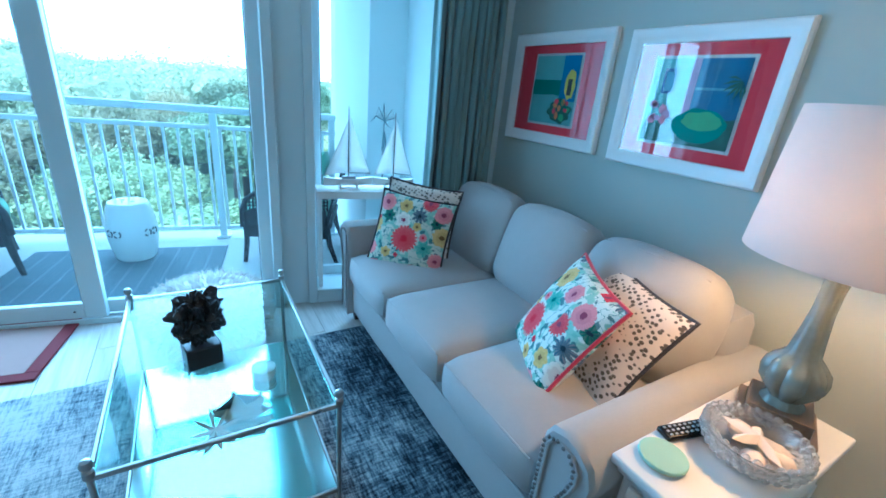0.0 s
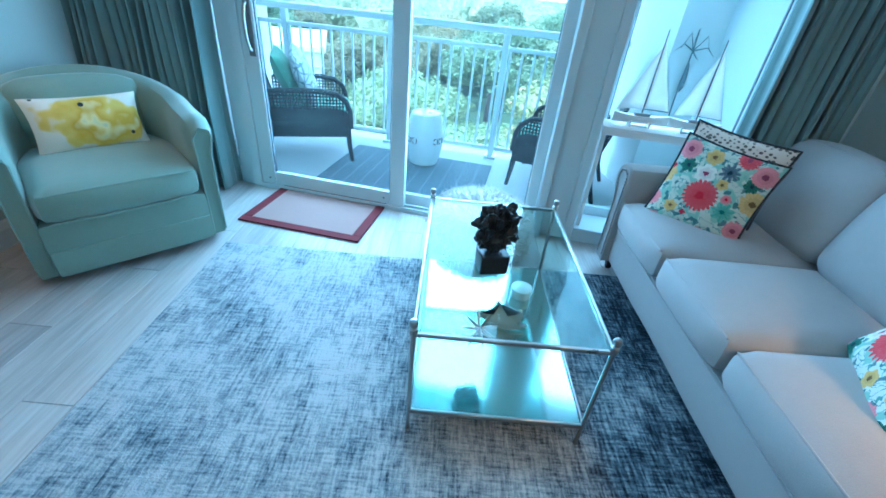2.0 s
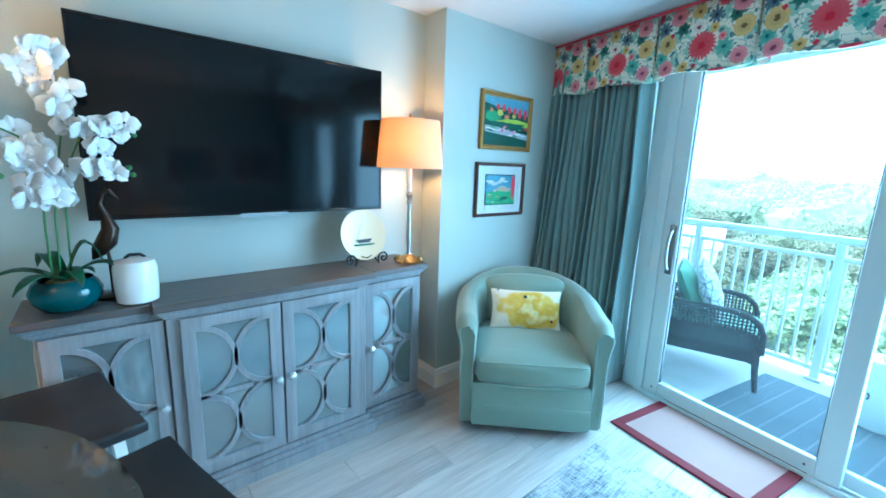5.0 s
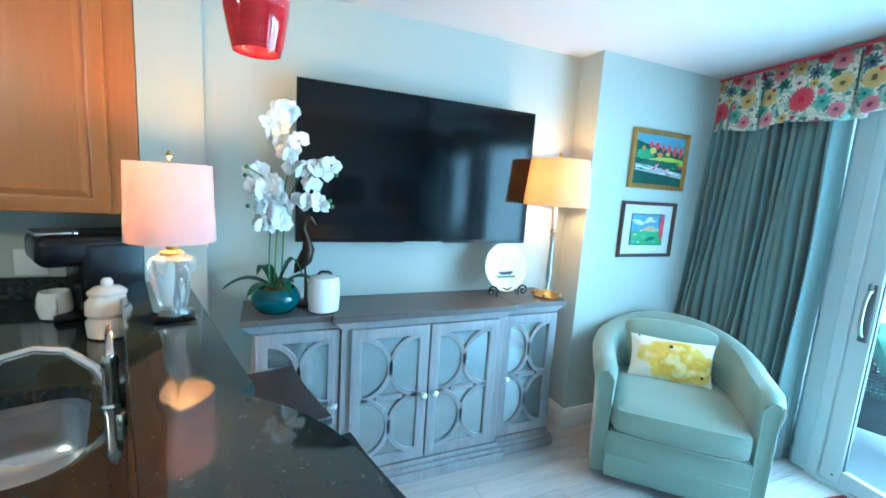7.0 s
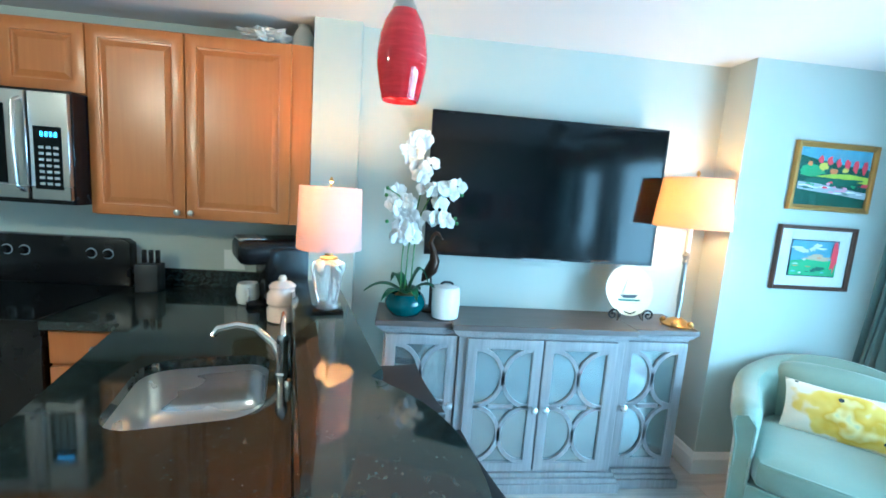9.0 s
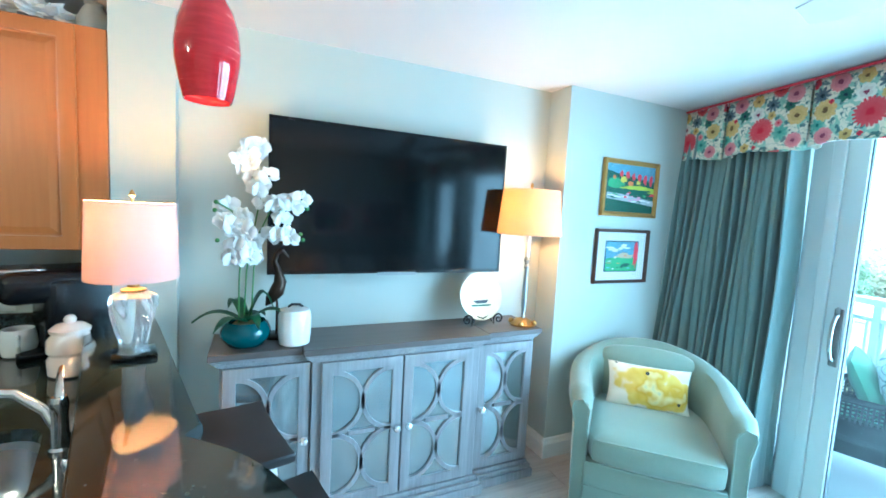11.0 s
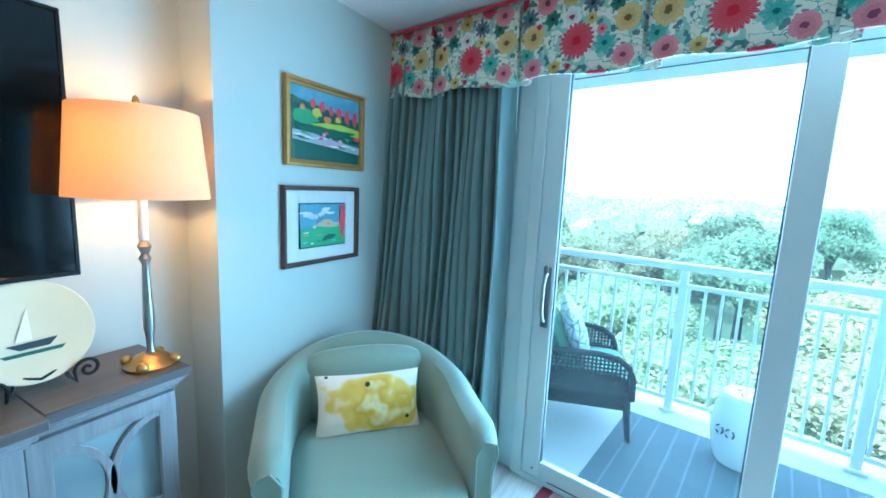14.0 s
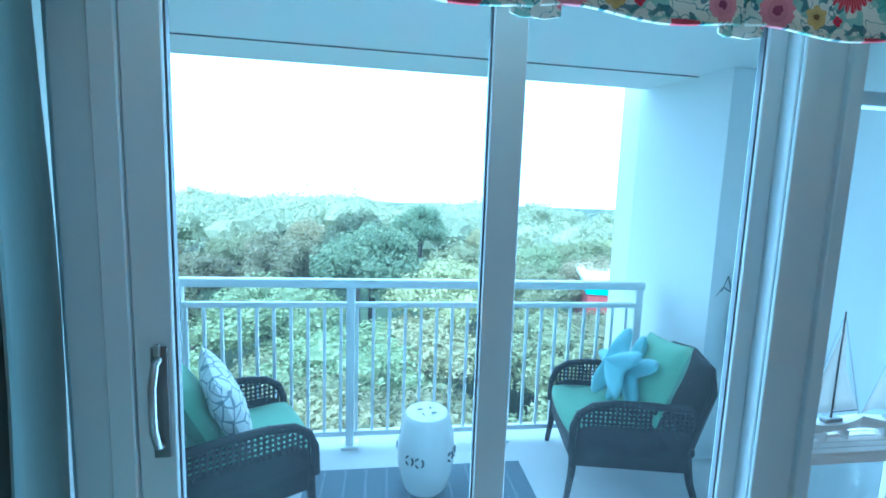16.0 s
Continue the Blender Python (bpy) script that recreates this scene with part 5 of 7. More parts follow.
def make_armchair():
    c = thing("armchair", pose(-1.20, 2.735, 0, 0, 0, 46), "sage green upholstered barrel armchair with rounded arms", "armchair")
    w, d = 0.37, 0.40       # half width of the shell's centre line; half depth

    def along(t):
        """Centre line of the arms and back, from one front end round to the other; place, outward normal, height."""
        L = 0.34
        arc = math.pi * w
        s = t * (2 * L + arc)
        if s < L:
            return Vector((-w, -d + s + 0.02, 0)), Vector((-1, 0, 0)), s / L * 0.25
        if s > L + arc:
            q = 2 * L + arc - s
            return Vector((w, -d + q + 0.02, 0)), Vector((1, 0, 0)), q / L * 0.25
        a = math.pi - (s - L) / w
        return Vector((w * math.cos(a), -d + L + 0.02 + w * 1.0 * math.sin(a), 0)), Vector((math.cos(a), math.sin(a), 0)), 0.25 + 0.75 * math.sin(a)

    prof = [(0.035, 0.05), (0.042, 0.30), (0.045, 0.52), (0.062, 0.575), (0.074, 0.62), (0.066, 0.655), (0.036, 0.678), (0.0, 0.682), (-0.038, 0.664), (-0.058, 0.62), (-0.052, 0.50), (-0.045, 0.05)]
    bm = bmesh.new()
    rows = []
    N = 44
    for i in range(N + 1):
        p, nrm, k = along(i / N)
        lift = 0.0 + 0.135 * (k ** 1.6) - (0.05 if i in (0, N) else 0.015 if i in (1, N - 1) else 0)
        tilt = 0.05 * k
        row = []
        for a, z in prof:
            f = max(0.0, (z - 0.3) / 0.38)
            q = p + nrm * (a * (0.72 if i in (0, N) else 0.93 if i in (1, N - 1) else 1) + tilt * f)
            row.append(bm.verts.new((q.x, q.y, z + lift * f)))
        rows.append(row)
    for a, b in zip(rows, rows[1:]):
        for q in range(len(prof)):
            bm.faces.new((a[q], a[(q + 1) % len(prof)], b[(q + 1) % len(prof)], b[q]))
    bm.faces.new(rows[0])
    bm.faces.new(rows[-1])
    part("shell", bm, SAGE, c)
    for s in (-1, 1):
        arm = [(s * (w + a * 0.72), -d + 0.012, z) for a, z in ((0.04, 0.07), (0.045, 0.5), (0.072, 0.59), (0.06, 0.625), (0.0, 0.64), (-0.05, 0.59), (-0.048, 0.5), (-0.045, 0.07))]
        part("arm_welt", tube(arm, 0.005, 6), SAGE, c)
    part("deck", soft_block(-0.34, -d - 0.005, 0.06, 0.34, 0.26, 0.315, 0.025, 0.006), SAGE, c)
    part("skirt", soft_block(-0.335, -d - 0.016, 0.05, 0.335, 0.2, 0.185, 0.012, 0.002), SAGE, c)
    part("seat_cushion", soft_block(-0.318, -d - 0.03, 0.312, 0.318, 0.25, 0.465, 0.045, 0.025, 9, 3), SAGE, c)
    for z in (0.325, 0.452):
        part("cushion_welt", tube([(-0.29, -d - 0.034, z), (-0.1, -d - 0.046, z + (0.006 if z > 0.4 else -0.003)), (0.1, -d - 0.046, z + (0.006 if z > 0.4 else -0.003)), (0.29, -d - 0.034, z)], 0.005, 6), SAGE, c)
    part("inner_back", soft_block(-0.27, 0.18, 0.42, 0.27, 0.30, 0.77, 0.05, 0.03, 7, 9), SAGE, c)
    part("swivel_base", lathe([(0.26, 0.004), (0.26, 0.03), (0.2, 0.06)], 28), BLACKWOOD, c, "dark swivel base")
    return c


make_armchair()


def yellow_print(name):
    m, n, l, b = nodes_of(name)
    v = coords(n, l)
    f = noise_tex(n, l, v, 7.5, 2, 0.5)
    sp = n.new("ShaderNodeSeparateXYZ")
    l.new(v, sp.inputs[0])
    fall = calc(n, l, "ADD", calc(n, l, "MULTIPLY", calc(n, l, "MULTIPLY", sp.outputs[0], sp.outputs[0]), 16.0), calc(n, l, "MULTIPLY", calc(n, l, "MULTIPLY", sp.outputs[1], sp.outputs[1]), 55.0))
    k = calc(n, l, "SUBTRACT", f, calc(n, l, "MULTIPLY", fall, 0.40))
    base = ramp(n, l, k, [(0.20, (0.80, 0.77, 0.68)), (0.27, (0.72, 0.56, 0.12)), (0.42, (0.60, 0.40, 0.03)), (0.5, (0.74, 0.66, 0.30)), (0.56, (0.40, 0.50, 0.40))])
    vo = n.new("ShaderNodeTexVoronoi")
    vo.inputs["Scale"].default_value = 17
    l.new(v, vo.inputs["Vector"])
    cs = n.new("ShaderNodeSeparateColor")
    l.new(vo.outputs["Color"], cs.inputs[0])
    dots = calc(n, l, "MULTIPLY", calc(n, l, "LESS_THAN", vo.outputs["Distance"], 0.20), calc(n, l, "GREATER_THAN", cs.outputs[0], 0.80))
    base = mix(n, l, dots, base, (0.03, 0.04, 0.05))
    l.new(base, b.inputs["Base Color"])
    b.inputs["Roughness"].default_value = 0.9
    bump(n, l, b, noise_tex(n, l, v, 450, 2), 0.25, 0.001)
    return m


lp = thing("lumbar_pillow", pose(-1.20, 2.735, 0, 0, 0, 46) @ pose(0.0, 0.085, 0.59, 72, 0, 0), "white lumbar pillow with yellow floral print on the armchair", "pillow")
part("cover", pillow(0.47, 0.27, 0.13, seed=6), yellow_print("yellow_flower_print"), lp)


# drapery and valance
def drape(name, u0, u1, v, z0, z1, folds, label, flare=0.0):
    bm = bmesh.new()
    nu, nz = folds * 12, 12
    rng = random.Random(folds)
    ph = [rng.uniform(0.7, 1.3) for _ in range(folds + 2)]
    rows = []
    for j in range(nz + 1):
        z = z0 + (z1 - z0) * j / nz
        k = 1 - j / nz
        row = []
        for i in range(nu + 1):
            t = i / nu * folds
            amp = (0.056 + 0.020 * k) * (ph[int(t)] * (1 - t % 1) + ph[int(t) + 1] * (t % 1))
            wave = math.cos(2 * math.pi * t + 0.5 * math.sin(3 * k + int(t)))
            wave = math.copysign(abs(wave) ** 0.75, wave)
            uu = u0 + (u1 - u0) * (i / nu) + 0.012 * k * math.sin(5 * t + 2 * k) + 0.012 * math.sin(4 * math.pi * t)
            row.append(bm.verts.new((uu, v + amp * wave + 0.01 * math.sin(9 * k + t) - flare * (0.25 + 0.75 * k) * (1 - i / nu) ** 1.3, z)))
        rows.append(row)
    for a, b in zip(rows, rows[1:]):
        for i in range(nu):
            bm.faces.new((a[i], a[i + 1], b[i + 1], b[i]))
    c = thing("curtain", WIN, label, "curtain", "curtains")
    p = part("drop", bm, CURTAIN, c)
    so = p.modifiers.new("thickness", "SOLIDIFY")
    so.thickness = 0.004
    part("rod", tube([(u0 - 0.01, v, z1 + 0.01), (u1 + 0.01, v, z1 + 0.01)], 0.01, 8), NICKEL, c)
    return c


drape("curtain", -1.05, -0.19, -0.135, 0.012, 2.24, 17, "sage grey pleated floor-length drapery beside the sliding door", 0.30)
drape("curtain", 2.80, 3.20, -0.135, 0.012, 2.24, 9, "sage grey pleated drapery in the corner behind the sofa")

VAL = motif_print("valance_print", 0.5325, -0.10, 2.055, BLOSSOMS, (0.80, 0.77, 0.63))
va = thing("valance", WIN, "box-pleated floral fabric valance with coral trim above the window", "valance")
edges = [-1.035, -0.61, -0.10, 0.435, 0.97, 1.50, 2.03, 2.56, 3.10]
for a, b in zip(edges, edges[1:]):
    bm = bmesh.new()
    rows = []
    n = 16
    for j, z in enumerate((2.055, 2.10, 2.25, 2.40)):
        row = []
        for i in range(n + 1):
            t = i / n
            bow = 0.016 * (1 - (2 * t - 1) ** 4) * (1.2 - 0.3 * j)
            dip = 0.012 * math.sin(2 * math.pi * t + a) if j == 0 else 0
            row.append(bm.verts.new((a + 0.008 + (b - a - 0.016) * t, -0.245 - bow, z + dip)))
        rows.append(row)
    for q, r in zip(rows, rows[1:]):
        for i in range(n):
            bm.faces.new((q[i], q[i + 1], r[i + 1], r[i]))
    p = part("pleat_panel", bm, VAL, va)
    so = p.modifiers.new("thickness", "SOLIDIFY")
    so.thickness = 0.012
for a in edges[1:-1]:
    bm = bmesh.new()
    pts = [(-0.062, -0.232, 2.045), (-0.03, -0.222, 2.04), (0.0, -0.205, 2.05), (0.03, -0.222, 2.04), (0.062, -0.232, 2.045)]
    lo = [bm.verts.new((a + x, y, z)) for x, y, z in pts]
    hi = [bm.verts.new((a + x, y, 2.39)) for x, y, z in pts]
    for i in range(4):
        bm.faces.new((lo[i], lo[i + 1], hi[i + 1], hi[i]))
    p = part("pleat_insert", bm, VAL, va)
    so = p.modifiers.new("thickness", "SOLIDIFY")
    so.thickness = 0.006
part("board", box(-1.03, -0.235, 2.385, 3.10, -0.002, 2.418, 0.003, 1), TRIM, va)
part("top_piping", tube([(-1.035, -0.262, 2.405), (3.1, -0.262, 2.405)], 0.008, 8), PIPING, va, "coral welt")
part("return", box(-1.035, -0.245, 2.06, -1.028, -0.01, 2.40), VAL, va)


# things on the sideboard
def make_buffet_lamp():
    s = thing("table_lamp", pose(-1.625, 2.095, 0.935), "slim brass buffet lamp with cream drum shade, lit", "lamp", "lit lamps")
    part("base", lathe([(0.075, 0), (0.078, 0.008), (0.06, 0.016), (0.05, 0.03), (0.02, 0.045)], 24), BRASS, s)
    foot = None
    for k in range(4):
        a = math.pi / 4 + k * math.pi / 2
        bm = bmesh.new()
        bmesh.ops.create_icosphere(bm, subdivisions=2, radius=0.018)
        part("foot", bm, BRASS, s, m=pose(0.07 * math.cos(a), 0.07 * math.sin(a), 0.017))
    part("stem", lathe([(0.016, 0.04), (0.010, 0.06), (0.012, 0.10), (0.017, 0.13), (0.014, 0.22), (0.010, 0.34), (0.018, 0.36), (0.010, 0.375), (0.020, 0.40), (0.008, 0.42)], 20), NICKEL, s)
    part("candle", lathe([(0.014, 0.42), (0.014, 0.56), (0.006, 0.565)], 18), LINEN, s)
    part("shade", shade_mesh(0.192, 0.168, 0.555, 0.82), lampshade("cream_shade", (0.72, 0.62, 0.42), (0.85, 0.60, 0.30)), s, "cream fabric drum shade")
    part("finial", lathe([(0.004, 0.80), (0.004, 0.835), (0.011, 0.845), (0.008, 0.858), (0.001, 0.866)], 14), BRASS, s)
    return s


make_buffet_lamp()
bulb("buffet_lamp_bulb", -1.625, 2.095, 1.62, LAMP_C)

pl = thing("display_plate", pose(-1.70, 1.83, 0.935, 0, 0, 90), "cream plate with a sailboat motif on an iron stand", "plate")
tl = pose(0, 0.0, 0.172, 76, 0, 0)
part("plate", lathe([(0.06, -0.012), (0.085, -0.006), (0.142, 0.006), (0.145, 0.010), (0.142, 0.012), (0.088, 0.0), (0.02, -0.004)], 48), plain("cream_ceramic", (0.62, 0.58, 0.40), 0.2, 0, 6, 40, 0.05, 0.05), pl, m=tl)
part("painted_hull", prism([(-0.055, -0.028), (-0.03, -0.045), (0.035, -0.045), (0.055, -0.024)], 0, 0.0022), P_BLACK, pl, m=tl @ pose(0, 0, -0.001))
part("painted_sail", prism([(-0.035, -0.02), (0.0, 0.07), (0.0, -0.02)], 0, 0.002), P_WHITE, pl, m=tl @ pose(0, 0, -0.001))
part("painted_waves", prism([(-0.07, -0.052), (0.07, -0.052), (0.06, -0.062), (-0.06, -0.062)], 0, 0.002), P_DGREEN, pl, m=tl @ pose(0, 0, -0.001))


def spiral(cx, cz, r, turns, s, y):
    return [(cx + s * (r * (1 - k / 40)) * math.cos(2 * math.pi * turns * k / 40), y, cz + (r * (1 - k / 40)) * math.sin(2 * math.pi * turns * k / 40)) for k in range(37)]


for s in (-1, 1):
    stand_part = tube([(s * 0.05, -0.03, 0.06)] + [(s * 0.06, -0.045, 0.03), (s * 0.075, -0.05, 0.008)] + [(x, -0.05, z) for x, _, z in spiral(s * 0.105, 0.04, 0.034, 1.6, -s, 0)], 0.005, 8)
    part("stand_scroll", stand_part, IRON, pl, "black iron scroll")
    part("stand_leg", tube([(s * 0.05, -0.03, 0.06), (s * 0.045, 0.03, 0.10), (s * 0.05, 0.07, 0.006)], 0.004, 6), IRON, pl)
part("stand_bar", tube([(-0.05, -0.03, 0.06), (0, -0.045, 0.045), (0.05, -0.03, 0.06)], 0.004, 6), IRON, pl)

JADE = plain("teal_glaze", (0.015, 0.085, 0.095), 0.08, 0, 7, 30, 0.5, 0.02)
LEAF = plain("dark_orchid_leaf", (0.02, 0.085, 0.03), 0.35, 0, 8, 60, 0.25, 0.2)
PETAL = plain("white_petal", (0.80, 0.80, 0.78), 0.6, 0, 20, 120, 0.04, 0.1)
STEM = plain("green_stem", (0.08, 0.20, 0.05), 0.5)


def make_orchid():
    o = thing("potted_orchid", pose(-1.635, 0.555, 0.935), "white orchid in a round teal glazed pot", "orchid")
    part("pot", lathe([(0.055, 0), (0.075, 0.006), (0.105, 0.045), (0.108, 0.075), (0.095, 0.105), (0.082, 0.118), (0.076, 0.116), (0.085, 0.10), (0.06, 0.09), (0.005, 0.09)], 40), JADE, o)
    part("moss", rock(0.062, 2.0, (1, 1, 0.35), 0.35, 3), plain("moss", (0.20, 0.14, 0.05), 0.9, 0, 30, 120, 0.4, 0.8, 0.004), o, m=pose(0, 0, 0.095))
    rng = random.Random(11)
    for k, (a, ln, up) in enumerate(((20, 0.16, 0.05), (75, 0.2, 0.06), (150, 0.17, 0.03), (205, 0.2, 0.08), (265, 0.22, 0.05), (320, 0.19, 0.04), (100, 0.12, 0.12))):
        bm = bmesh.new()
        rows = []
        for i in range(9):
            t = i / 8
            wd = 0.028 * math.sin(math.pi * min(1, 0.15 + 0.85 * t)) ** 0.7 if t < 1 else 0.001
            x, z = ln * t, 0.10 + up * math.sin(math.pi * 0.8 * t) * 1.3 - 0.03 * t * t
            rows.append([bm.verts.new((x, -wd, z + 0.008)), bm.verts.new((x, 0, z)), bm.verts.new((x, wd, z + 0.008))])
        for p, q in zip(rows, rows[1:]):
            for i in range(2):
                bm.faces.new((p[i], p[i + 1], q[i + 1], q[i]))
        lf = part("leaf", bm, LEAF, o, m=pose(0, 0, 0, 0, 0, a))
        so = lf.modifiers.new("thickness", "SOLIDIFY")
        so.thickness = 0.003
    stems = [[(0.01, -0.01, 0.1), (0.01, 0.0, 0.35), (0.02, 0.03, 0.55), (0.03, 0.06, 0.72), (0.045, 0.03, 0.85), (0.05, -0.01, 0.90)],
             [(0.0, 0.02, 0.1), (0.01, 0.03, 0.36), (0.0, 0.05, 0.52), (0.03, 0.10, 0.64), (0.05, 0.19, 0.69), (0.06, 0.262, 0.672)],
             [(0.02, -0.03, 0.1), (0.02, -0.03, 0.3), (0.03, -0.02, 0.5), (0.045, -0.06, 0.62), (0.055, -0.12, 0.655)]]
    for st in stems:
        part("stem", tube(st, 0.0035, 6), STEM, o)
    # one blossom: three sepals, two broad petals, a lip
    bm = bmesh.new()

    def petal(a, ln, wd, lift):
        rows = []
        for i in range(6):
            t = i / 5
            h = wd * math.sin(math.pi * (0.12 + 0.86 * t)) ** 0.8
            c, s = math.cos(a), math.sin(a)
            r, z = 0.004 + ln * t, lift * math.sin(math.pi * t * 0.7)
            rows.append([bm.verts.new((r * c - s * e * h, r * s + c * e * h, z - 0.006 * e * e)) for e in (-1, 0, 1)])
        for p, q in zip(rows, rows[1:]):
            for i in range(2):
                bm.faces.new((p[i], p[i + 1], q[i + 1], q[i]))

    for a in (90, 215, 325):
        petal(radians(a), 0.042, 0.017, 0.005)
    for a in (12, 168):
        petal(radians(a), 0.046, 0.029, 0.011)
    petal(radians(270), 0.016, 0.009, 0.018)
    first = None
    spots_ = []
    for (cx, cy, cz), (sx, sy, sz), n in (((0.055, 0.005, 0.86), (0.03, 0.045, 0.055), 10), ((0.055, 0.05, 0.745), (0.03, 0.035, 0.05), 5), ((0.055, -0.055, 0.60), (0.04, 0.045, 0.045), 9),
                                          ((0.055, 0.0, 0.53), (0.04, 0.055, 0.05), 11), ((0.055, -0.02, 0.445), (0.045, 0.055, 0.045), 11), ((0.06, 0.185, 0.675), (0.03, 0.04, 0.035), 5), ((0.06, 0.105, 0.63), (0.03, 0.04, 0.04), 5), ((0.06, 0.14, 0.51), (0.035, 0.05, 0.035), 6)):
        for _ in range(n):
            spots_.append((cx + sx * rng.uniform(-1, 1), cy + sy * rng.uniform(-1, 1), cz + sz * rng.uniform(-1, 1)))
    for p in spots_:
        mm = pose(*p) @ pose(0, 0, 0, 0, 0, rng.uniform(30, 150)) @ pose(0, 0, 0, rng.uniform(55, 115), rng.uniform(-35, 35), 0)
        if first is None:
            first = part("blossom", bm, PETAL, o, "white orchid blossom", m=mm)
        else:
            again(first, mm, o)
    bud = None
    for p in ((0.06, 0.262, 0.672), (0.06, 0.245, 0.695), (0.06, 0.25, 0.645), (0.06, 0.235, 0.50), (0.06, 0.225, 0.525), (0.055, -0.12, 0.655), (0.055, -0.125, 0.62), (0.055, -0.115, 0.49)):
        if bud is None:
            b2 = bmesh.new()
            bmesh.ops.create_icosphere(b2, subdivisions=2, radius=0.010)
            bud = part("bud", b2, STEM, o, m=pose(*p))
        else:
            again(bud, pose(*p), o)
    return o


make_orchid()

BRONZE = plain("dark_bronze", (0.05, 0.03, 0.02), 0.35, 0.7, 20, 90, 0.4, 0.2)
hr = thing("heron_figurine", pose(-1.73, 0.69, 0.935), "dark bronze heron figurine standing on a round base", "figurine")
part("base", lathe([(0.06, 0), (0.062, 0.008), (0.05, 0.016), (0.01, 0.02)], 24), BRONZE, hr)
part("legs", tube([(0.012, 0, 0.015), (0.016, 0, 0.09), (0.008, 0, 0.19)], 0.005, 6, tube([(-0.012, 0.01, 0.015), (-0.01, 0.01, 0.10), (-0.005, 0, 0.19)], 0.005, 6)), BRONZE, hr)
part("body", tube([(0.0, -0.05, 0.16), (0.0, -0.03, 0.19), (0, 0.0, 0.23), (0, 0.015, 0.28), (0.0, 0.005, 0.33), (0.0, -0.012, 0.38), (0, 0.0, 0.42), (0, 0.02, 0.435)], [0.004, 0.026, 0.036, 0.03, 0.018, 0.012, 0.011, 0.014], 10), BRONZE, hr)
part("beak", tube([(0, 0.02, 0.435), (0, 0.05, 0.40), (0, 0.07, 0.36)], [0.011, 0.006, 0.001], 8), BRONZE, hr)

jr = thing("ceramic_jar", pose(-1.60, 0.765, 0.935), "white textured ceramic jar with dark loop handle", "jar")
bm = lathe([(0.055, 0), (0.070, 0.008), (0.074, 0.06), (0.074, 0.14), (0.066, 0.168), (0.03, 0.178), (0.008, 0.179)], 40)
for v in bm.verts:
    if 0.02 < v.co.z < 0.16:
        k = 1 + 0.02 * math.sin(20 * math.atan2(v.co.y, v.co.x))
        v.co.x *= k
        v.co.y *= k
part("body", bm, PORCELAIN, jr)
part("loop", tube([(0, -0.03, 0.178), (0.004, -0.015, 0.192), (0.0, 0.02, 0.19), (0, 0.035, 0.178)], 0.006, 8), IRON, jr)

# ---- kitchen ----


def granite(name):
    m, n, l, b = nodes_of(name)
    v = coords(n, l)
    vo = n.new("ShaderNodeTexVoronoi")
    vo.inputs["Scale"].default_value = 150
    l.new(v, vo.inputs["Vector"])
    cs = n.new("ShaderNodeSeparateColor")
    l.new(vo.outputs["Color"], cs.inputs[0])
    fleck = calc(n, l, "MULTIPLY", calc(n, l, "GREATER_THAN", cs.outputs[0], 0.982), calc(n, l, "LESS_THAN", vo.outputs["Distance"], 0.35))
    f = noise_tex(n, l, v, 40, 5, 0.7)
    base = ramp(n, l, f, [(0.36, (0.006, 0.009, 0.009)), (0.64, (0.024, 0.034, 0.032)), (0.83, (0.075, 0.092, 0.086))])
    base = mix(n, l, fleck, base, (0.075, 0.085, 0.08))
    l.new(base, b.inputs["Base Color"])
    l.new(ramp(n, l, noise_tex(n, l, v, 9, 3), [(0.3, (0.04, 0.04, 0.04)), (0.7, (0.10, 0.10, 0.10))]), b.inputs["Roughness"])
    b.inputs["IOR"].default_value = 1.62
    return m


GRANITE = granite("black_granite")
BAR = pose(-1.58, 0.225, 0, 0, 0, 14.4)     # along the living-room edge of the bar

# raised bar top with a rounded end
arc = [(-0.15 + 0.545 * math.cos(radians(a)), 0.145 + 0.545 * math.sin(radians(a))) for a in range(148, 50, -7)]
outer = [(-1.78, 0.175), (-1.58, 0.228), (-0.715, 0.449), (-0.66, 0.478)] + arc + [(0.245, 0.50), (0.27, 0.44)]
inner = [(0.24, 0.40), (0.16, 0.425), (-0.23, 0.345), (-1.78, -0.075)]
bar = thing("bar_counter", pose(0, 0, 0), "raised black granite breakfast bar with a rounded end", "bar counter")
part("bar_top", prism([(x, y) for x, y in outer + inner], 1.025, 1.062, 0.008, 3), GRANITE, bar)
part("riser", prism([(-1.78, -0.06), (0.14, 0.425), (0.10, 0.50), (-0.70, 0.30), (-1.78, 0.02)], 0.0, 1.025), GRANITE, bar, "dark granite upstand below the bar")
part("bar_panel", prism([(-1.78, 0.021), (-0.70, 0.301), (0.10, 0.501), (0.09, 0.53), (-0.71, 0.33), (-1.78, 0.05)], 0.0, 1.02), WALL, bar, "painted knee wall of the bar")

sinkc, sa = Vector((-0.838, -0.120, 0)), radians(14.4)


def rounded(cx, cy, w, h, r, rot, n=6):
    pts = []
    for k, (sx, sy) in enumerate(((1, 1), (-1, 1), (-1, -1), (1, -1))):
        for i in range(n + 1):
            a = math.pi / 2 * (k + i / n)
            x, y = sx * (w / 2 - r) + r * math.cos(a), sy * (h / 2 - r) + r * math.sin(a)
            pts.append((cx + x * math.cos(rot) - y * math.sin(rot), cy + x * math.sin(rot) + y * math.cos(rot)))
    return pts


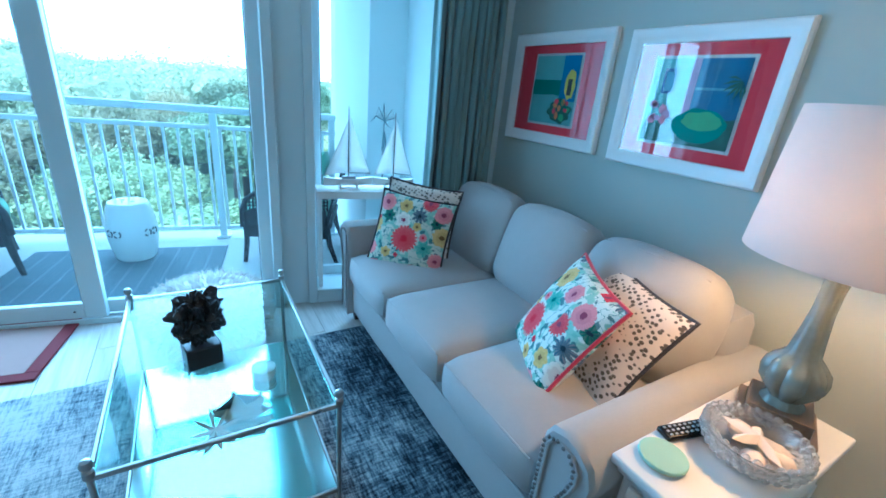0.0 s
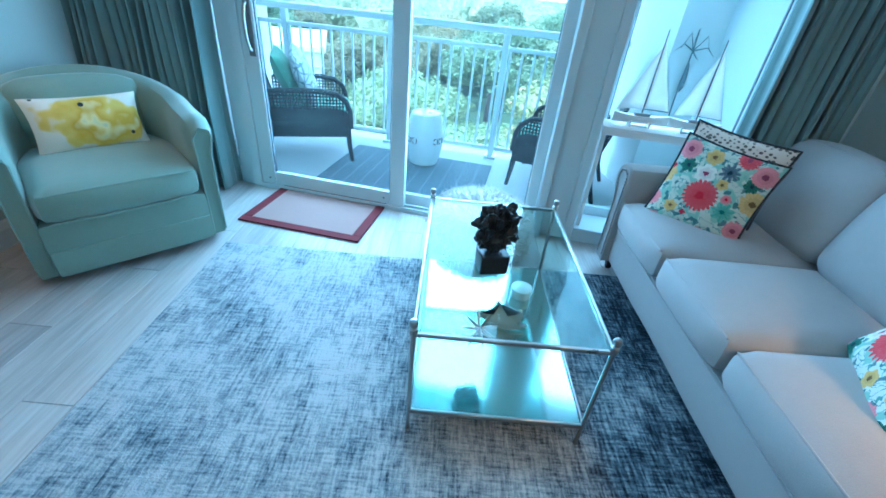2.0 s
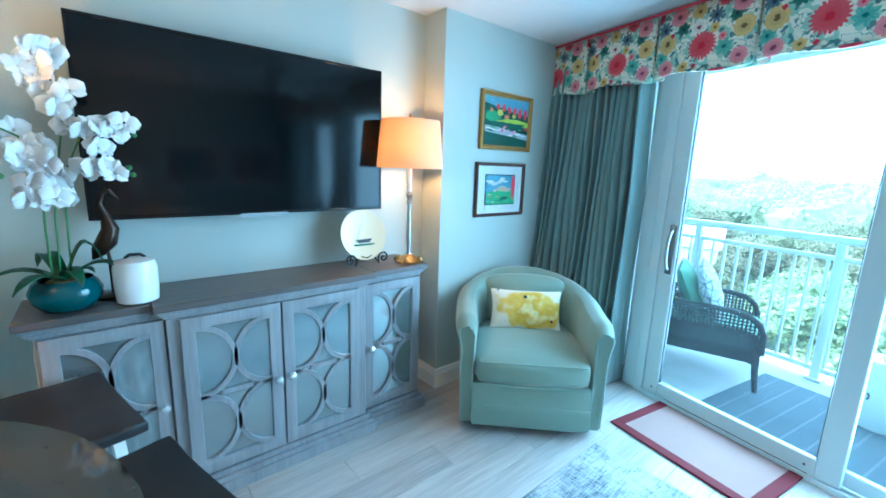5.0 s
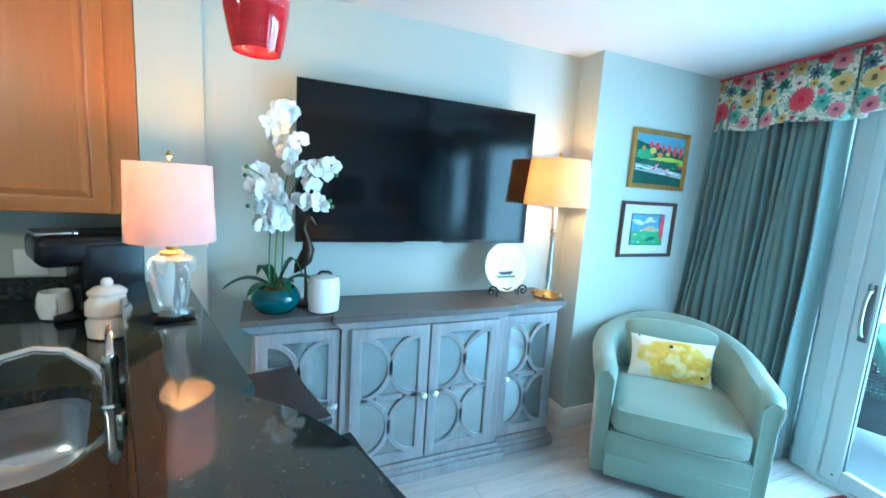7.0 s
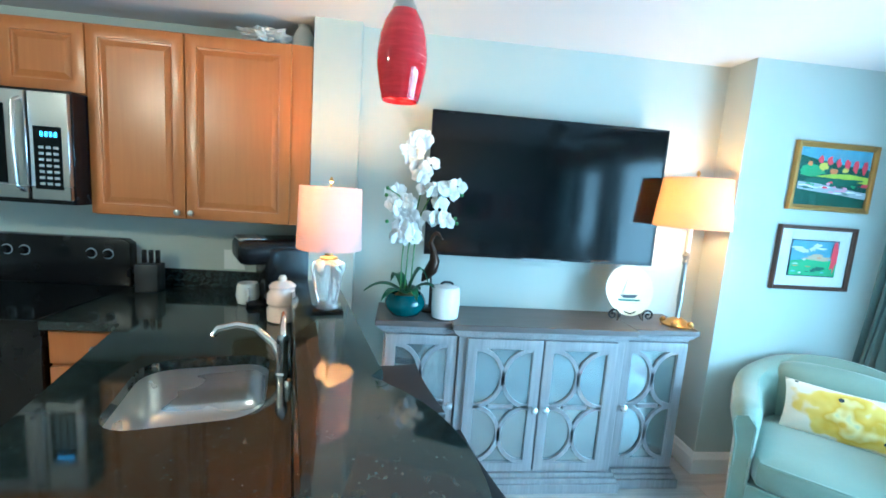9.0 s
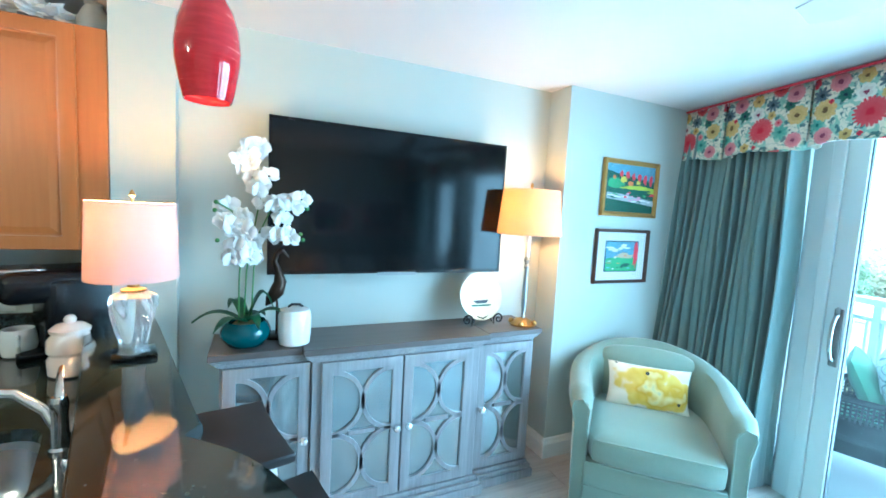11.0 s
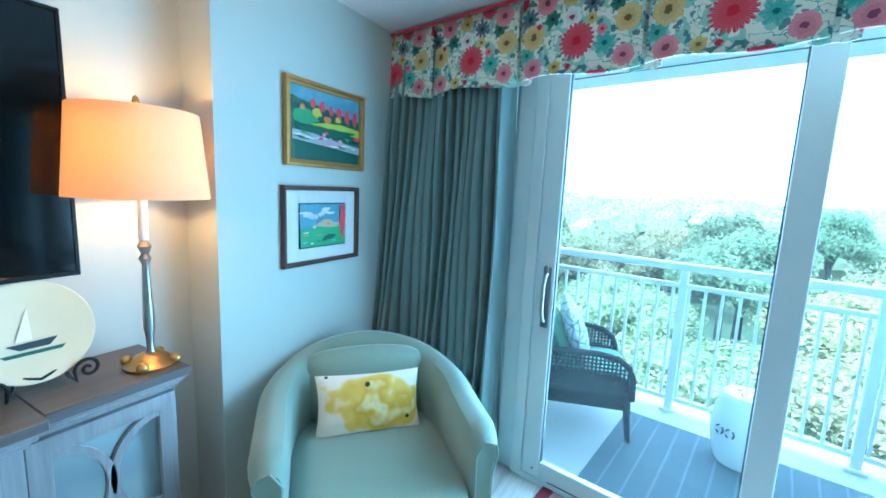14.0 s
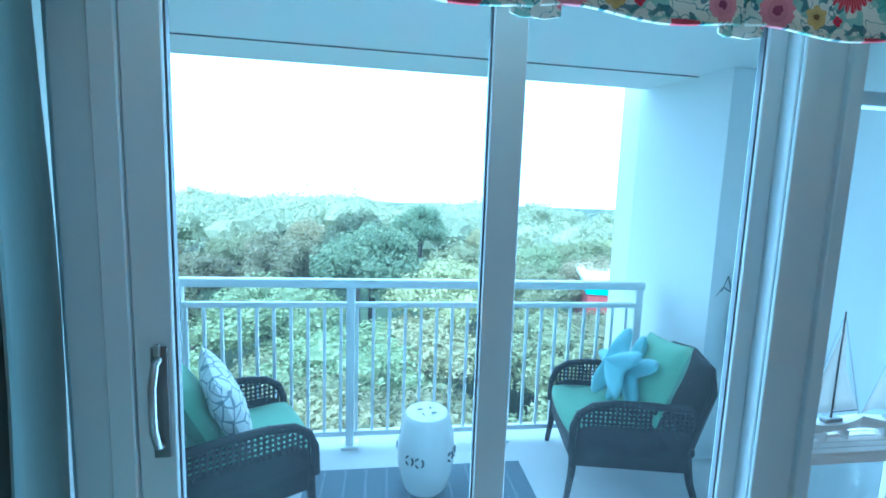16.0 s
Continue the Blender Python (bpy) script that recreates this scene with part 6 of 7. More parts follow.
# worktop with the sink opening, one slab
hole = rounded(sinkc.x, sinkc.y, 0.47, 0.42, 0.10, sa)
rim = [(-2.118, 0.018), (-1.786, 0.018), (-1.786, -0.065), (0.13, 0.42), (0.30, -0.25), (-1.40, -0.70), (-1.40, -1.035), (-2.118, -1.035)]
bm = bmesh.new()
for z in (0.872, 0.91):
    o = [bm.verts.new((x, y, z)) for x, y in rim]
    h = [bm.verts.new((x, y, z)) for x, y in hole]
    es = [bm.edges.new((q[i], q[(i + 1) % len(q)])) for q in (o, h) for i in range(len(q))]
    bmesh.ops.triangle_fill(bm, use_beauty=True, edges=es)
    for q in (o, h):
        q.append(z)
    if z < 0.9:
        lo_o, lo_h = o[:-1], h[:-1]
    else:
        for a, b in ((lo_o, o[:-1]), (lo_h, h[:-1])):
            for i in range(len(a)):
                bm.faces.new((a[i], a[(i + 1) % len(a)], b[(i + 1) % len(b)], b[i]))
wt = thing("worktop", pose(0, 0, 0), "polished black granite kitchen worktop with sink opening", "worktop")
part("slab", bm, GRANITE, wt, smooth=False)
part("backsplash", box(-2.119, -1.035, 0.911, -2.098, 0.018, 1.02, 0.003, 1), GRANITE, wt)

bm = bmesh.new()
rings = []
for (w, h, r, z) in ((0.488, 0.438, 0.108, 0.872), (0.47, 0.42, 0.10, 0.871), (0.46, 0.41, 0.10, 0.80), (0.445, 0.395, 0.10, 0.735), (0.41, 0.36, 0.10, 0.71), (0.34, 0.30, 0.09, 0.70), (0.06, 0.06, 0.029, 0.695)):
    rings.append([bm.verts.new((x, y, z)) for x, y in rounded(sinkc.x, sinkc.y, w, h, r, sa)])
for a, b in zip(rings, rings[1:]):
    for i in range(len(a)):
        bm.faces.new((a[i], a[(i + 1) % len(a)], b[(i + 1) % len(b)], b[i]))
sk = thing("kitchen_sink", pose(0, 0, 0), "brushed stainless steel undermount sink", "sink")
p = part("basin", bm, STEEL, sk)
so = p.modifiers.new("thickness", "SOLIDIFY")
so.thickness, so.offset = 0.002, -1
part("drain", lathe([(0.040, 0), (0.042, 0.003), (0.03, 0.004), (0.005, 0.002)], 24), CHROME, sk, m=pose(sinkc.x, sinkc.y, 0.695))

fc = thing("faucet", pose(-0.930, 0.120, 0.91, 0, 0, 14.4), "chrome single-lever kitchen faucet with curved spout", "faucet")
part("column", lathe([(0.026, 0), (0.026, 0.008), (0.020, 0.014), (0.018, 0.10), (0.021, 0.13), (0.016, 0.15)], 24), CHROME, fc)
part("spout", tube([(0, 0, 0.05), (-0.03, -0.03, 0.105), (-0.06, -0.09, 0.155), (-0.07, -0.15, 0.168), (-0.065, -0.21, 0.158), (-0.06, -0.225, 0.135)], [0.014, 0.013, 0.012, 0.012, 0.012, 0.012], 12), CHROME, fc)
part("lever", tube([(0, 0, 0.145), (-0.015, 0.0, 0.17), (-0.05, 0.0, 0.19), (-0.09, 0.0, 0.20)], [0.015, 0.012, 0.010, 0.008], 10, flat=0.7), CHROME, fc)
part("air_gap", lathe([(0.012, 0), (0.012, 0.03), (0.009, 0.034)], 16), CHROME, fc, m=pose(0.12, 0.02, 0))


def raised_door(bmx, y0, y1, z0, z1, name, parent, knob=None):
    """A raised-panel cabinet front that faces +x at bmx."""
    d = part(name, ring_frame(bmx, bmx + 0.019, y0, y1, z0, z1, 0.055, 0.004), MAPLE, parent)
    bm = bmesh.new()
    a = [(y0 + 0.055, z0 + 0.055), (y1 - 0.055, z0 + 0.055), (y1 - 0.055, z1 - 0.055), (y0 + 0.055, z1 - 0.055)]
    rings = []
    for off, x in ((0, 0.008), (0.008, 0.007), (0.035, 0.017), (0.05, 0.017)):
        rings.append([bm.verts.new((bmx + x, y + (off if y < (y0 + y1) / 2 else -off), z + (off if z < (z0 + z1) / 2 else -off))) for y, z in a])
    for p, q in zip(rings, rings[1:]):
        for i in range(4):
            bm.faces.new((p[i], p[(i + 1) % 4], q[(i + 1) % 4], q[i]))
    bm.faces.new(rings[-1])
    part("panel", bm, MAPLE, d, smooth=False)
    if knob:
        part("knob", moved(lathe([(0.006, 0), (0.006, 0.014), (0.016, 0.02), (0.014, 0.028), (0.003, 0.032)], 16), pose(bmx + 0.019, knob[0], knob[1], 0, 90, 0)), NICKEL, d)
    return d


uc = thing("wall_cabinet", pose(0, 0, 0), "honey maple wall cabinet with two raised-panel doors", "kitchen cabinet", "maple cabinets")
part("carcass", box(-2.118, -1.04, 1.355, -1.783, 0.016, 2.275, 0.003, 1), MAPLE, uc)
raised_door(-1.782, -1.045, -0.60, 1.36, 2.265, "door", uc, (-0.63, 1.39))
raised_door(-1.782, -0.594, -0.085, 1.36, 2.265, "door", uc, (-0.565, 1.39))
mc = thing("wall_cabinet", pose(0, 0, 0), "short honey maple cabinet above the microwave", "kitchen cabinet", "maple cabinets")
part("carcass", box(-2.118, -1.82, 1.935, -1.783, -1.045, 2.275, 0.003, 1), MAPLE, mc)
raised_door(-1.782, -1.43, -1.052, 1.94, 2.265, "door", mc)
raised_door(-1.782, -1.815, -1.436, 1.94, 2.265, "door", mc)

mw = thing("microwave", pose(0.09, 0, 0), "stainless steel over-range microwave with black glass door", "microwave")
part("casing", box(-2.207, -1.81, 1.40, -1.76, -1.05, 1.93, 0.004, 1), BLACKPLASTIC, mw)
part("door", box(-1.76, -1.80, 1.42, -1.735, -1.235, 1.915, 0.004, 1), STEEL, mw)
part("window", box(-1.735, -1.75, 1.49, -1.732, -1.32, 1.85), BLACKGLASS, mw, smooth=False)
part("handle", tube([(-1.735, -1.255, 1.46), (-1.70, -1.255, 1.48), (-1.69, -1.255, 1.67), (-1.70, -1.255, 1.86), (-1.735, -1.255, 1.88)], 0.010, 10), STEEL, mw)
cpn = part("control_panel", box(-1.76, -1.225, 1.42, -1.738, -1.055, 1.915, 0.003, 1), STEEL, mw)
part("keypad", box(-1.738, -1.205, 1.47, -1.7365, -1.085, 1.76), BLACKGLASS, cpn, smooth=False)
dp = plain("clock_digits", (0.1, 0.3, 0.5), 0.4)
dpn = dp.node_tree.nodes["Principled BSDF"]
dpn.inputs["Emission Color"].default_value, dpn.inputs["Emission Strength"].default_value = (0.25, 0.6, 1.0, 1), 1.2
part("display", box(-1.7365, -1.19, 1.705, -1.736, -1.10, 1.745), BLACKPLASTIC, cpn, smooth=False)
part("digits", boxes([(-1.736, -1.175 + k * 0.02, 1.714, -1.7355, -1.163 + k * 0.02, 1.736) for k in range(4)]), dp, cpn, smooth=False)
key = None
for i in range(7):
    for j in range(3):
        mm = pose(-1.7365, -1.185 + j * 0.032, 1.49 + i * 0.028)
        if key is None:
            key = part("key", box(0, 0, 0, 0.0008, 0.022, 0.012), P_GREY, cpn, m=mm, smooth=False)
        else:
            again(key, mm, cpn)

st = thing("stove", pose(0, 0, 0), "black electric range with upright control panel", "stove")
part("body", box(-2.118, -1.80, 0.0, -1.42, -1.045, 0.90, 0.004, 1), BLACKPLASTIC, st)
part("cooktop", box(-2.05, -1.80, 0.90, -1.40, -1.045, 0.915, 0.004, 1), BLACKGLASS, st)
part("control_panel", prism([(-1.80, 0.0), (-1.045, 0.0), (-1.045, 0.25), (-1.08, 0.275), (-1.76, 0.275), (-1.80, 0.25)], 0, 0.07, 0.006, 2), BLACKPLASTIC, st, m=pose(-2.045, 0, 0.915) @ Matrix(((0, 0, -1, 0), (1, 0, 0, 0), (0, 1, 0, 0), (0, 0, 0, 1))))
for k, y in enumerate((-1.16, -1.25, -1.60, -1.69)):
    kn = part("dial", moved(lathe([(0.024, 0), (0.022, 0.012), (0.017, 0.022), (0.004, 0.024)], 20), pose(-2.045, y, 1.10, 0, 90, 0)), BLACKPLASTIC, st)
    part("dial_ring", moved(lathe([(0.030, 0), (0.030, 0.0015)], 24), pose(-2.045, y, 1.10, 0, 90, 0)), P_GREY, kn)
part("clock", box(-2.045, -1.46, 1.08, -2.043, -1.36, 1.13), BLACKGLASS, st, smooth=False)

bc = thing("base_cabinet", pose(0, 0, 0), "honey maple base cabinet with two drawers below the worktop", "kitchen cabinet", "maple cabinets")
part("carcass", box(-2.118, -1.035, 0.10, -1.46, -0.60, 0.871, 0.003, 1), MAPLE, bc)
for z0, z1 in ((0.70, 0.855), (0.50, 0.685), (0.12, 0.485)):
    d = part("drawer", box(-1.46, -1.03, z0, -1.438, -0.62, z1, 0.006, 2), MAPLE, bc)
    part("knob", moved(lathe([(0.006, 0), (0.006, 0.014), (0.016, 0.02), (0.014, 0.028), (0.003, 0.032)], 16), pose(-1.438, -0.83, (z0 + z1) / 2, 0, 90, 0)), NICKEL, d)
part("toe_kick", box(-2.118, -1.03, 0.0, -1.52, -0.62, 0.10), BLACKWOOD, bc)
pc = thing("base_cabinet", pose(0, 0, 0), "honey maple peninsula cabinet under the sink", "kitchen cabinet", "maple cabinets")
part("carcass", prism([(-1.40, -0.60), (0.22, -0.20), (0.07, 0.38), (-1.40, 0.01)], 0.10, 0.68), MAPLE, pc, smooth=False)
part("toe_kick", prism([(-1.38, -0.54), (0.20, -0.15), (0.07, 0.36), (-1.38, 0.0)], 0.0, 0.10), BLACKWOOD, pc, smooth=False)

# small things on the worktops
cm = thing("coffee_maker", pose(-1.875, -0.155, 0.91, 0, 0, -62) @ Matrix.Diagonal((1.2, 1.12, 0.97, 1)), "black single-cup coffee maker on the worktop", "coffee maker")
part("body", box(-0.16, -0.14, 0, 0.085, 0.14, 0.35, 0.03, 4), BLACKPLASTIC, cm)
part("head", box(-0.12, -0.135, 0.24, 0.19, 0.135, 0.375, 0.04, 4), BLACKPLASTIC, cm)
part("lid", box(0.07, -0.075, 0.366, 0.185, 0.075, 0.384, 0.008, 3), STEEL, cm, "silver lid band")
part("drip_tray", box(0.02, -0.10, 0, 0.15, 0.10, 0.03, 0.01, 2), BLACKPLASTIC, cm)

mg = thing("mug", pose(-1.80, -0.30, 0.91, 0, 0, 20) @ Matrix.Scale(1.22, 4), "white stoneware mug with green inside", "mug")
part("cup", lathe([(0.03, 0), (0.042, 0.006), (0.050, 0.04), (0.046, 0.08), (0.041, 0.095), (0.038, 0.094), (0.043, 0.075), (0.044, 0.04), (0.03, 0.01), (0.003, 0.008)], 32), PORCELAIN, mg)
part("handle", tube([(0.046, 0, 0.078), (0.068, 0, 0.07), (0.074, 0, 0.05), (0.064, 0, 0.03), (0.047, 0, 0.027)], 0.006, 8), PORCELAIN, mg)
sj = thing("sugar_jar", pose(-1.53, -0.045, 0.91) @ Matrix.Scale(1.24, 4), "pale pink ceramic canister with knob lid", "canister")
CREAMY = plain("pink_cream_glaze", (0.74, 0.66, 0.60), 0.25, 0, 6, 60, 0.06, 0.05)
part("body", lathe([(0.045, 0), (0.054, 0.006), (0.057, 0.05), (0.050, 0.062), (0.050, 0.066), (0.057, 0.075), (0.056, 0.11), (0.045, 0.125), (0.043, 0.132), (0.01, 0.132)], 36), CREAMY, sj)
part("lid", lathe([(0.049, 0.133), (0.050, 0.142), (0.035, 0.155), (0.014, 0.160), (0.016, 0.172), (0.010, 0.182), (0.002, 0.184)], 36), CREAMY, sj)
kb_ = thing("knife_block", pose(-1.98, -0.90, 0.91, 0, 0, 5), "dark utensil block against the backsplash", "utensil block")
part("block", box(-0.05, -0.06, 0, 0.05, 0.06, 0.16, 0.008, 2), BLACKWOOD, kb_)
for k in range(3):
    part("grip", box(-0.03, -0.045 + k * 0.035, 0.158, -0.005, -0.025 + k * 0.035, 0.235, 0.004, 2), BLACKPLASTIC, kb_)
ol = thing("outlet", pose(-2.119, -0.49, 1.09), "white electrical outlet plate on the kitchen wall", "outlet")
part("plate", box(0, -0.06, -0.06, 0.006, 0.06, 0.06, 0.002, 2), TRIM, ol)
for k in (-0.03, 0.03):
    part("socket", box(0.006, k - 0.018, -0.035, 0.009, k + 0.018, 0.035, 0.001, 1), TRIM, ol)

vs = thing("vase", pose(-1.92, -0.06, 2.276), "tall grey ceramic vase on top of the cabinets", "vase")
part("body", lathe([(0.04, 0), (0.06, 0.02), (0.062, 0.06), (0.045, 0.10), (0.03, 0.125), (0.034, 0.138), (0.028, 0.137), (0.02, 0.12)], 28), plain("grey_ceramic", (0.42, 0.44, 0.42), 0.4), vs)
small("coral_piece", rock(0.075, 5.5, (1.1, 1.3, 0.55), 0.7, 4, 3.2), CORALM, pose(-1.88, -0.24, 2.315), "white coral piece on top of the cabinets", "coral")

# kitchen ceiling light: unseen fixture, added to brighten the cabinets and wall
kl = thing("ceiling_light", pose(0.55, -1.80, ZC), "round flush ceiling light, lit, unseen, added to brighten the kitchen", "ceiling light")
part("pan", lathe([(0.17, -0.001), (0.17, -0.02), (0.15, -0.03)], 36), NICKEL, kl)
part("bowl", lathe([(0.15, -0.03), (0.14, -0.06), (0.09, -0.085), (0.005, -0.095)], 36), lampshade("opal_glass", (0.8, 0.78, 0.74), (0.85, 0.8, 0.72)), kl, "opal glass bowl")
bulb("kitchen_bulb", 0.55, -1.80, ZC - 0.13, LAMP_K, 0.1, (1.0, 0.72, 0.42))

# bar lamp
bl = thing("table_lamp", pose(-1.215, 0.222, 1.062, 0, 0, 14.4), "clear glass table lamp with white drum shade, lit", "lamp", "lit lamps")
part("base", box(-0.062, -0.062, 0, 0.062, 0.062, 0.016, 0.004, 2), CRYSTAL, bl)
bm = bmesh.new()
rings = []
for r, z in ((0.042, 0.016), (0.036, 0.03), (0.040, 0.06), (0.050, 0.10), (0.058, 0.14), (0.066, 0.18), (0.062, 0.205), (0.03, 0.222)):
    rings.append([bm.verts.new((r * (1 + 0.12 * math.cos(5 * a + 20 * z)) * math.cos(a), r * (1 + 0.12 * math.cos(5 * a + 20 * z)) * math.sin(a), z)) for a in (2 * math.pi * k / 40 for k in range(40))])
for a, b in zip(rings, rings[1:]):
    for k in range(40):
        bm.faces.new((a[k], a[(k + 1) % 40], b[(k + 1) % 40], b[k]))
bm.faces.new(rings[0][::-1])
bm.faces.new(rings[-1])
part("glass_body", bm, BEADGLASS, bl, "clear moulded glass body")
part("neck", lathe([(0.034, 0.222), (0.036, 0.228), (0.016, 0.236), (0.020, 0.252), (0.012, 0.27), (0.010, 0.30)], 20), BRASS, bl)
part("shade", shade_mesh(0.130, 0.122, 0.265, 0.515), lampshade("white_bar_shade", (0.66, 0.62, 0.59), (0.50, 0.36, 0.36)), bl, "white fabric drum shade")
part("finial", lathe([(0.004, 0.50), (0.004, 0.53), (0.010, 0.537), (0.006, 0.55), (0.001, 0.556)], 12), BRASS, bl)
bulb("bar_lamp_bulb", -1.215, 0.222, 1.53, LAMP_B, 0.03)
bulb("pendant_bulb", -0.69, 0.484, 1.885, LAMP_P)

# pendant


def red_glass(name):
    m, n, l, b = nodes_of(name)
    v = coords(n, l, (1, 1, 7), (12, 8, 0))
    f = noise_tex(n, l, v, 9, 3, 0.6)
    l.new(ramp(n, l, f, [(0.35, (0.42, 0.004, 0.012)), (0.62, (0.55, 0.01, 0.02)), (0.72, (0.75, 0.12, 0.12))]), b.inputs["Base Color"])
    b.inputs["Roughness"].default_value = 0.08
    b.inputs["Coat Weight"].default_value = 0.5
    return m


pd = thing("pendant_lamp", pose(-0.69, 0.484, 0), "red art glass pendant lamp hanging over the bar", "pendant lamp")
part("shade", lathe([(0.050, 1.826), (0.058, 1.86), (0.067, 1.91), (0.069, 1.94), (0.064, 1.99), (0.052, 2.03), (0.036, 2.058), (0.033, 2.058), (0.049, 2.028), (0.061, 1.988), (0.066, 1.94), (0.064, 1.91), (0.055, 1.86), (0.047, 1.827), (0.050, 1.826)], 40, caps=False), red_glass("red_art_glass"), pd, "red streaked glass shade")
part("cap", lathe([(0.036, 2.056), (0.034, 2.066), (0.016, 2.10), (0.010, 2.125), (0.004, 2.13)], 24), NICKEL, pd)
part("cord", tube([(0, 0, 2.125), (0, 0, 2.41)], 0.003, 6), BLACKPLASTIC, pd)
part("canopy", lathe([(0.058, ZC - 0.001), (0.055, ZC - 0.02), (0.02, ZC - 0.028)], 28), NICKEL, pd)
part("inner_glass", lathe([(0.03, 1.86), (0.035, 1.90), (0.03, 1.96), (0.01, 1.98)], 20), LINEN, pd)


# bar stools
def bar_stool(m):
    s = thing("bar_stool", m, "bar stool with black saddle seat and white legs", "bar stool", "bar stools")
    bm = soft_block(-0.245, -0.19, 0.655, 0.245, 0.19, 0.70, 0.016, 0.0, 10)
    for v in bm.verts:
        v.co.z += 0.022 * (v.co.x / 0.245) ** 2 - 0.008
    part("seat", bm, BLACKWOOD, s, "black saddle-shaped wooden seat")
    for x in (-1, 1):
        for y in (-1, 1):
            part("leg", tube([(x * 0.17, y * 0.12, 0.665), (x * 0.215, y * 0.165, 0.0)], [0.022, 0.017], 4), WHITEWOOD, s)
    for z, k in ((0.22, 0.95), (0.36, 0.91)):
        for y in (-1, 1):
            part("stretcher", tube([(-0.205 * k, y * 0.155 * k, z), (0.205 * k, y * 0.155 * k, z)], 0.011, 6), WHITEWOOD, s)
    for x in (-1, 1):
        part("stretcher", tube([(x * 0.195, -0.14, 0.29), (x * 0.195, 0.14, 0.29)], 0.011, 6), WHITEWOOD, s)
    return s


s1 = bar_stool(pose(-1.245, 0.495, 0, 0, 0, 13))
copy_thing(s1, pose(-0.655, 0.655, 0, 0, 0, 15))

# ---- console by the window, with model boats ----
cs_ = thing("console_table", WIN, "narrow white slatted console table in the window recess", "console table")
part("edge_frame", boxes([(2.165, 0.0, 0.700, 2.80, 0.014, 0.735), (2.165, 0.176, 0.700, 2.80, 0.19, 0.735), (2.165, 0.014, 0.700, 2.179, 0.176, 0.735), (2.786, 0.014, 0.700, 2.80, 0.176, 0.735)], 0.002, 1), WHITEWOOD, cs_)
slat = None
for k in range(6):
    if slat is None:
        slat = part("slat", box(2.165, 0.0, 0.735, 2.80, 0.027, 0.747, 0.002, 1), WHITEWOOD, cs_)
    else:
        again(slat, pose(0, 0.0326 * k, 0), cs_)
for u in (2.182, 2.783):
    for v in (0.02, 0.17):
        part("leg", box(u - 0.012, v - 0.012, 0.102, u + 0.012, v + 0.012, 0.700, 0.002, 1), WHITEWOOD, cs_)
SAIL = lampshade("white_sailcloth", (0.80, 0.79, 0.76), (0.80, 0.79, 0.76))


def sailboat(m, k, label, q=1.35):
    """k scales the height, q the length."""
    s = thing("model_sailboat", m, label, "model boat", "model sailboats")
    bm = bmesh.new()
    rows = []
    for i in range(11):
        t = i / 10
        wd = 0.028 * math.sin(math.pi * (0.04 + 0.88 * t)) ** 0.7
        sh = 0.012 * (2 * t - 1) ** 2
        rows.append([bm.verts.new(((-0.115 + 0.23 * t) * q, y, z)) for y, z in ((-wd, 0.062 + sh), (-wd * 0.8, 0.035), (0, 0.018), (wd * 0.8, 0.035), (wd, 0.062 + sh))])
    for a, b in zip(rows, rows[1:]):
        for j in range(4):
            bm.faces.new((a[j], a[j + 1], b[j + 1], b[j]))
        bm.faces.new((a[4], a[0], b[0], b[4]))
    bm.faces.new(rows[0])
    bm.faces.new(rows[-1])
    part("hull", bm, WHITEWOOD, s)
    part("cabin", box(-0.03 * q, -0.013, 0.06, 0.035 * q, 0.013, 0.078, 0.003, 1), P_GREY, s)
    part("cradle", boxes([(-0.06, -0.03, 0, -0.05, 0.03, 0.035), (0.05, -0.03, 0, 0.06, 0.03, 0.035), (-0.06, -0.005, 0, 0.06, 0.005, 0.008)], 0.001, 1), WHITEWOOD, s)
    part("mast", tube([(0.0, 0, 0.06), (0.0, 0, 0.50 * k)], [0.004, 0.0025], 8), CABTOP, s)
    part("boom", tube([(0.0, 0, 0.10), (0.105 * q, 0.004, 0.095)], 0.0025, 6), CABTOP, s)
    for name, tri in (("main_sail", ((0.004, 0.106), (0.102 * q, 0.10), (0.004, 0.46 * k))), ("jib_sail", ((-0.005, 0.42 * k), (-0.005, 0.10), (-0.108 * q, 0.085)))):
        bm = bmesh.new()
        n = 8
        grid = []
        a, b, c = (Vector((x, 0, z)) for x, z in tri)
        for i in range(n + 1):
            row = []
            for j in range(n + 1 - i):
                p = a + (b - a) * (i / n) + (c - a) * (j / n)
                p.y += 0.018 * math.sin(math.pi * i / n) * math.sin(math.pi * (j + 0.3) / n)
                row.append(bm.verts.new(p))
            grid.append(row)
        for i in range(n):
            for j in range(n - i):
                bm.faces.new((grid[i][j], grid[i + 1][j], grid[i][j + 1]))
                if j < n - i - 1:
                    bm.faces.new((grid[i + 1][j], grid[i + 1][j + 1], grid[i][j + 1]))
        sp = part(name, bm, SAIL, s)
        so = sp.modifiers.new("thickness", "SOLIDIFY")
        so.thickness = 0.0015
    part("rigging", tube([(-0.11 * q, 0, 0.08), (0, 0, 0.49 * k), (0.11 * q, 0, 0.075)], 0.0012, 4), P_GREY, s)
    return s


sailboat(WIN @ pose(2.365, 0.10, 0.747, 0, 0, 6), 1.0, "white model sailboat with wooden mast on the console")
sailboat(WIN @ pose(2.655, 0.10, 0.747, 0, 0, -8), 0.96, "white model sailboat with dark deck on the console", 1.15)

# ---- balcony furniture ----


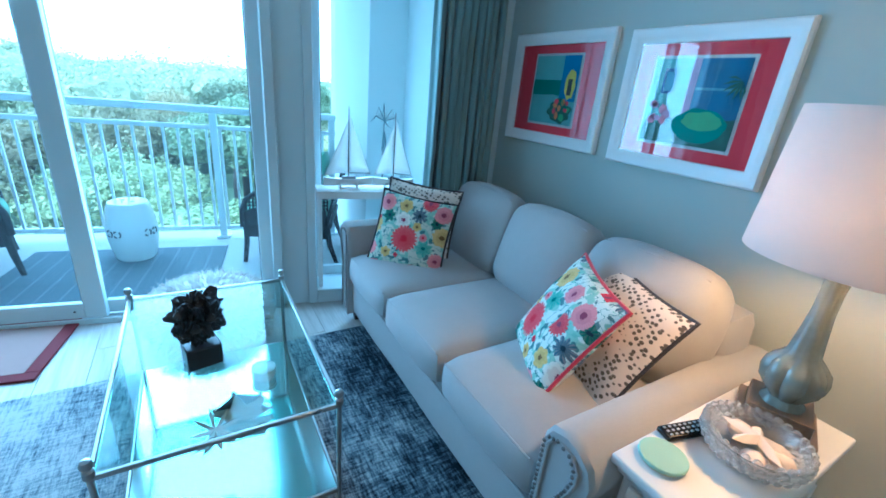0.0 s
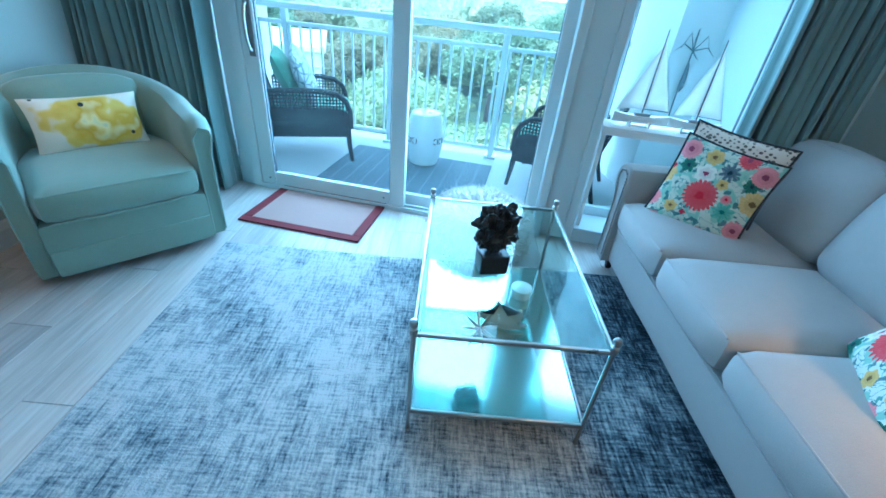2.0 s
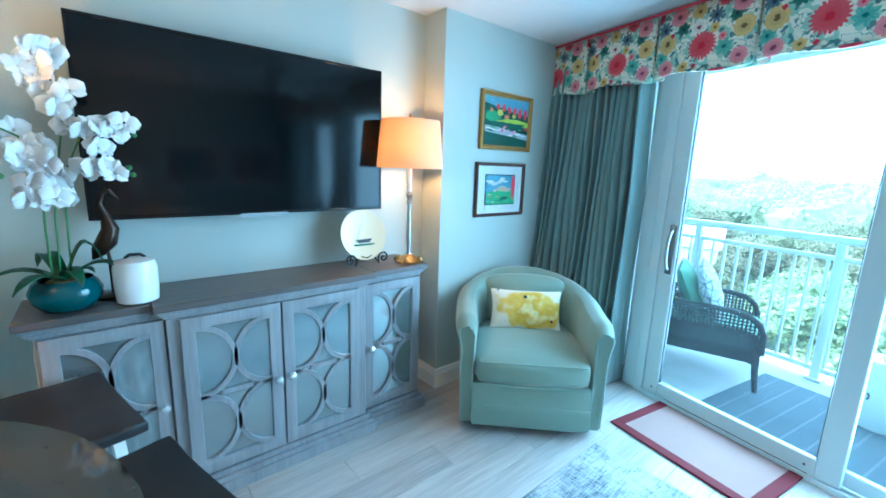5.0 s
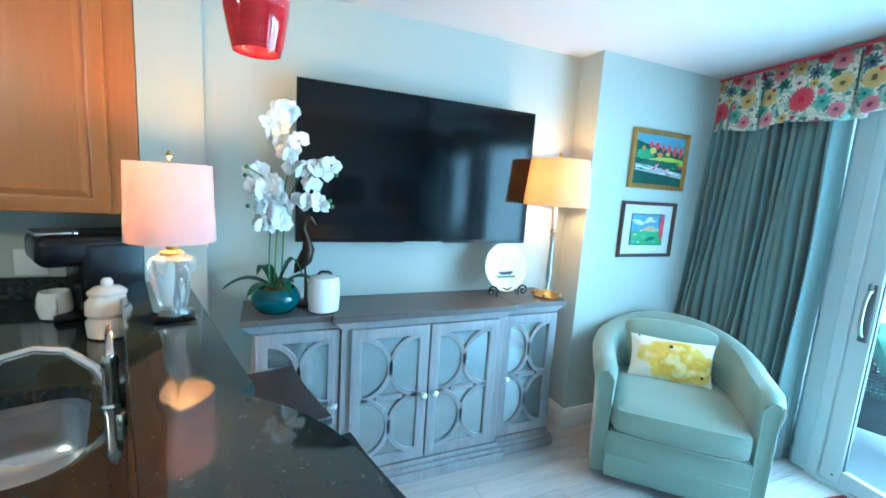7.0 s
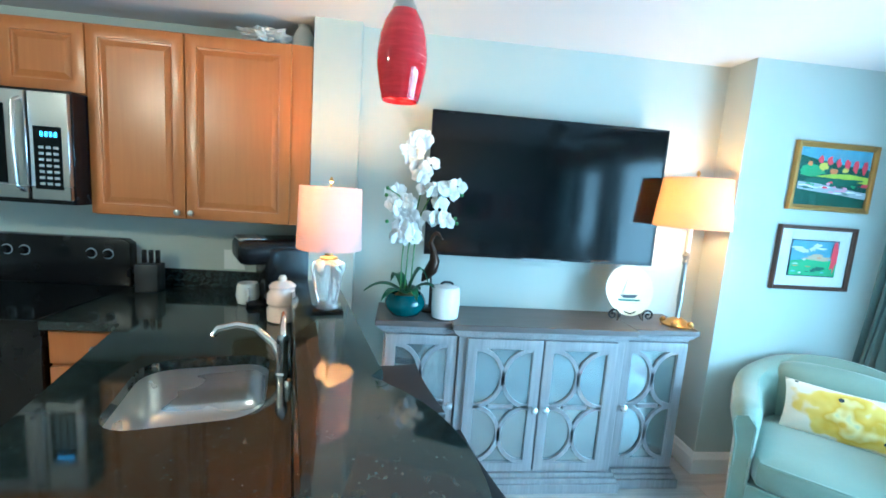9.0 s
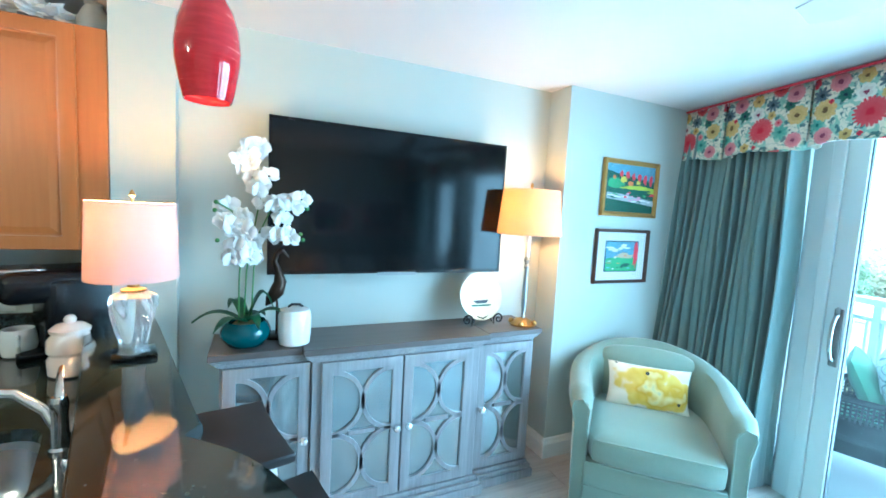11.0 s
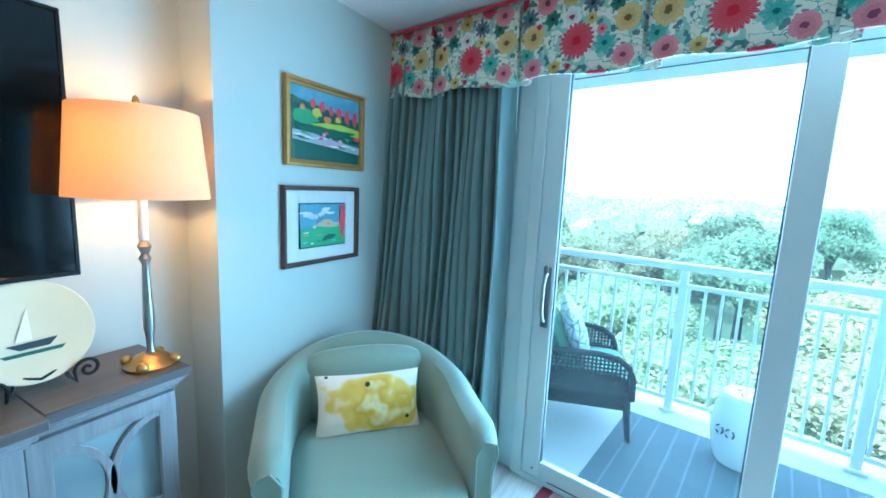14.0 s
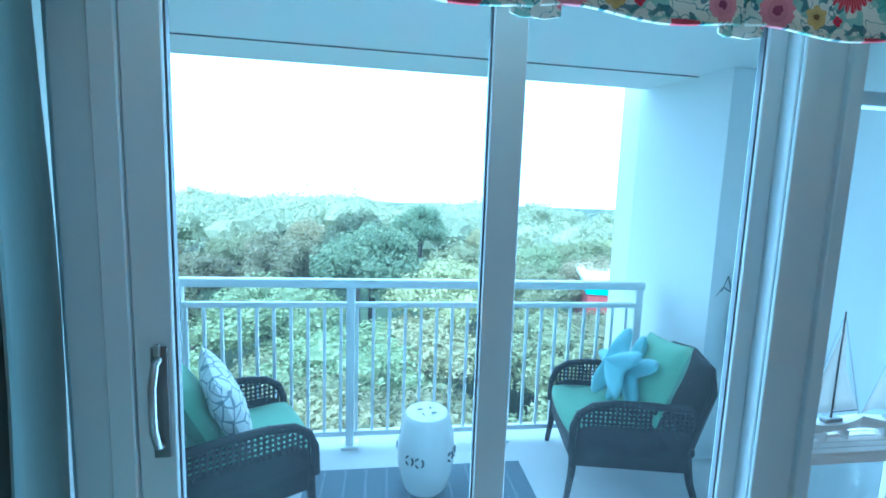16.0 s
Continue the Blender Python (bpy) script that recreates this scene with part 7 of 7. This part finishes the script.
def wicker_chair(m, label):
    c = thing("wicker_chair", m, label, "wicker chair", "balcony chairs")
    # local: faces -x, seat between y -0.31 and 0.31, front at x 0
    part("seat_frame", box(0.0, -0.30, 0.30, 0.66, 0.30, 0.35, 0.012, 2), WICKER, c)
    part("apron", box(0.002, -0.28, 0.22, 0.025, 0.28, 0.30, 0.006, 1), WICKER, c)
    for s in (-1, 1):
        y = s * 0.305
        top = [(0.0, 0.44), (0.03, 0.515), (0.10, 0.565), (0.22, 0.585), (0.40, 0.585), (0.62, 0.575)]
        part("arm_rail", tube([(-0.005, y, 0.30)] + [(x, y, z) for x, z in top], 0.021, 10), WICKER, c)
        bm = bmesh.new()
        lo = [bm.verts.new((x, y - 0.008, 0.22)) for x, z in top]
        hi = [bm.verts.new((x, y - 0.008, min(z - 0.085, 0.455))) for x, z in top]
        for i in range(len(top) - 1):
            bm.faces.new((lo[i], lo[i + 1], hi[i + 1], hi[i]))
        p = part("side_panel", bm, WICKER, c)
        so = p.modifiers.new("thickness", "SOLIDIFY")
        so.thickness = 0.014
        lat = bmesh.new()
        for k in range(25):
            x = 0.03 + k * 0.025
            zt = np.interp(x, [q[0] for q in top], [q[1] for q in top])
            box(x - 0.006, y - 0.006, 0.445 if x > 0.06 else 0.40, x + 0.006, y + 0.006, zt, bm=lat)
        for z in (0.47, 0.495, 0.52, 0.545):
            box(0.04 if z < 0.5 else 0.09, y - 0.005, z - 0.005, 0.63, y + 0.005, z + 0.005, bm=lat)
        part("lattice", lat, WICKER, c, "open woven lattice band", smooth=False)
        for x, fx in ((0.02, -0.03), (0.62, 0.08)):
            part("leg", tube([(x, s * 0.285, 0.32), (x + fx * 0.3, s * 0.29, 0.16), (x + fx, s * 0.295, 0.0)], [0.026, 0.021, 0.016], 8), WICKER, c)
    bk = pose(0.62, 0, 0.33, 0, 16, 0)
    part("back_panel", prism([(-0.30, 0), (0.30, 0), (0.30, 0.36), (0.22, 0.46), (0.0, 0.50), (-0.22, 0.46), (-0.30, 0.36)], -0.012, 0.012, 0.004, 1), WICKER, c, m=bk @ Matrix(((0, 0, 1, 0), (1, 0, 0, 0), (0, 1, 0, 0), (0, 0, 0, 1))))
    part("back_rim", tube([bk @ Vector((0, y, z)) for y, z in ((-0.30, 0), (-0.30, 0.36), (-0.22, 0.46), (0, 0.50), (0.22, 0.46), (0.30, 0.36), (0.30, 0))], 0.018, 8), WICKER, c)
    part("seat_cushion", soft_block(-0.01, -0.275, 0.35, 0.60, 0.275, 0.435, 0.035, 0.02, 7, 2), GREENCLOTH, c, "green seat cushion")
    return c


CHAIR_A, CHAIR_B = pose(1.73, 1.11, -0.03, 0, 0, -11.5), pose(0.175, 1.005, -0.03, 0, 0, 207)
wicker_chair(WIN @ CHAIR_A, "dark woven wicker armchair with green cushion on the balcony")
copy_thing(bpy.data.objects["wicker_chair"], WIN @ CHAIR_B)


def loose_pillow(name, m, w, h, t, mat_, label):
    p = thing(name, m, label, "pillow", "balcony pillows")
    part("cover", pillow(w, h, t, 16, seed=w), mat_, p)
    return p


def coral_print(name):
    m, n, l, b = nodes_of(name)
    v = coords(n, l)
    vo = n.new("ShaderNodeTexVoronoi")
    vo.feature = "DISTANCE_TO_EDGE"
    vo.inputs["Scale"].default_value = 15
    l.new(v, vo.inputs["Vector"])
    l.new(ramp(n, l, vo.outputs["Distance"], [(0.03, (0.25, 0.30, 0.34)), (0.07, (0.74, 0.75, 0.74))]), b.inputs["Base Color"])
    b.inputs["Roughness"].default_value = 0.9
    return m


loose_pillow("throw_pillow", WIN @ CHAIR_A @ pose(0.50, -0.07, 0.665, 0, -66, 0) @ pose(0, 0, 0, 0, 0, 8), 0.48, 0.48, 0.16, GREENCLOTH, "green throw pillow on the wicker chair")
loose_pillow("throw_pillow", WIN @ CHAIR_B @ pose(0.49, -0.02, 0.64, 0, -66, 0) @ pose(0, 0, 0, 0, 0, 4), 0.42, 0.44, 0.15, GREENCLOTH, "green throw pillow leaning on the wicker chair back")
loose_pillow("throw_pillow", WIN @ CHAIR_B @ pose(0.35, 0.04, 0.655, 0, -70, 0) @ pose(0, 0, 0, 0, 0, 8), 0.43, 0.43, 0.15, coral_print("coral_print_cotton"), "white throw pillow with grey coral print")
AQUA = fabric("aqua_plush", (0.40, 0.64, 0.68), 300, 0.06)
bm = star_mesh(0.33, 0.13, 5, 0.40, 0, 2)
bmesh.ops.mirror(bm, geom=bm.verts[:] + bm.edges[:] + bm.faces[:], axis="Z", merge_dist=0.02)
bmesh.ops.recalc_face_normals(bm, faces=bm.faces[:])
small("star_pillow", bm, AQUA, WIN @ CHAIR_A @ pose(0.34, -0.03, 0.68, 0, -64, 0) @ pose(0, 0, 0, 0, 0, 20), "aqua plush starfish-shaped pillow on the wicker chair", "pillow", "balcony pillows")

plump = bpy.data.objects["star_pillow"].modifiers.new("plump", "SUBSURF")
plump.levels = plump.render_levels = 2

gs = thing("garden_stool", WIN @ pose(0.885, 1.02, -0.03), "white glazed ceramic garden stool with pierced medallions", "garden stool")
part("drum", lathe([(0.115, 0), (0.125, 0.008), (0.135, 0.03), (0.158, 0.14), (0.165, 0.225), (0.158, 0.31), (0.135, 0.42), (0.125, 0.44), (0.118, 0.446), (0.02, 0.448)], 48), PORCELAIN, gs)
for a in (-118, -30, 62, 152):
    for k in (-1, 1):
        ring = [(0.167 * math.cos(radians(a) + k * 0.18 + 0.14 * math.cos(q)), 0.167 * math.sin(radians(a) + k * 0.18 + 0.14 * math.cos(q)), 0.235 + 0.026 * math.sin(q)) for q in (2 * math.pi * i / 14 for i in range(14))]
        for i0 in range(0, 14, 4):
            part("pierced_slot", tube([ring[(i0 + j) % 14] for j in range(3)], 0.0055, 6), SEAL, gs, "dark pierced slot")
for k in range(4):
    a = radians(45 + 90 * k)
    part("top_slot", tube([(0.035 * math.cos(a), 0.035 * math.sin(a), 0.448), (0.055 * math.cos(a + 0.4), 0.055 * math.sin(a + 0.4), 0.448)], 0.004, 6), SEAL, gs)


def outdoor_weave(name):
    m, n, l, b = nodes_of(name)
    v = coords(n, l)
    sp = n.new("ShaderNodeSeparateXYZ")
    l.new(v, sp.inputs[0])
    st_ = calc(n, l, "ABSOLUTE", calc(n, l, "SINE", calc(n, l, "MULTIPLY", sp.outputs[0], 26.0)))
    f = noise_tex(n, l, v, 120, 2)
    base = mix(n, l, f, (0.10, 0.13, 0.165), (0.18, 0.22, 0.255))
    base = mix(n, l, calc(n, l, "MULTIPLY", calc(n, l, "GREATER_THAN", st_, 0.985), 0.5), base, (0.30, 0.33, 0.36))
    base = mix(n, l, calc(n, l, "MULTIPLY", noise_tex(n, l, v, 2, 3), 0.5), base, (0.10, 0.12, 0.14))
    l.new(base, b.inputs["Base Color"])
    b.inputs["Roughness"].default_value = 0.9
    bump(n, l, b, f, 0.5, 0.003)
    return m


tagged(part("outdoor_rug", box(0.20, 0.20, -0.0295, 1.50, 1.18, -0.021, 0.002, 1), outdoor_weave("slate_outdoor_weave"), None, m=WIN), "slate grey woven outdoor rug on the balcony floor", "rug")

PATINA = plain("grey_patina", (0.16, 0.22, 0.25), 0.5, 0.3, 12, 80, 0.2)
# metal palm on the balcony side wall
pm = thing("wall_sculpture", WIN @ pose(2.80, 1.097, -0.20, 0, 0, 90), "small grey metal palm sculpture on the balcony wall", "wall sculpture")
part("stalk", tube([(-0.01, 0, 0.80), (-0.015, 0.01, 1.05), (-0.012, 0, 1.30)], 0.005, 8), PATINA, pm)
for k, (dy, dz) in enumerate(((-0.14, 0.02), (-0.10, 0.09), (0.13, 0.03), (0.09, 0.10), (0.02, 0.13), (-0.05, -0.05))):
    part("frond", tube([(-0.012, 0, 1.30), (-0.03, dy * 0.6, 1.31 + dz), (-0.03, dy, 1.27 + dz * 0.4)], [0.005, 0.004, 0.0015], 6), PATINA, pm)
part("pod", lathe([(0.004, 1.02), (0.022, 1.06), (0.018, 1.14), (0.004, 1.22)], 12), PATINA, pm, m=pose(-0.03, 0, 0))

# ---- outside ----
GROUND = plain("undergrowth", (0.05, 0.07, 0.03), 0.95, 0, 0.2, 2.0, 0.4, 0.6, 0.1)
bm = bmesh.new()
bm.faces.new([bm.verts.new(p) for p in ((-2500, -600, -9.5), (2500, -600, -9.5), (2500, 2500, -9.5), (-2500, 2500, -9.5))])
structure("ground", bm, GROUND, "wooded ground far below the balcony", "ground")


def foliage(name, dark, light):
    m, n, l, b = nodes_of(name)
    ge = n.new("ShaderNodeNewGeometry")
    oi = n.new("ShaderNodeObjectInfo")
    base = ramp(n, l, ge.outputs["Random Per Island"], [(0.0, dark), (0.55, mix_c(dark, light, 0.55)), (1.0, light)])
    hs = n.new("ShaderNodeHueSaturation")
    l.new(calc(n, l, "MULTIPLY_ADD", oi.outputs["Random"], 0.07), hs.inputs["Hue"])
    hs.inputs["Hue"].links[0].from_node.inputs[2].default_value = 0.455
    l.new(calc(n, l, "MULTIPLY_ADD", oi.outputs["Random"], 0.5), hs.inputs["Value"])
    hs.inputs["Value"].links[0].from_node.inputs[2].default_value = 0.75
    l.new(base, hs.inputs["Color"])
    l.new(hs.outputs[0], b.inputs["Base Color"])
    b.inputs["Roughness"].default_value = 0.6
    tl, mx = n.new("ShaderNodeBsdfTranslucent"), n.new("ShaderNodeMixShader")
    l.new(hs.outputs[0], tl.inputs["Color"])
    mx.inputs[0].default_value = 0.4
    l.new(b.outputs[0], mx.inputs[1])
    l.new(tl.outputs[0], mx.inputs[2])
    l.new(mx.outputs[0], n["Material Output"].inputs["Surface"])
    return m


LEAF_A = foliage("oak_leaves", (0.17, 0.195, 0.09), (0.38, 0.38, 0.19))
LEAF_B = foliage("yellowing_leaves", (0.25, 0.245, 0.11), (0.50, 0.46, 0.24))
LEAF_C = foliage("dark_pine_leaves", (0.12, 0.17, 0.09), (0.28, 0.33, 0.18))
BARK = plain("grey_bark", (0.10, 0.085, 0.07), 0.9, 0, 3, 25, 0.3, 0.8, 0.02)


core_bm = bmesh.new()
bmesh.ops.create_icosphere(core_bm, subdivisions=2, radius=1)
CORE = ([v.co.copy() for v in core_bm.verts], [[v.index for v in f.verts] for f in core_bm.faces])
core_bm.free()


def leaf_cloud(rng, centre, rad, count, size, squash=0.7, heart=0.60, turn=0.9):
    """Leaves through the outer part of an uneven round clump, over a small dense heart."""
    vs, fs = [], []
    ph = rng.uniform(0, 9)
    for _ in range(count):
        d = Vector((rng.gauss(0, 1), rng.gauss(0, 1), rng.gauss(0.3, 1))).normalized()
        k = rad * (0.52 + 0.52 * rng.random() ** 0.7 + 0.42 * noise.noise(d * 2.6 + Vector((ph, 0, 0))))
        p = centre + Vector((d.x * k, d.y * k, d.z * k * squash))
        n_ = (d + turn * Vector((rng.uniform(-1, 1), rng.uniform(-1, 1), rng.uniform(-0.6, 1)))).normalized()
        a = n_.orthogonal().normalized()
        a = (Matrix.Rotation(rng.uniform(0, 6.28), 3, n_) @ a) * size * rng.uniform(0.55, 1.4)
        b = n_.cross(a) * 0.6
        i = len(vs)
        vs += [p - a * 0.6 - b, p + a, p - a * 0.6 + b]
        fs.append((i, i + 1, i + 2))
    o = len(vs)
    for cv in CORE[0]:
        k = rad * (heart + 0.30 * noise.noise(cv * 2.6 + Vector((ph, 0, 0))) + 0.12 * noise.noise(cv * 6 + Vector((0, ph, 0))))
        vs.append(centre + Vector((cv.x * k, cv.y * k, cv.z * k * squash)))
    fs += [tuple(q + o for q in f) for f in CORE[1]]
    return vs, fs


def make_tree(name, seed, h, rad, leaf, clumps, per, size, label, squash=0.75):
    rng = random.Random(seed)
    t = thing(name, pose(0, 0, -60), label, "tree", "trees beyond the balcony")
    top = h - rad * 0.8
    part("trunk", tube([(0, 0, 0), (0.1, 0.05, top * 0.35), (-0.15, 0.1, top * 0.7), (0.05, 0, top)], [0.32, 0.24, 0.17, 0.08], 8), BARK, t)
    vs, fs = [], []
    for k in range(clumps):
        a = 2 * math.pi * k / clumps * 2.4 + rng.uniform(-0.4, 0.4)
        r = rad * math.sqrt(rng.random()) * 0.85
        c = Vector((r * math.cos(a), r * math.sin(a), h - rad * 0.55 - (r / rad) ** 2 * rad * 0.75 + rng.uniform(-0.6, 0.35)))
        if k % 3 == 0:
            part("limb", tube([(0, 0, top * rng.uniform(0.5, 0.8)), (c.x * 0.5, c.y * 0.5, (c.z + top) / 2 - 0.4), tuple(c)], [0.12, 0.08, 0.03], 6), BARK, t)
        v2, f2 = leaf_cloud(rng, c, rad * rng.uniform(0.26, 0.42), per, size, squash)
        o = len(vs)
        vs += v2
        fs += [tuple(i + o for i in f) for f in f2]
    me = bpy.data.meshes.new("crown")
    me.from_pydata([tuple(v) for v in vs], [], fs)
    me.materials.append(leaf)
    ob = new("crown", me)
    ob.parent = t
    return t


kinds = [make_tree("tree", 1, 9.6, 3.4, LEAF_A, 26, 760, 0.10, "broad green oak crown seen from above"),
         make_tree("tree", 2, 9.0, 3.0, LEAF_B, 24, 760, 0.10, "rounded tree with yellowing autumn leaves"),
         make_tree("tree", 3, 10.6, 3.0, LEAF_C, 22, 760, 0.105, "tall dark green tree above the canopy", 0.95)]
rng = random.Random(21)
spots_ = []
for ring, (dist, n, spread) in enumerate(((13.0, 9, 15), (18.5, 11, 22), (25, 13, 32), (34, 14, 44), (46, 15, 60))):
    for i in range(n):
        spots_.append((-spread + 2 * spread * (i + rng.uniform(0.2, 0.8)) / n + 2.0, dist + rng.uniform(-2.2, 2.2), ring))
used = set()
for x, y, ring in spots_:
    k = rng.choices((0, 1, 2), (5, 4, 1.6 if ring > 1 else 0.6))[0]
    lift = (-1.4, -1.0, -0.2, 0.5, 1.3)[ring] + rng.uniform(-0.5, 0.5) * (1 + 0.35 * ring)
    lift -= max(0.0, math.degrees(math.atan2(x, y)) - 14) * 0.008 * ring
    sc_ = rng.uniform(0.85, 1.2)
    zz = -9.5 + max(-1.5, lift)
    m = pose(x, y, zz if zz < -9.5 else -9.5, 0, 0, rng.uniform(0, 360))
    tall = (9.5 + lift - 1.0 + (1.6 if k == 2 and ring > 1 else 0)) / (9.6, 9.0, 10.6)[k]
    if k not in used:
        used.add(k)
        kinds[k].matrix_basis = m
        kinds[k].scale = (sc_, sc_, tall)
    else:
        c = copy_thing(kinds[k], m)
        c.scale = (sc_, sc_, tall)

# the far woods: one mesh of leaf clumps to the horizon
vs, fs = [], []
rng = random.Random(33)
for k in range(520):
    d = 54 + 260 * rng.random() ** 1.6
    a = rng.uniform(-66, 62)
    r = rng.uniform(2.6, 5.2) * (1 + d / 260)
    fall = max(0.0, min(0.9, (a - 18) * 0.06))
    top = 0.2 + 2.6 * (d - 54) / 260 + rng.choice((-3.4, -2.0, -0.9, 0.0, 0.6)) + rng.uniform(-0.5, 0.5) + 2.4 * noise.noise(Vector((a / 7.0, d / 60.0, 0))) * (1 + d / 120) - d * math.tan(radians(fall))
    v2, f2 = leaf_cloud(rng, Vector((d * math.sin(radians(a)), d * math.cos(radians(a)), top - r * 0.7)), r, 620, 0.17 * (1 + d / 110), 0.75, 0.64, 0.7)
    o = len(vs)
    vs += v2
    fs += [tuple(i + o for i in f) for f in f2]
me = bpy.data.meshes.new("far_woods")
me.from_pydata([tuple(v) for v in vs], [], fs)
# leaf colour is paled to stand in for haze over the distance
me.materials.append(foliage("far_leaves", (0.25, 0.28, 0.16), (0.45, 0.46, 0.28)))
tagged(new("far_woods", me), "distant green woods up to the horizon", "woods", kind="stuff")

# low buildings among the trees
ROOFW = plain("white_metal_roof", (0.68, 0.70, 0.70), 0.5, 0, 0.6, 12, 0.08)
TEAL = plain("teal_siding", (0.10, 0.42, 0.45), 0.6, 0, 0.6, 10, 0.08)
BRICKW = plain("brick_red_siding", (0.34, 0.07, 0.06), 0.8, 0, 0.6, 10, 0.15)


def low_house(m, w, d, h, wall, band, label):
    b = thing("low_building", m, label, "building", "buildings among the trees")
    part("wall", box(-w / 2, -d / 2, 0, w / 2, d / 2, h), wall, b, smooth=False)
    part("band", box(-w / 2 - 0.1, -d / 2 - 0.1, h, w / 2 + 0.1, d / 2 + 0.1, h + 0.7, 0.03, 1), band, b)
    part("roof", box(-w / 2 - 0.3, -d / 2 - 0.3, h + 0.7, w / 2 + 0.3, d / 2 + 0.3, h + 1.0, 0.05, 1), ROOFW, b)
    for k in range(4):
        x = -w / 2 + w * (k + 0.5) / 4
        wd = part("window", box(x - 0.6, -d / 2 - 0.06, h * 0.45, x + 0.6, -d / 2, h * 0.8), TRIM, b)
        part("pane", box(x - 0.5, -d / 2 - 0.09, h * 0.48, x + 0.5, -d / 2 - 0.06, h * 0.77), BLACKGLASS, wd, smooth=False)
    return b


low_house(pose(20.2, 22, -9.5, 0, 0, -30), 9, 6, 6.2, BRICKW, TEAL, "low building with teal band and white roof among trees")
low_house(pose(-10.5, 25.5, -9.5, 0, 0, 15), 7, 7, 6.9, ROOFW, ROOFW, "low building with white metal roof among trees")

# ---- plank floor ----
PW, PL = 0.182, 1.22
floor_ob = thing("floor", pose(0, 0, 0), "whitewashed wood plank floor", "floor", kind="structure")
shared = {}
rest = bmesh.new()
rng = random.Random(8)
x = -2.27
row = 0
while x < XR:
    x1 = min(x + PW, XR + 0.02)
    y = -3.1 + (row * 0.437) % PL - PL
    while True:
        ya, yb0, yb1 = y, min(y + PL, wall_y(x) + 0.02), min(y + PL, wall_y(x1) + 0.02)
        if ya >= wall_y(x) - 0.02:
            break
        full = yb0 == y + PL and yb1 == y + PL and x1 == x + PW
        g = 0.0012
        if ya + PL < 0.2 or x > 1.6:
            prism([(x + g, ya + g), (x1 - g, ya + g), (x1 - g, yb1 - g), (x + g, yb0 - g)], -0.012, 0.0, bm=rest)
        elif full:
            if "plank" not in shared:
                shared["plank"] = part("plank", prism([(g, g), (PW - g, g), (PW - g, PL - g), (g, PL - g)], -0.012, 0.0, 0.001, 1), FLOOR, floor_ob, m=pose(x, ya, 0))
            else:
                again(shared["plank"], pose(x, ya, 0), floor_ob)
        else:
            part("plank", prism([(g, g), (x1 - x - g, g), (x1 - x - g, yb1 - ya - g), (g, yb0 - ya - g)], -0.012, 0.0), FLOOR, floor_ob, m=pose(x, ya, 0))
        y += PL
    x += PW
    row += 1
tagged(part("far_planks", rest, FLOOR, floor_ob, smooth=False), kind="stuff")

# ---- ceiling fan ----
fan = thing("ceiling_fan", pose(0.36, 2.10, 0), "white five-blade ceiling fan, at rest", "ceiling fan")
part("canopy", lathe([(0.075, ZC - 0.001), (0.07, ZC - 0.03), (0.05, ZC - 0.045)], 28), TRIM, fan)
part("motor", lathe([(0.05, ZC - 0.045), (0.10, ZC - 0.07), (0.11, ZC - 0.15), (0.10, ZC - 0.20), (0.06, ZC - 0.235), (0.05, ZC - 0.27), (0.01, ZC - 0.275)], 32), TRIM, fan)
blade = None
for k in range(5):
    m = pose(0, 0, 2.205, 0, 0, 118 + 72 * k) @ pose(0, 0, 0, 9, 0, 0)
    if blade is None:
        blade = part("blade", prism([(0.17, -0.045), (0.60, -0.068), (0.64, -0.05), (0.645, 0.05), (0.60, 0.068), (0.17, 0.045)], -0.003, 0.004, 0.002, 1), TRIM, fan, m=m)
        iron = part("bracket", box(0.06, -0.02, -0.004, 0.22, 0.02, 0.008, 0.003, 1), NICKEL, fan, m=pose(0, 0, 2.213, 0, 0, 118))
    else:
        again(blade, m, fan)
        again(iron, pose(0, 0, 2.213, 0, 0, 118 + 72 * k), fan)
